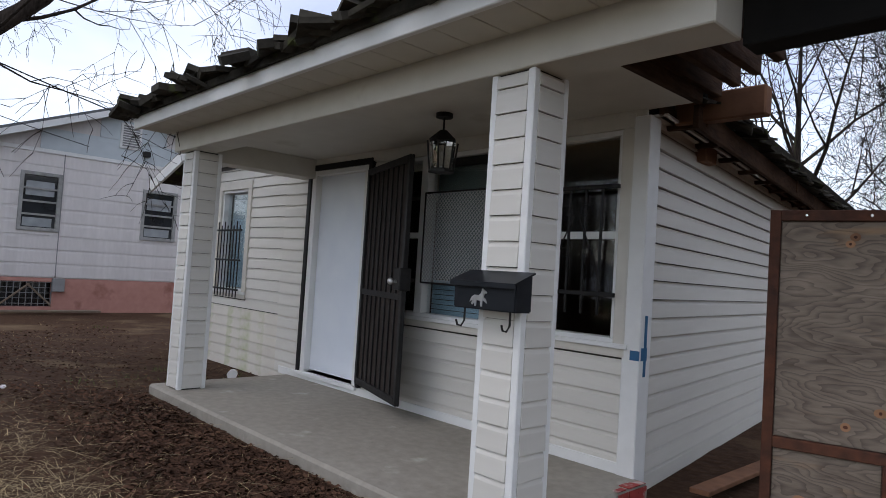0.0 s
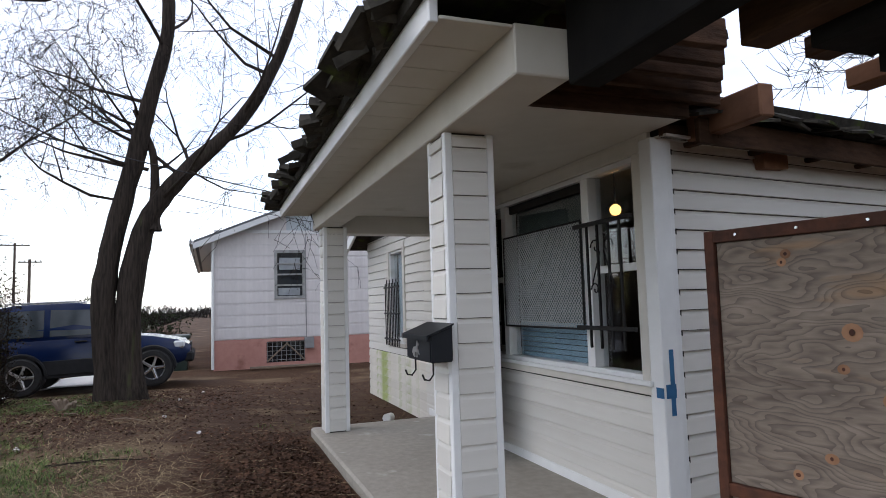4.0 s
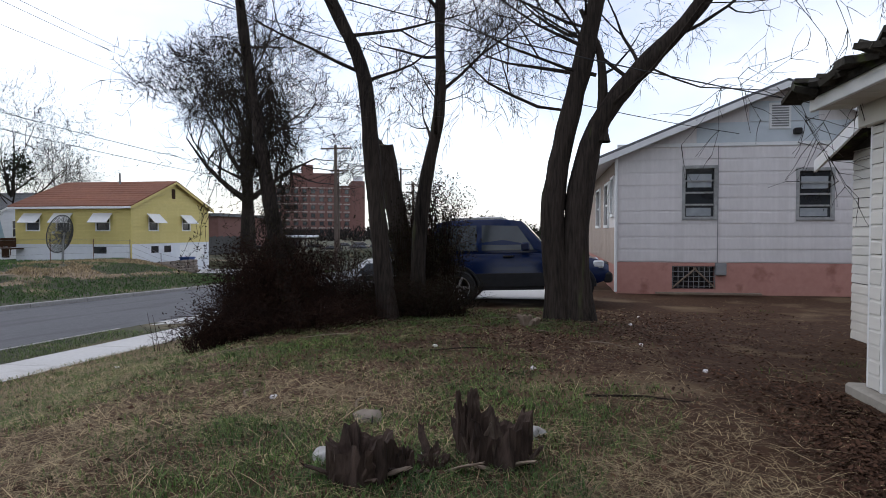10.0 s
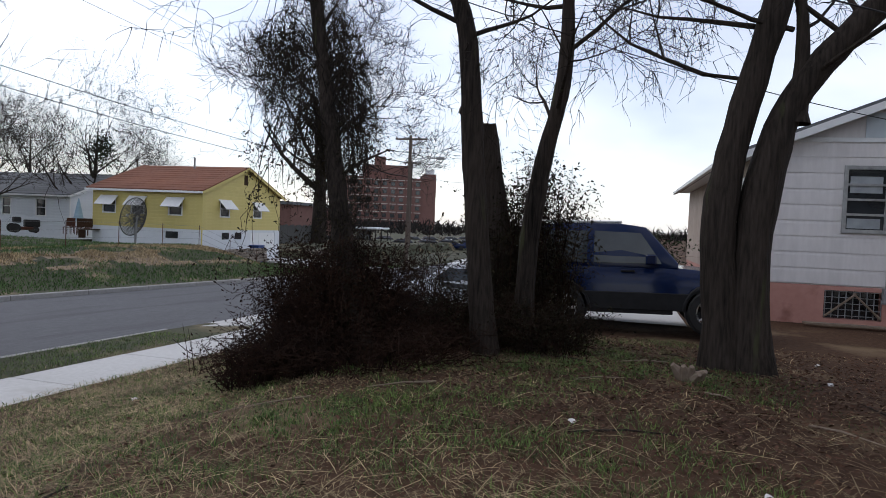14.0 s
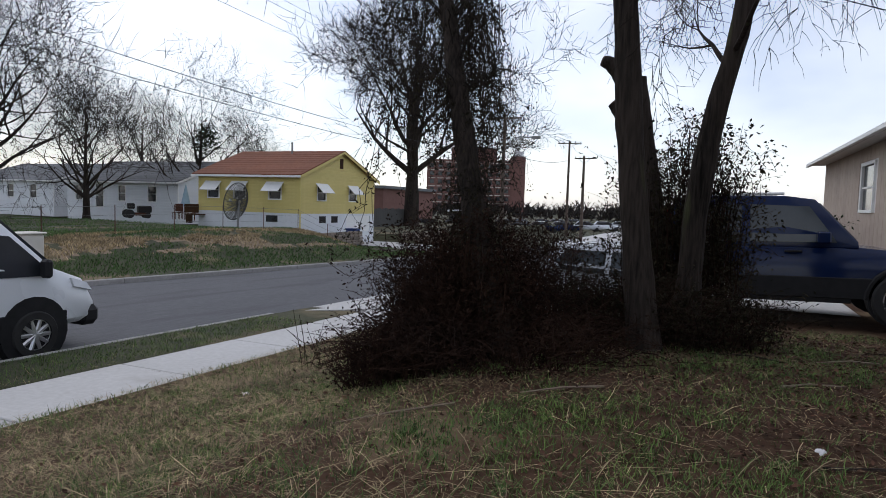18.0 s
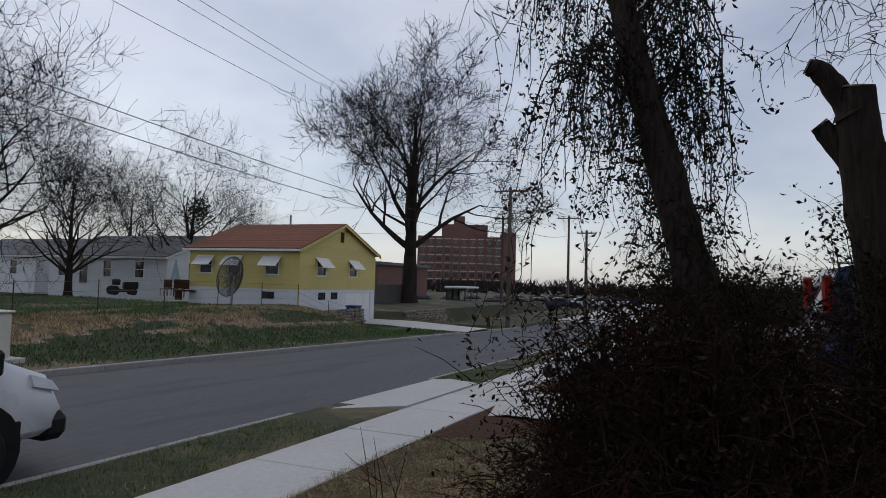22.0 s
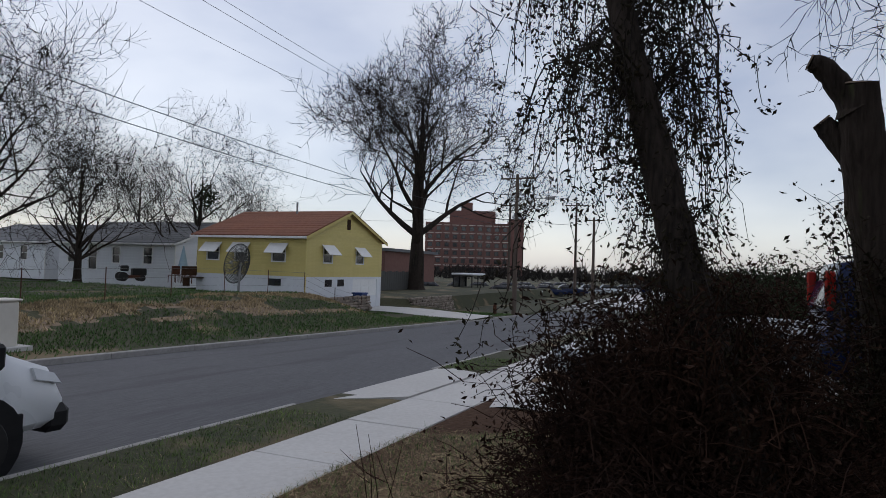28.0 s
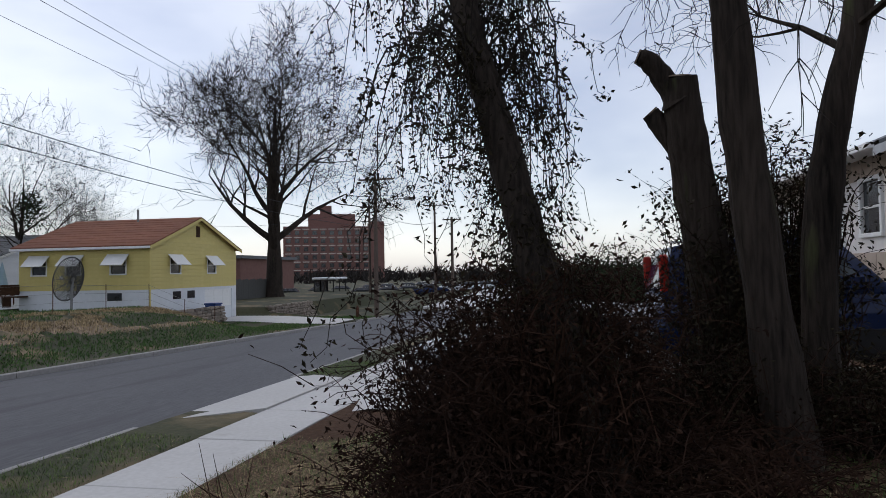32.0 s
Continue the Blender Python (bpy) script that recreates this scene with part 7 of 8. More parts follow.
# ---- poles and wires ----
def utility_pole(x, y, z, h, arm=2.2, lamp=False, turn=0.0, label="tall brown wooden utility pole with a crossarm"):
    p = thing("utility_pole", (x, y, z), label, "pole", "utility poles")
    part("pole", rod(bmesh.new(), (x, y, z - 0.3), (x, y, z + h), 0.17, 0.11, 10), POLE_WOOD, p)
    c = Matrix.Translation((x, y, z + h - 0.25)) @ Matrix.Rotation(radians(turn), 4, "Z")
    part("crossarm", block(bmesh.new(), (-0.17, -arm / 2, -0.06), (-0.09, arm / 2, 0.06), 0.01, c), POLE_WOOD, p)
    for k in (-1, -0.5, 0.5, 1):
        part("insulator", rod(bmesh.new(), c @ Vector((-0.13, k * arm * 0.46, 0.06)), c @ Vector((-0.13, k * arm * 0.46, 0.22)), 0.04, 0.025, 8), DARK_GLASS, p)
    bm = bmesh.new()
    for k in (-1, 1):
        rod(bm, c @ Vector((-0.14, k * arm * 0.3, -0.05)), c @ Vector((-0.1, 0, -0.55)), 0.02, sides=5)
    part("arm_brace", bm, FENCE, p)
    if lamp:
        pts = [Vector((x, y, z + h * 0.74)), Vector((x - 0.2, y + 0.6, z + h * 0.80)), Vector((x - 0.4, y + 1.3, z + h * 0.835)), Vector((x - 0.5, y + 1.9, z + h * 0.835))]
        lampm = raw("lamp_arm", *tubes([[(q, 0.035) for q in pts]], 6), FENCE, p)
        part("lamp_head", block(bmesh.new(), (x - 0.68, y + 1.85, z + h * 0.825), (x - 0.32, y + 2.45, z + h * 0.845), 0.03), FENCE, lampm)
    return p


utility_pole(-44.4, -19.55, street_z(-44.4) - 0.05, 9.5, 2.4, True)
utility_pole(-72.0, -20.9, -1.9, 10.6, 2.6)
utility_pole(-62.4, -17.4, -1.9, 8.2, 1.8)
utility_pole(2.0, -20.6, street_z(2), 9.6, 2.4, label="tall brown wooden utility pole beside the street")
utility_pole(-66.0, -26.5, -1.9, 10.0, 2.0)


def wire(a, b, sag, r=0.008):
    a, b = Vector(a), Vector(b)
    w = thing("overhead_wire", a, "thin black overhead wire sagging between poles", "wire", "overhead wires")
    raw("cable", *tubes([[(a + (b - a) * (k / 24) - Vector((0, 0, sag * 4 * (k / 24) * (1 - k / 24))), r) for k in range(25)]], 4), CABLE, w)


P1, P2 = (-44.4, -19.55, street_z(-44.4) - 0.05), (2.0, -20.6, street_z(2))
for k in (-1, 0.5, 1):
    wire((P1[0] - 0.1, P1[1] + k * 1.1, P1[2] + 9.45), (P2[0] - 0.1, P2[1] + k * 1.1, P2[2] + 9.55), 0.7)
for dz, sag in ((6.6, 0.9), (6.0, 0.8)):
    wire((P1[0] - 0.2, P1[1], P1[2] + dz), (P2[0] - 0.2, P2[1], P2[2] + dz), sag, 0.012)
wire((P2[0], P2[1], P2[2] + 8.9), (NX + 0.1, 0.2, 3.45), 1.1)
wire((P2[0], P2[1], P2[2] + 8.6), (-7.3, -0.2, 2.9), 0.9)
wire((P1[0], P1[1], P1[2] + 9.3), (-72, -20.9, 8.6), 0.5)
wire((P1[0], P1[1], P1[2] + 7.0), (-72, -20.9, 6.6), 0.5, 0.018)
wire((-36, -28, 4.0), (P1[0], P1[1], P1[2] + 7.5), 0.5)

# ---- across the street ----
dish = thing("satellite_dish", (-29.2, -29.8, -0.1), "large old mesh satellite dish standing on its edge in the yard", "dish")
DM = Matrix.Translation((-29.2, -29.7, 1.1)) @ Matrix.Rotation(radians(4), 4, "Z") @ Matrix.Rotation(radians(80), 4, "X") @ Matrix.Diagonal((0.82, 0.82, 0.82, 1))
def dish_point(f, a):
    return DM @ Vector((1.25 * f * math.cos(a), 1.25 * f * math.sin(a), 0.28 * f * f))


net = [[(dish_point(i / 16, a * math.pi / 18), 0.011) for a in range(37)] for i in range(1, 17)]
net += [[(dish_point(i / 8, a * math.pi / 30), 0.009) for i in range(1, 9)] for a in range(60)]
raw("reflector", *tubes(net, 4), DISH, dish, "dark wire mesh reflector")
raw("rim", *tubes([[(dish_point(1.0, a * math.pi / 18), 0.03) for a in range(37)]], 5), DISH, dish)
for k in range(12):
    a = k * math.pi / 6
    part("rib", rod(bmesh.new(), DM @ Vector((0, 0, -0.01)), DM @ Vector((1.25 * math.cos(a), 1.25 * math.sin(a), 0.27)), 0.018, sides=4), FENCE, dish)
for a in (0.3, 2.4, 4.5):
    part("feed_strut", rod(bmesh.new(), DM @ Vector((0.8 * math.cos(a), 0.8 * math.sin(a), 0.12)), DM @ Vector((0, 0, 0.75)), 0.014, sides=4), FENCE, dish)
part("feed_horn", rod(bmesh.new(), DM @ Vector((0, 0, 0.68)), DM @ Vector((0, 0, 0.82)), 0.06), WHITE_TRIM, dish)
part("mast", rod(bmesh.new(), (-29.2, -29.8, -0.4), (-29.2, -29.75, 1.1), 0.06), FENCE, dish)

fence = thing("wire_fence", (-22, -24.5, -0.1), "thin rusty wire fence on slim posts along the far lawn", "fence")
fx = -9.0
fp = []
while fx > -35:
    z = ground_z(fx, -24.4)
    part("fence_post", rod(bmesh.new(), (fx, -24.4, z - 0.1), (fx, -24.4, z + 1.0), 0.016, sides=6), RUST, fence)
    fp.append((fx, z))
    fx -= 2.6
for h in (0.35, 0.65, 0.95):
    raw("fence_wire", *tubes([[(Vector((x, -24.4, z + h)), 0.006) for x, z in fp]], 3), FENCE, fence)

fbox = thing("utility_box", (-11.3, -20.9, -0.7), "pale square utility pedestal on the far lawn", "utility box")
zb = ground_z(-11.3, -20.9)
part("cabinet", box((-11.62, -21.1, zb - 0.05), (-11.02, -20.6, zb + 0.95), 0.04), CREAM_TRIM, fbox)
part("cap", box((-11.66, -21.14, zb + 0.95), (-10.98, -20.56, zb + 1.0), 0.02), CREAM_TRIM, fbox)
part("pad", box((-11.8, -21.3, zb - 0.1), (-10.8, -20.4, zb + 0.03), 0.01), WALKWAY, fbox)


def dry_wall(name, x0, x1, y, z0, rows, label, seed):
    """A dry-stone retaining wall, stone by stone."""
    r = random.Random(seed)
    w = thing(name, ((x0 + x1) / 2, y, z0), label, "stone wall")
    shared = []
    for k in range(5):
        bm = bmesh.new()
        block(bm, (-0.22, -0.14, -0.08), (0.22, 0.14, 0.08), 0.03)
        for v in bm.verts:
            v.co += Vector((r.uniform(-1, 1), r.uniform(-1, 1), r.uniform(-1, 1))) * 0.025
        me = bpy.data.meshes.new("wall_stone")
        bm.to_mesh(me)
        bm.free()
        me.materials.append(STONE)
        shared.append(me)
    for j in range(rows):
        x = x0 + r.uniform(0, 0.2)
        while x < x1:
            ob = new("wall_stone", r.choice(shared))
            ob.parent = w
            s = r.uniform(0.75, 1.2)
            ob.matrix_basis = PLACE[w].inverted() @ (pose(x, y - j * 0.05 + r.uniform(-0.03, 0.03), z0 + j * 0.155, 0, r.uniform(-4, 4), r.uniform(-8, 8)) @ Matrix.Diagonal((s, 1, r.uniform(0.85, 1.1), 1)))
            x += 0.46 * s
    return w


dry_wall("retaining_wall", -34.9, -28.8, -25.3, -1.15, 5, "dry-stone retaining wall by the garage drive", 4)
dry_wall("retaining_wall", -47.0, -40.2, -24.95, -1.75, 7, "long dry-stone retaining wall beyond the driveway", 6)
for k, (x, y) in enumerate(((-35.05, -26.0),)):
    b = thing("wheelie_bin", (x, y, -1.3), "blue plastic wheeled rubbish bin by the garage", "bin")
    z = ground_z(x, y) + 0.02
    part("tub", prism(bmesh.new(), [(x - 0.28, z), (x + 0.28, z), (x + 0.34, z + 0.95), (x - 0.34, z + 0.95)], "y", y - 0.3, y + 0.3, 0.02), BIN_BLUE, b)
    part("lid", box((x - 0.37, y - 0.36, z + 0.95), (x + 0.37, y + 0.34, z + 1.03), 0.02), BIN_BLUE, b)
    for yy in (-0.2, 0.2):
        part("wheel", rod(bmesh.new(), (x + 0.3, y + yy - 0.03, z + 0.1), (x + 0.3, y + yy + 0.03, z + 0.1), 0.1, sides=12), RUBBER, b)
gbin = thing("storage_box", (-14.6, -3.4, -0.12), "dark green plastic storage box by the neighbouring house", "storage box")
part("body", box((-15.0, -3.95, -0.2), (-14.1, -3.0, 0.62), 0.03), BIN_GREEN, gbin)
part("lid", box((-15.05, -4.0, 0.62), (-14.05, -2.95, 0.72), 0.03), BIN_GREEN, gbin, "grey-green lid")
hyd = thing("fire_hydrant", (-43.2, -20.5, -1.8), "small dark fire hydrant beside the street", "hydrant")
hz = ground_z(-43.2, -20.5)
part("barrel", rod(bmesh.new(), (-43.2, -20.5, hz), (-43.2, -20.5, hz + 0.6), 0.13, 0.11, 10), RUST, hyd)
part("bonnet", rod(bmesh.new(), (-43.2, -20.5, hz + 0.6), (-43.2, -20.5, hz + 0.78), 0.12, 0.03, 10), RUST, hyd)
part("outlet", rod(bmesh.new(), (-43.4, -20.5, hz + 0.45), (-43.0, -20.5, hz + 0.45), 0.06, sides=8), RUST, hyd)

# patio furniture and clutter in the yard between the houses
umb = thing("patio_umbrella", (-33.2, -37.5, -0.2), "folded pale blue patio umbrella", "umbrella")
part("pole", rod(bmesh.new(), (-33.2, -37.5, -0.2), (-33.2, -37.5, 2.0), 0.03), FENCE, umb)
part("canopy", rod(bmesh.new(), (-33.2, -37.5, 0.7), (-33.2, -37.5, 2.1), 0.32, 0.03, 10), CURTAIN, umb, "folded canopy")


def yard_chair(x, y, a):
    c = thing("garden_chair", (x, y, -0.15), "dark metal garden chair on the lawn", "chair", "garden chairs", turn=a)
    m = pose(x, y, -0.15, 0, 0, a)
    part("seat", block(bmesh.new(), (-0.26, -0.26, 0.42), (0.26, 0.26, 0.46), 0.01, m), RUST, c)
    part("backrest", block(bmesh.new(), (-0.26, 0.22, 0.5), (0.26, 0.26, 1.0), 0.01, m), RUST, c)
    for sx in (-0.23, 0.23):
        for sy in (-0.23, 0.23):
            part("leg", rod(bmesh.new(), m @ Vector((sx, sy, 0)), m @ Vector((sx, sy, 0.44)), 0.02, sides=6), RUST, c)


for x, y, a in ((-32.2, -36.2, 20), (-33.9, -38.4, 200), (-31.6, -35.0, 300), (-32.6, -37.6, 110)):
    yard_chair(x, y, a)
bench = thing("wooden_bench", (-30.6, -34.0, -0.15), "old red-brown wooden bench stacked with clutter", "bench")
part("seat", box((-31.4, -34.3, 0.25), (-29.9, -33.8, 0.32), 0.01), ROT_WOOD, bench)
part("backrest", box((-31.4, -34.36, 0.4), (-29.9, -34.31, 0.9), 0.01), ROT_WOOD, bench)
for x in (-31.3, -30.05):
    part("leg", box((x, -34.3, -0.2), (x + 0.08, -33.85, 0.25), 0.01), ROT_WOOD, bench)
mower = thing("riding_mower", (-31.5, -40.0, -0.15), "small dark riding mower parked on the lawn", "mower")
mm = pose(-31.5, -40.0, -0.15, 0, 0, 60)
part("hood", block(bmesh.new(), (-0.3, 0.1, 0.35), (0.3, 0.9, 0.8), 0.06, mm), IRON, mower)
part("seat", block(bmesh.new(), (-0.25, -0.5, 0.6), (0.25, -0.1, 0.95), 0.05, mm), RUBBER, mower)
part("deck", block(bmesh.new(), (-0.5, -0.6, 0.18), (0.5, 0.5, 0.36), 0.03, mm), RUST, mower)
for x, y, r in ((-0.42, -0.45, 0.28), (0.42, -0.45, 0.28), (-0.4, 0.6, 0.2), (0.4, 0.6, 0.2)):
    part("wheel", rod(bmesh.new(), mm @ Vector((x - 0.09, y, r)), mm @ Vector((x + 0.09, y, r)), r, sides=14), RUBBER, mower)

# parked cars, shelter and scrub in the far lot
lot = thing("parking_lot", (-85, -35, -1.9), "pale distant car park beyond the junction", "parking lot", kind="structure")
part("surface", box((-130, -50, -2.2), (-58, -10, -1.88)), WALKWAY, lot)
fr = random.Random(17)
for k in range(16):
    x, y = -70 - (k % 8) * 5.5 - fr.uniform(0, 1), -38 + (k // 8) * 9 + fr.uniform(-0.5, 0.5) + (k % 8) * 1.6
    c = thing("parked_car", (x, y, -1.88), "distant parked car in the far lot", "car", "cars in the far lot")
    pm = (CAR_WHITE, CAR_SILVER, CAR_BLUE)[fr.randrange(3)]
    m = pose(x, y, -1.88, 0, 0, fr.choice((20, 200)))
    part("body", loft([(-2.2, 0.7, 0.4, 0.8, 0.66), (-1.9, 0.85, 0.32, 0.95, 0.8), (1.2, 0.85, 0.32, 0.95, 0.8), (2.2, 0.7, 0.4, 0.75, 0.66)], m), pm, c)
    part("cabin", loft([(-1.6, 0.75, 0.9, 1.0, 0.7), (-1.1, 0.75, 0.9, 1.45, 0.6), (0.3, 0.75, 0.9, 1.45, 0.6), (1.0, 0.75, 0.9, 1.0, 0.7)], m), DARK_GLASS, c)
    for sx in (-0.75, 0.75):
        for sy in (-1.35, 1.35):
            part("wheel", rod(bmesh.new(), m @ Vector((sx - 0.1, sy, 0.32)), m @ Vector((sx + 0.1, sy, 0.32)), 0.32, sides=12), RUBBER, c)
shel = thing("bus_shelter", (-72, -33, -1.9), "small glass bus shelter with a white roof", "bus shelter")
part("roof", box((-74.5, -34.4, 0.5), (-70, -31.8, 0.75), 0.08), WHITE_WALL, shel)
for x in (-74.3, -72.2, -70.2):
    for y in (-34.2, -32.0):
        part("post", box((x, y, -1.9), (x + 0.1, y + 0.1, 0.5)), IRON, shel)
part("glass_wall", box((-74.3, -34.25, -1.6), (-70.2, -34.2, 0.3)), DARK_GLASS, shel)
yf = thing("board_fence", (-48, -30, -1.2), "grey board fence behind the retaining wall", "fence")
for k in range(40):
    part("fence_board", box((-41.0 - k * 0.42, -33.5, -1.2), (-41.4 - k * 0.42, -33.46, 0.75 + 0.05 * (k % 3))), DISH, yf)
hedge = thing("distant_treeline", (-150, 0, -3), "low grey band of distant bare woods", "woods", kind="stuff")
hl = []
for k in range(1500):
    a = fr.uniform(radians(60), radians(128))
    d = fr.uniform(130, 260)
    h = fr.uniform(3, 6.5) * d / 200
    b = Vector((-math.sin(a) * d, math.cos(a) * d, -3))
    c = b + Vector((fr.uniform(-0.5, 0.5), fr.uniform(-0.5, 0.5), h * 0.4))
    hl.append([(b, 0.3), (c, 0.22), (c + Vector((0, 0, h * 0.3)), 0.1)])
    for q in range(5):
        e = c + Vector((fr.uniform(-0.4, 0.4) * h, fr.uniform(-0.4, 0.4) * h, h * fr.uniform(0.3, 0.62)))
        hl.append([(c, 0.16), ((c + e) / 2 + Vector((0, 0, 0.1 * h)), 0.14), (e, 0.07)])
raw("bramble", *tubes(hl, 3), FAR_TWIG, hedge)
for x, y, rad, hi, n1, n2 in ((-17.5, -4.8, 1.6, 1.5, 260, 3800), (-20.5, -6.0, 1.6, 1.8, 260, 3800), (-24, -6.5, 1.8, 1.6, 260, 3800)):
    thicket("hedge", x, y, rad, hi, n1, n2, "dark evergreen hedge beyond the parked car", EVERGREEN, rng, 0.05)


# ---- grass, straw, leaves and litter ----
gr = random.Random(99)


def green_share(x, y):
    """How grassy a spot of the yard is, 0 to 1."""
    v = 0.5 + 0.8 * noise.noise((x * 0.55, y * 0.55, 4)) + 0.8 * noise.noise((x * 2.1, y * 2.1, 9))
    v -= 0.9 * smooth(-4.3, -2.6, y) + 0.5 * smooth(-0.5, 1.2, x) + 0.12
    v += 0.55 * math.exp(-((x + 1.3) / 1.2) ** 2 - ((y + 4.5) / 1.1) ** 2)
    return min(max(v, 0), 1)


def scatter(name, label, count, spot, blade, material):
    verts, faces = [], []
    made = 0
    tries = 0
    while made < count and tries < count * 6:
        tries += 1
        p = spot()
        if p is None:
            continue
        blade(p, verts, faces)
        made += 1
    ob = raw(name, verts, faces, material)
    return tagged(ob, label, "ground cover", "", "stuff")


def free_spot(x, y):
    """Ground that is open: not under slab, pavement or drive."""
    if -4.15 < x < 0.15 and y > -1.5 or (HOUSE_L < x < 0.4 and y > -0.05):
        return False
    if WALK_OUT - 0.02 < y < WALK_IN - gr.random() * 0.12 or y < KERB_IN + 0.02:
        return False
    if y < WALK_OUT and -15.4 < x < -11.0:
        return False
    if own_drive(x, y) > 0.02 + 0.25 * gr.random() ** 3 and gr.random() < 0.97:
        return False
    return not (-13.3 < x < -9.9 and y < -1.0)


def yard_spot(grassy):
    def pick():
        # nearer the walked line the cover is denser
        x = gr.triangular(-13, 7.5, -1.5)
        y = gr.triangular(-12.7, 1.5, -5.5)
        if not free_spot(x, y):
            return None
        g = green_share(x, y) if y > WALK_IN else 0.85
        if gr.random() < 0.75 * smooth(0.25, 0.6, math.exp(-((x - 1.4) / 1.0) ** 2 - ((y + 6.6) / 1.4) ** 2) + 0.25 * noise.noise((x * 1.3, y * 1.3, 6))):
            return None
        shade = math.exp(-((x + 5.9) / 4.0) ** 4 - ((y + 4.4) / 3.5) ** 4)
        keep = g * (1 - 0.15 * shade) if grassy else (1 - 0.75 * g) * (1 - 0.82 * shade) * (1 - 0.85 * smooth(-3.6, -2.3, y) * smooth(1.6, 0.6, x))
        if gr.random() > keep:
            return None
        return Vector((x, y, ground_z(x, y) - 0.004))
    return pick


TUFTS = []
while len(TUFTS) < 2600:
    spot_ = yard_spot(True)()
    if spot_:
        TUFTS.append((spot_, gr.uniform(0.03, 0.16)))


def tuft_spot():
    """Grass stands in tufts, with loose blades between them."""
    if gr.random() < 0.3:
        return yard_spot(True)()
    c, r = gr.choice(TUFTS)
    x, y = gr.gauss(c.x, r), gr.gauss(c.y, r)
    return Vector((x, y, ground_z(x, y) - 0.004)) if free_spot(x, y) else None


def grass_blade(p, v, f):
    h, w = gr.uniform(0.015, 0.065), gr.uniform(0.0016, 0.0034)
    a = gr.uniform(0, 6.28)
    d = Vector((math.cos(a), math.sin(a), 0))
    s = Vector((-d.y, d.x, 0)) * w
    lean = d * h * gr.uniform(0.3, 1.8)
    b = len(v)
    v += [p - s, p + s, p + lean * 0.4 + Vector((0, 0, h * 0.6)) + s * 0.7, p + lean * 0.4 + Vector((0, 0, h * 0.6)) - s * 0.7, p + lean + Vector((0, 0, h))]
    f += [(b, b + 1, b + 2, b + 3), (b + 3, b + 2, b + 4)]


def straw_blade(p, v, f):
    a, l, w = gr.uniform(0, 6.28), gr.uniform(0.03, 0.13), gr.uniform(0.0006, 0.0018)
    d = Vector((math.cos(a), math.sin(a), gr.uniform(-0.05, 0.35)))
    s = Vector((-d.y, d.x, 0)) * w
    q = p + Vector((0, 0, gr.uniform(0.004, 0.02)))
    b = len(v)
    v += [q - s, q + s, q + d * l * 0.5 + s + Vector((0, 0, 0.006)), q + d * l * 0.5 - s + Vector((0, 0, 0.006)), q + d * l]
    f += [(b, b + 1, b + 2, b + 3), (b + 3, b + 2, b + 4)]


def dead_leaf(p, v, f):
    a, l = gr.uniform(0, 6.28), gr.uniform(0.009, 0.026)
    d, s = Vector((math.cos(a), math.sin(a), gr.uniform(-0.2, 0.5))) * l, Vector((-math.sin(a), math.cos(a), gr.uniform(-0.4, 0.4))) * l * 0.55
    q = p + Vector((0, 0, gr.uniform(0.008, 0.03)))
    b = len(v)
    v += [q - d, q + s, q + d, q - s + Vector((0, 0, l * 0.3))]
    f += [(b, b + 1, b + 2), (b, b + 2, b + 3)]


def leaf_spot():
    k = gr.random()
    if k < 0.36:
        x, y = gr.triangular(-4.4, 1.2, -1.5), gr.triangular(-2.7, -1.47, -1.6)
    elif k < 0.75:
        x, y = gr.gauss(-6.6, 1.9), gr.gauss(-4.2, 1.7)
    else:
        x, y = gr.uniform(-11, 4), gr.uniform(-9.5, 0)
    if not free_spot(x, y):
        return None
    return Vector((x, y, ground_z(x, y)))


def verge_spot():
    x, y = gr.uniform(-18, 6), gr.uniform(KERB_IN + 0.02, WALK_OUT)
    return Vector((x, y, street_z(x) - 0.01)) if free_spot(x, y) and gr.random() < 0.4 + 0.6 * noise.noise((x, y, 3)) + 0.3 else None


def far_spot():
    x, y = gr.uniform(-45, -5), gr.triangular(-30, KERB_FAR - 0.05, KERB_FAR - 1) if gr.random() < 0.62 else gr.uniform(-46, -26)
    if (-40 < x < -35 and y > -28) or (x < YX and -34.4 < y < YY) or (x < -36.4 and y < -28) or (x < -40 and y < -24):
        return None
    return Vector((x, y, ground_z(x, y)))


def mound_spot():
    x, y = gr.uniform(-31, -9), gr.gauss(-23.6, 0.9)
    if y > KERB_FAR - 2.2 or noise.noise((x * 0.35, y * 0.9, 5)) + 0.4 * noise.noise((x * 1.5, y * 2, 2)) < 0.05:
        return None
    return Vector((x, y, ground_z(x, y)))


def far_spot_free():
    p = far_spot()
    if p is None or (-24.8 < p.y < -21.9 and noise.noise((p.x * 0.35, p.y * 0.9, 5)) > 0.0):
        return None
    return p


def far_blade(p, v, f):
    h, w = gr.uniform(0.04, 0.11), 0.016
    a = gr.uniform(0, 6.28)
    s = Vector((math.cos(a), math.sin(a), 0)) * w
    b = len(v)
    v += [p - s, p + s, p + Vector((gr.uniform(-0.06, 0.06), gr.uniform(-0.06, 0.06), h))]
    f.append((b, b + 1, b + 2))


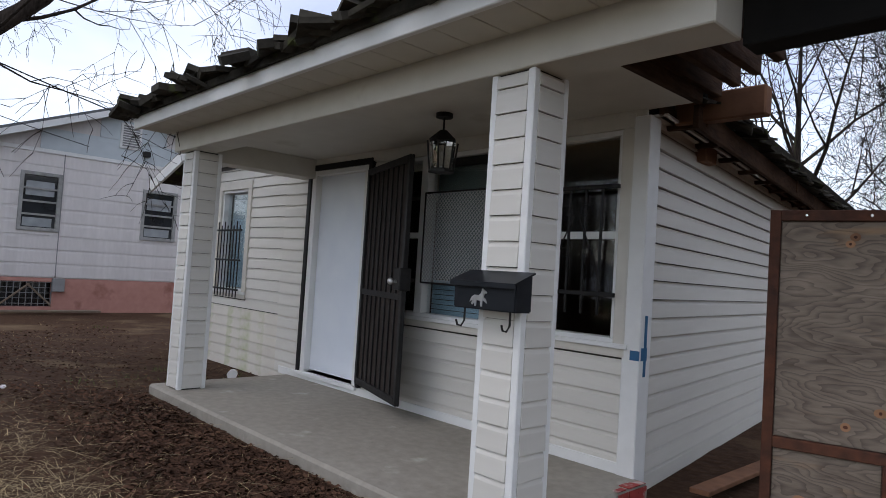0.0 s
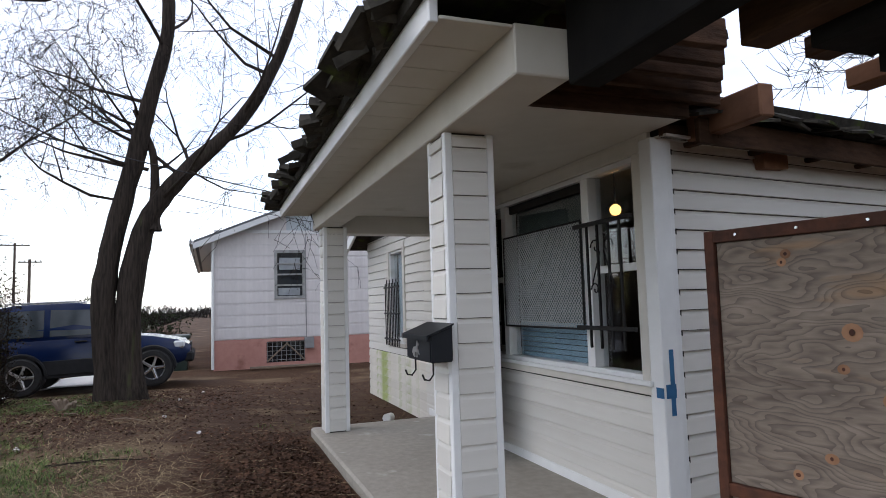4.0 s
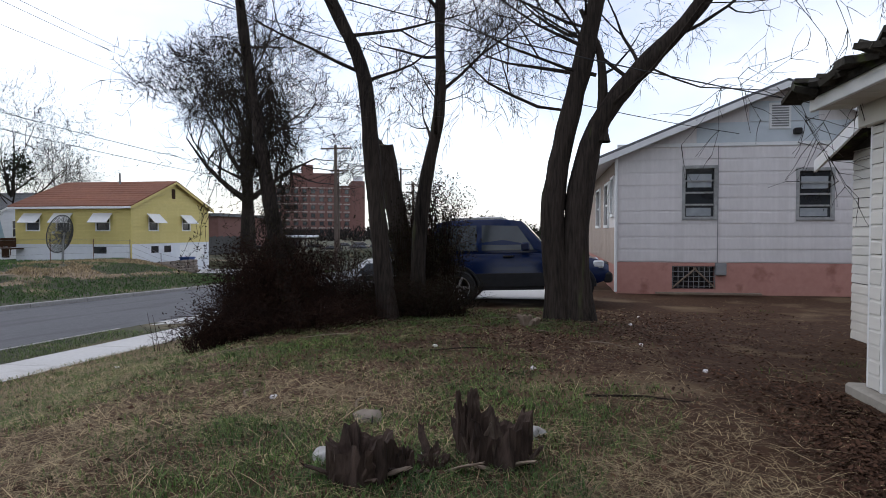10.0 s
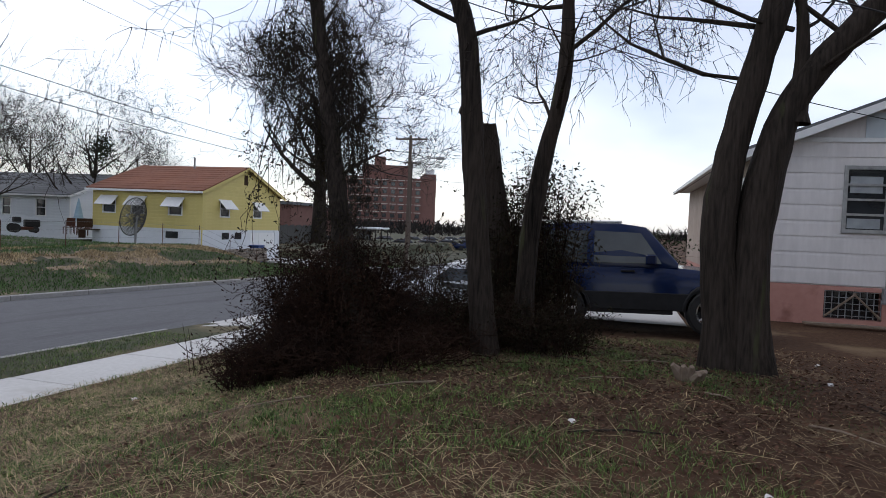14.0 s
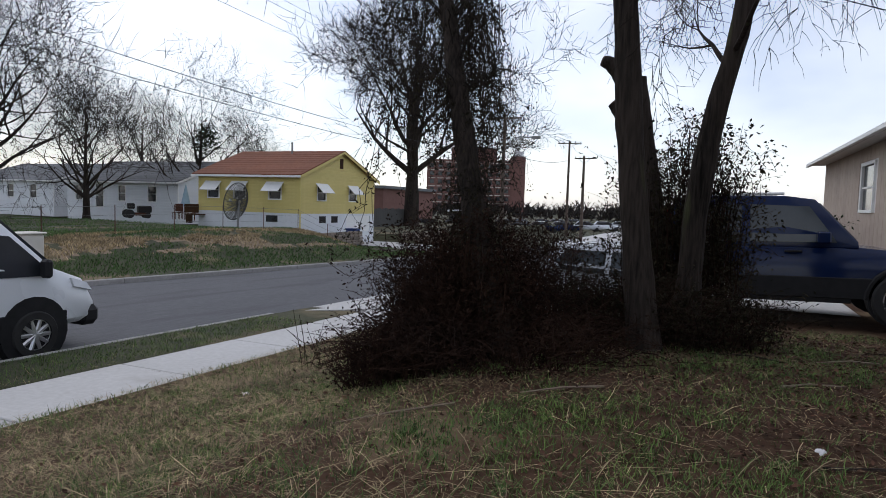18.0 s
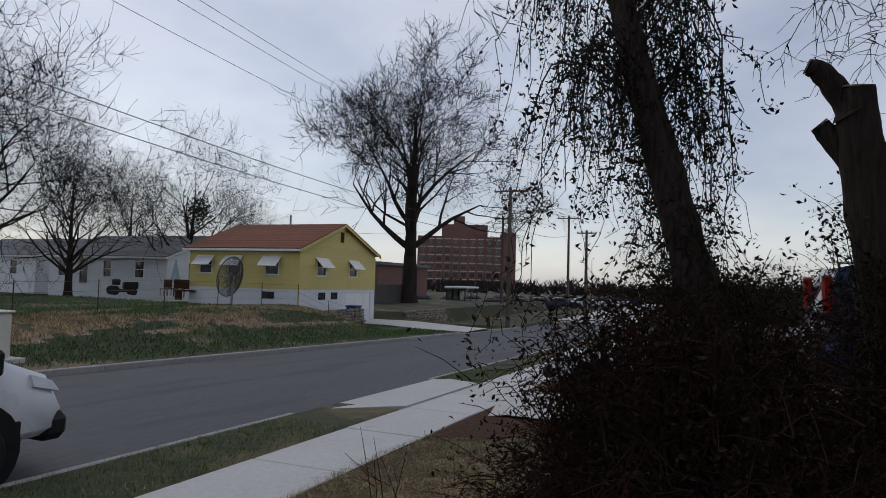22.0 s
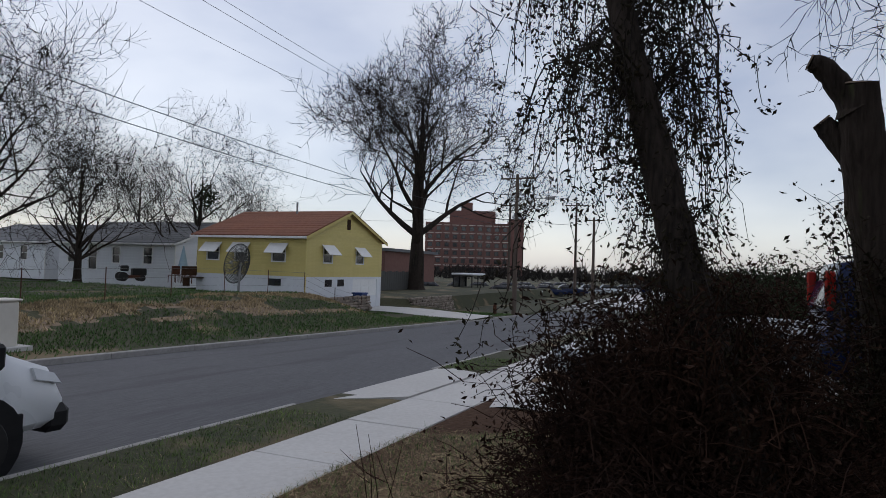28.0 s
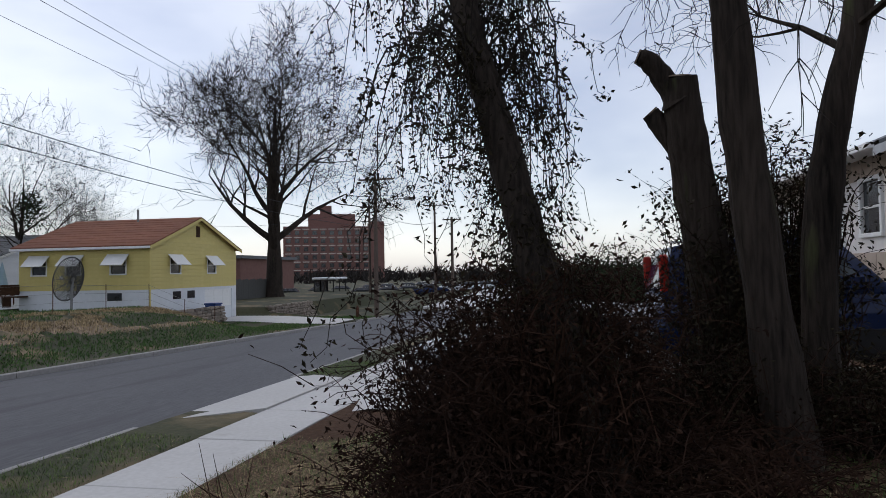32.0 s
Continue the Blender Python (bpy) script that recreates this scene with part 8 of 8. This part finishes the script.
scatter("yard_grass", "short patchy green grass over the yard", 90000, tuft_spot, grass_blade, BLADES)
scatter("dry_straw_cover", "matted dry straw and dead grass over bare soil", 105000, yard_spot(False), straw_blade, STRAW)
def long_stalk(p, v, f):
    a, l, w = gr.gauss(0.5, 1.1), gr.uniform(0.10, 0.5), gr.uniform(0.0011, 0.0025)
    d = Vector((math.cos(a), math.sin(a), 0))
    s = Vector((-d.y, d.x, 0)) * w
    q, z = p + Vector((0, 0, gr.uniform(0.015, 0.035))), Vector((0, 0, gr.uniform(0.0, 0.015)))
    bow = Vector((-d.y, d.x, 0)) * gr.uniform(-0.012, 0.012)
    b = len(v)
    for t in (0, 0.35, 0.7):
        c = q + d * l * t + bow * math.sin(t * 3) + z * math.sin(t * 3)
        v += [c - s, c + s]
    v.append(q + d * l)
    f += [(b, b + 1, b + 3, b + 2), (b + 2, b + 3, b + 5, b + 4), (b + 4, b + 5, b + 6)]


def path_spot():
    x, y = gr.gauss(1.3, 1.5), gr.gauss(-4.3, 0.9)
    return Vector((x, y, ground_z(x, y) - 0.002)) if free_spot(x, y) and gr.random() > 0.6 * green_share(x, y) else None


scatter("trodden_straw", "pale trodden straw in front of the porch", 45000, path_spot, straw_blade, STRAW)
def bank_spot():
    x, y = gr.uniform(-9.5, 0.5), gr.uniform(WALK_IN + 0.02, -8.0)
    return Vector((x, y, ground_z(x, y) - 0.003)) if free_spot(x, y) else None


scatter("bank_straw", "dry straw on the bank above the sidewalk", 26000, bank_spot, straw_blade, STRAW)
scatter("bank_grass", "rough tufts of grass on the bank above the sidewalk", 14000, bank_spot, grass_blade, BLADES)
scatter("long_stalks", "long pale dry stalks lying over the grass", 6500, yard_spot(False), long_stalk, STRAW)
scatter("leaf_litter", "dead brown leaves lying by the porch and under trees", 42000, leaf_spot, dead_leaf, LITTER)
scatter("verge_grass", "rough grass on the verge by the kerb", 16000, verge_spot, grass_blade, BLADES)
scatter("far_mound_straw", "dry tan grass on the mound across the street", 16000, mound_spot, far_blade, STRAW)
scatter("far_lawn_grass", "green lawn grass across the street", 52000, far_spot_free, far_blade, FAR_GREEN)
# twigs and sticks
for k in range(26):
    x, y = gr.uniform(-8, 2.5), gr.uniform(-8, -2)
    if not free_spot(x, y):
        continue
    a, l = gr.uniform(0, 6.28), gr.uniform(0.2, 0.8)
    p = Vector((x, y, ground_z(x, y) + 0.015))
    s = thing("fallen_stick", p, "thin dead stick lying on the ground", "stick", "sticks on the yard")
    q = p + Vector((math.cos(a) * l, math.sin(a) * l, 0))
    q.z = ground_z(q.x, q.y) + 0.02
    mid = (p + q) / 2 + Vector((gr.uniform(-0.04, 0.04), gr.uniform(-0.04, 0.04), 0.015))
    raw("stick", *tubes([[(p, 0.009), (mid, 0.007), (q, 0.004)]], 5), CUT_WOOD if k % 2 else BARK, s)
# scraps of paper
for k, (x, y) in enumerate(((0.4, -5.6), (-4.1, -2.6), (-3.6, -4.1), (-5.2, -3.0), (-8.4, -2.6), (-2.4, -5.9), (-4.5, -5.1), (-6.9, -2.9), (-5.4, -9.3))):
    z = ground_z(x, y)
    s = thing("paper_scrap", (x, y, z), "small crumpled white paper scrap on the ground", "litter", "litter on the yard")
    bm = bmesh.new()
    bmesh.ops.create_icosphere(bm, subdivisions=2, radius=0.026, matrix=Matrix.Translation((x, y, z + 0.012)) @ Matrix.Diagonal((1.4, 0.9, 0.5, 1)))
    for v in bm.verts:
        v.co += Vector((noise.noise(v.co * 40), noise.noise(v.co * 40 + Vector((3, 0, 0))), noise.noise(v.co * 40 + Vector((0, 4, 0))))) * 0.015
    part("paper", bm, SIGN_WHITE, s)
pipe = thing("drain_pipe_end", (-4.35, -0.35, -0.05), "short white plastic pipe end by the porch slab", "pipe")
part("pipe", rod(bmesh.new(), (-4.5, -0.45, -0.03), (-4.32, -0.55, -0.01), 0.05, sides=12), WHITE_TRIM, pipe)
# tall dry weed stalks by the pavement and thicket
for k in range(5):
    x, y = gr.uniform(-6.9, -6.55), gr.uniform(-9.65, -9.35)
    p = Vector((x, y, ground_z(x, y) - 0.02))
    s = thing("dry_weed", p, "tall thin dry weed stalk", "weed", "dry weeds by the pavement")
    h = gr.uniform(0.35, 0.65)
    top = p + Vector((gr.uniform(-0.2, 0.2), gr.uniform(-0.2, 0.2), h))
    raw("stalk", *tubes([[(p, 0.005), ((p + top) / 2 + Vector((0.02, 0.02, 0)), 0.004), (top, 0.002)], [((p + top) / 2, 0.003), (top + Vector((0.12, -0.05, -h * 0.25)), 0.0015)]], 4), BUSH_TWIG, s)
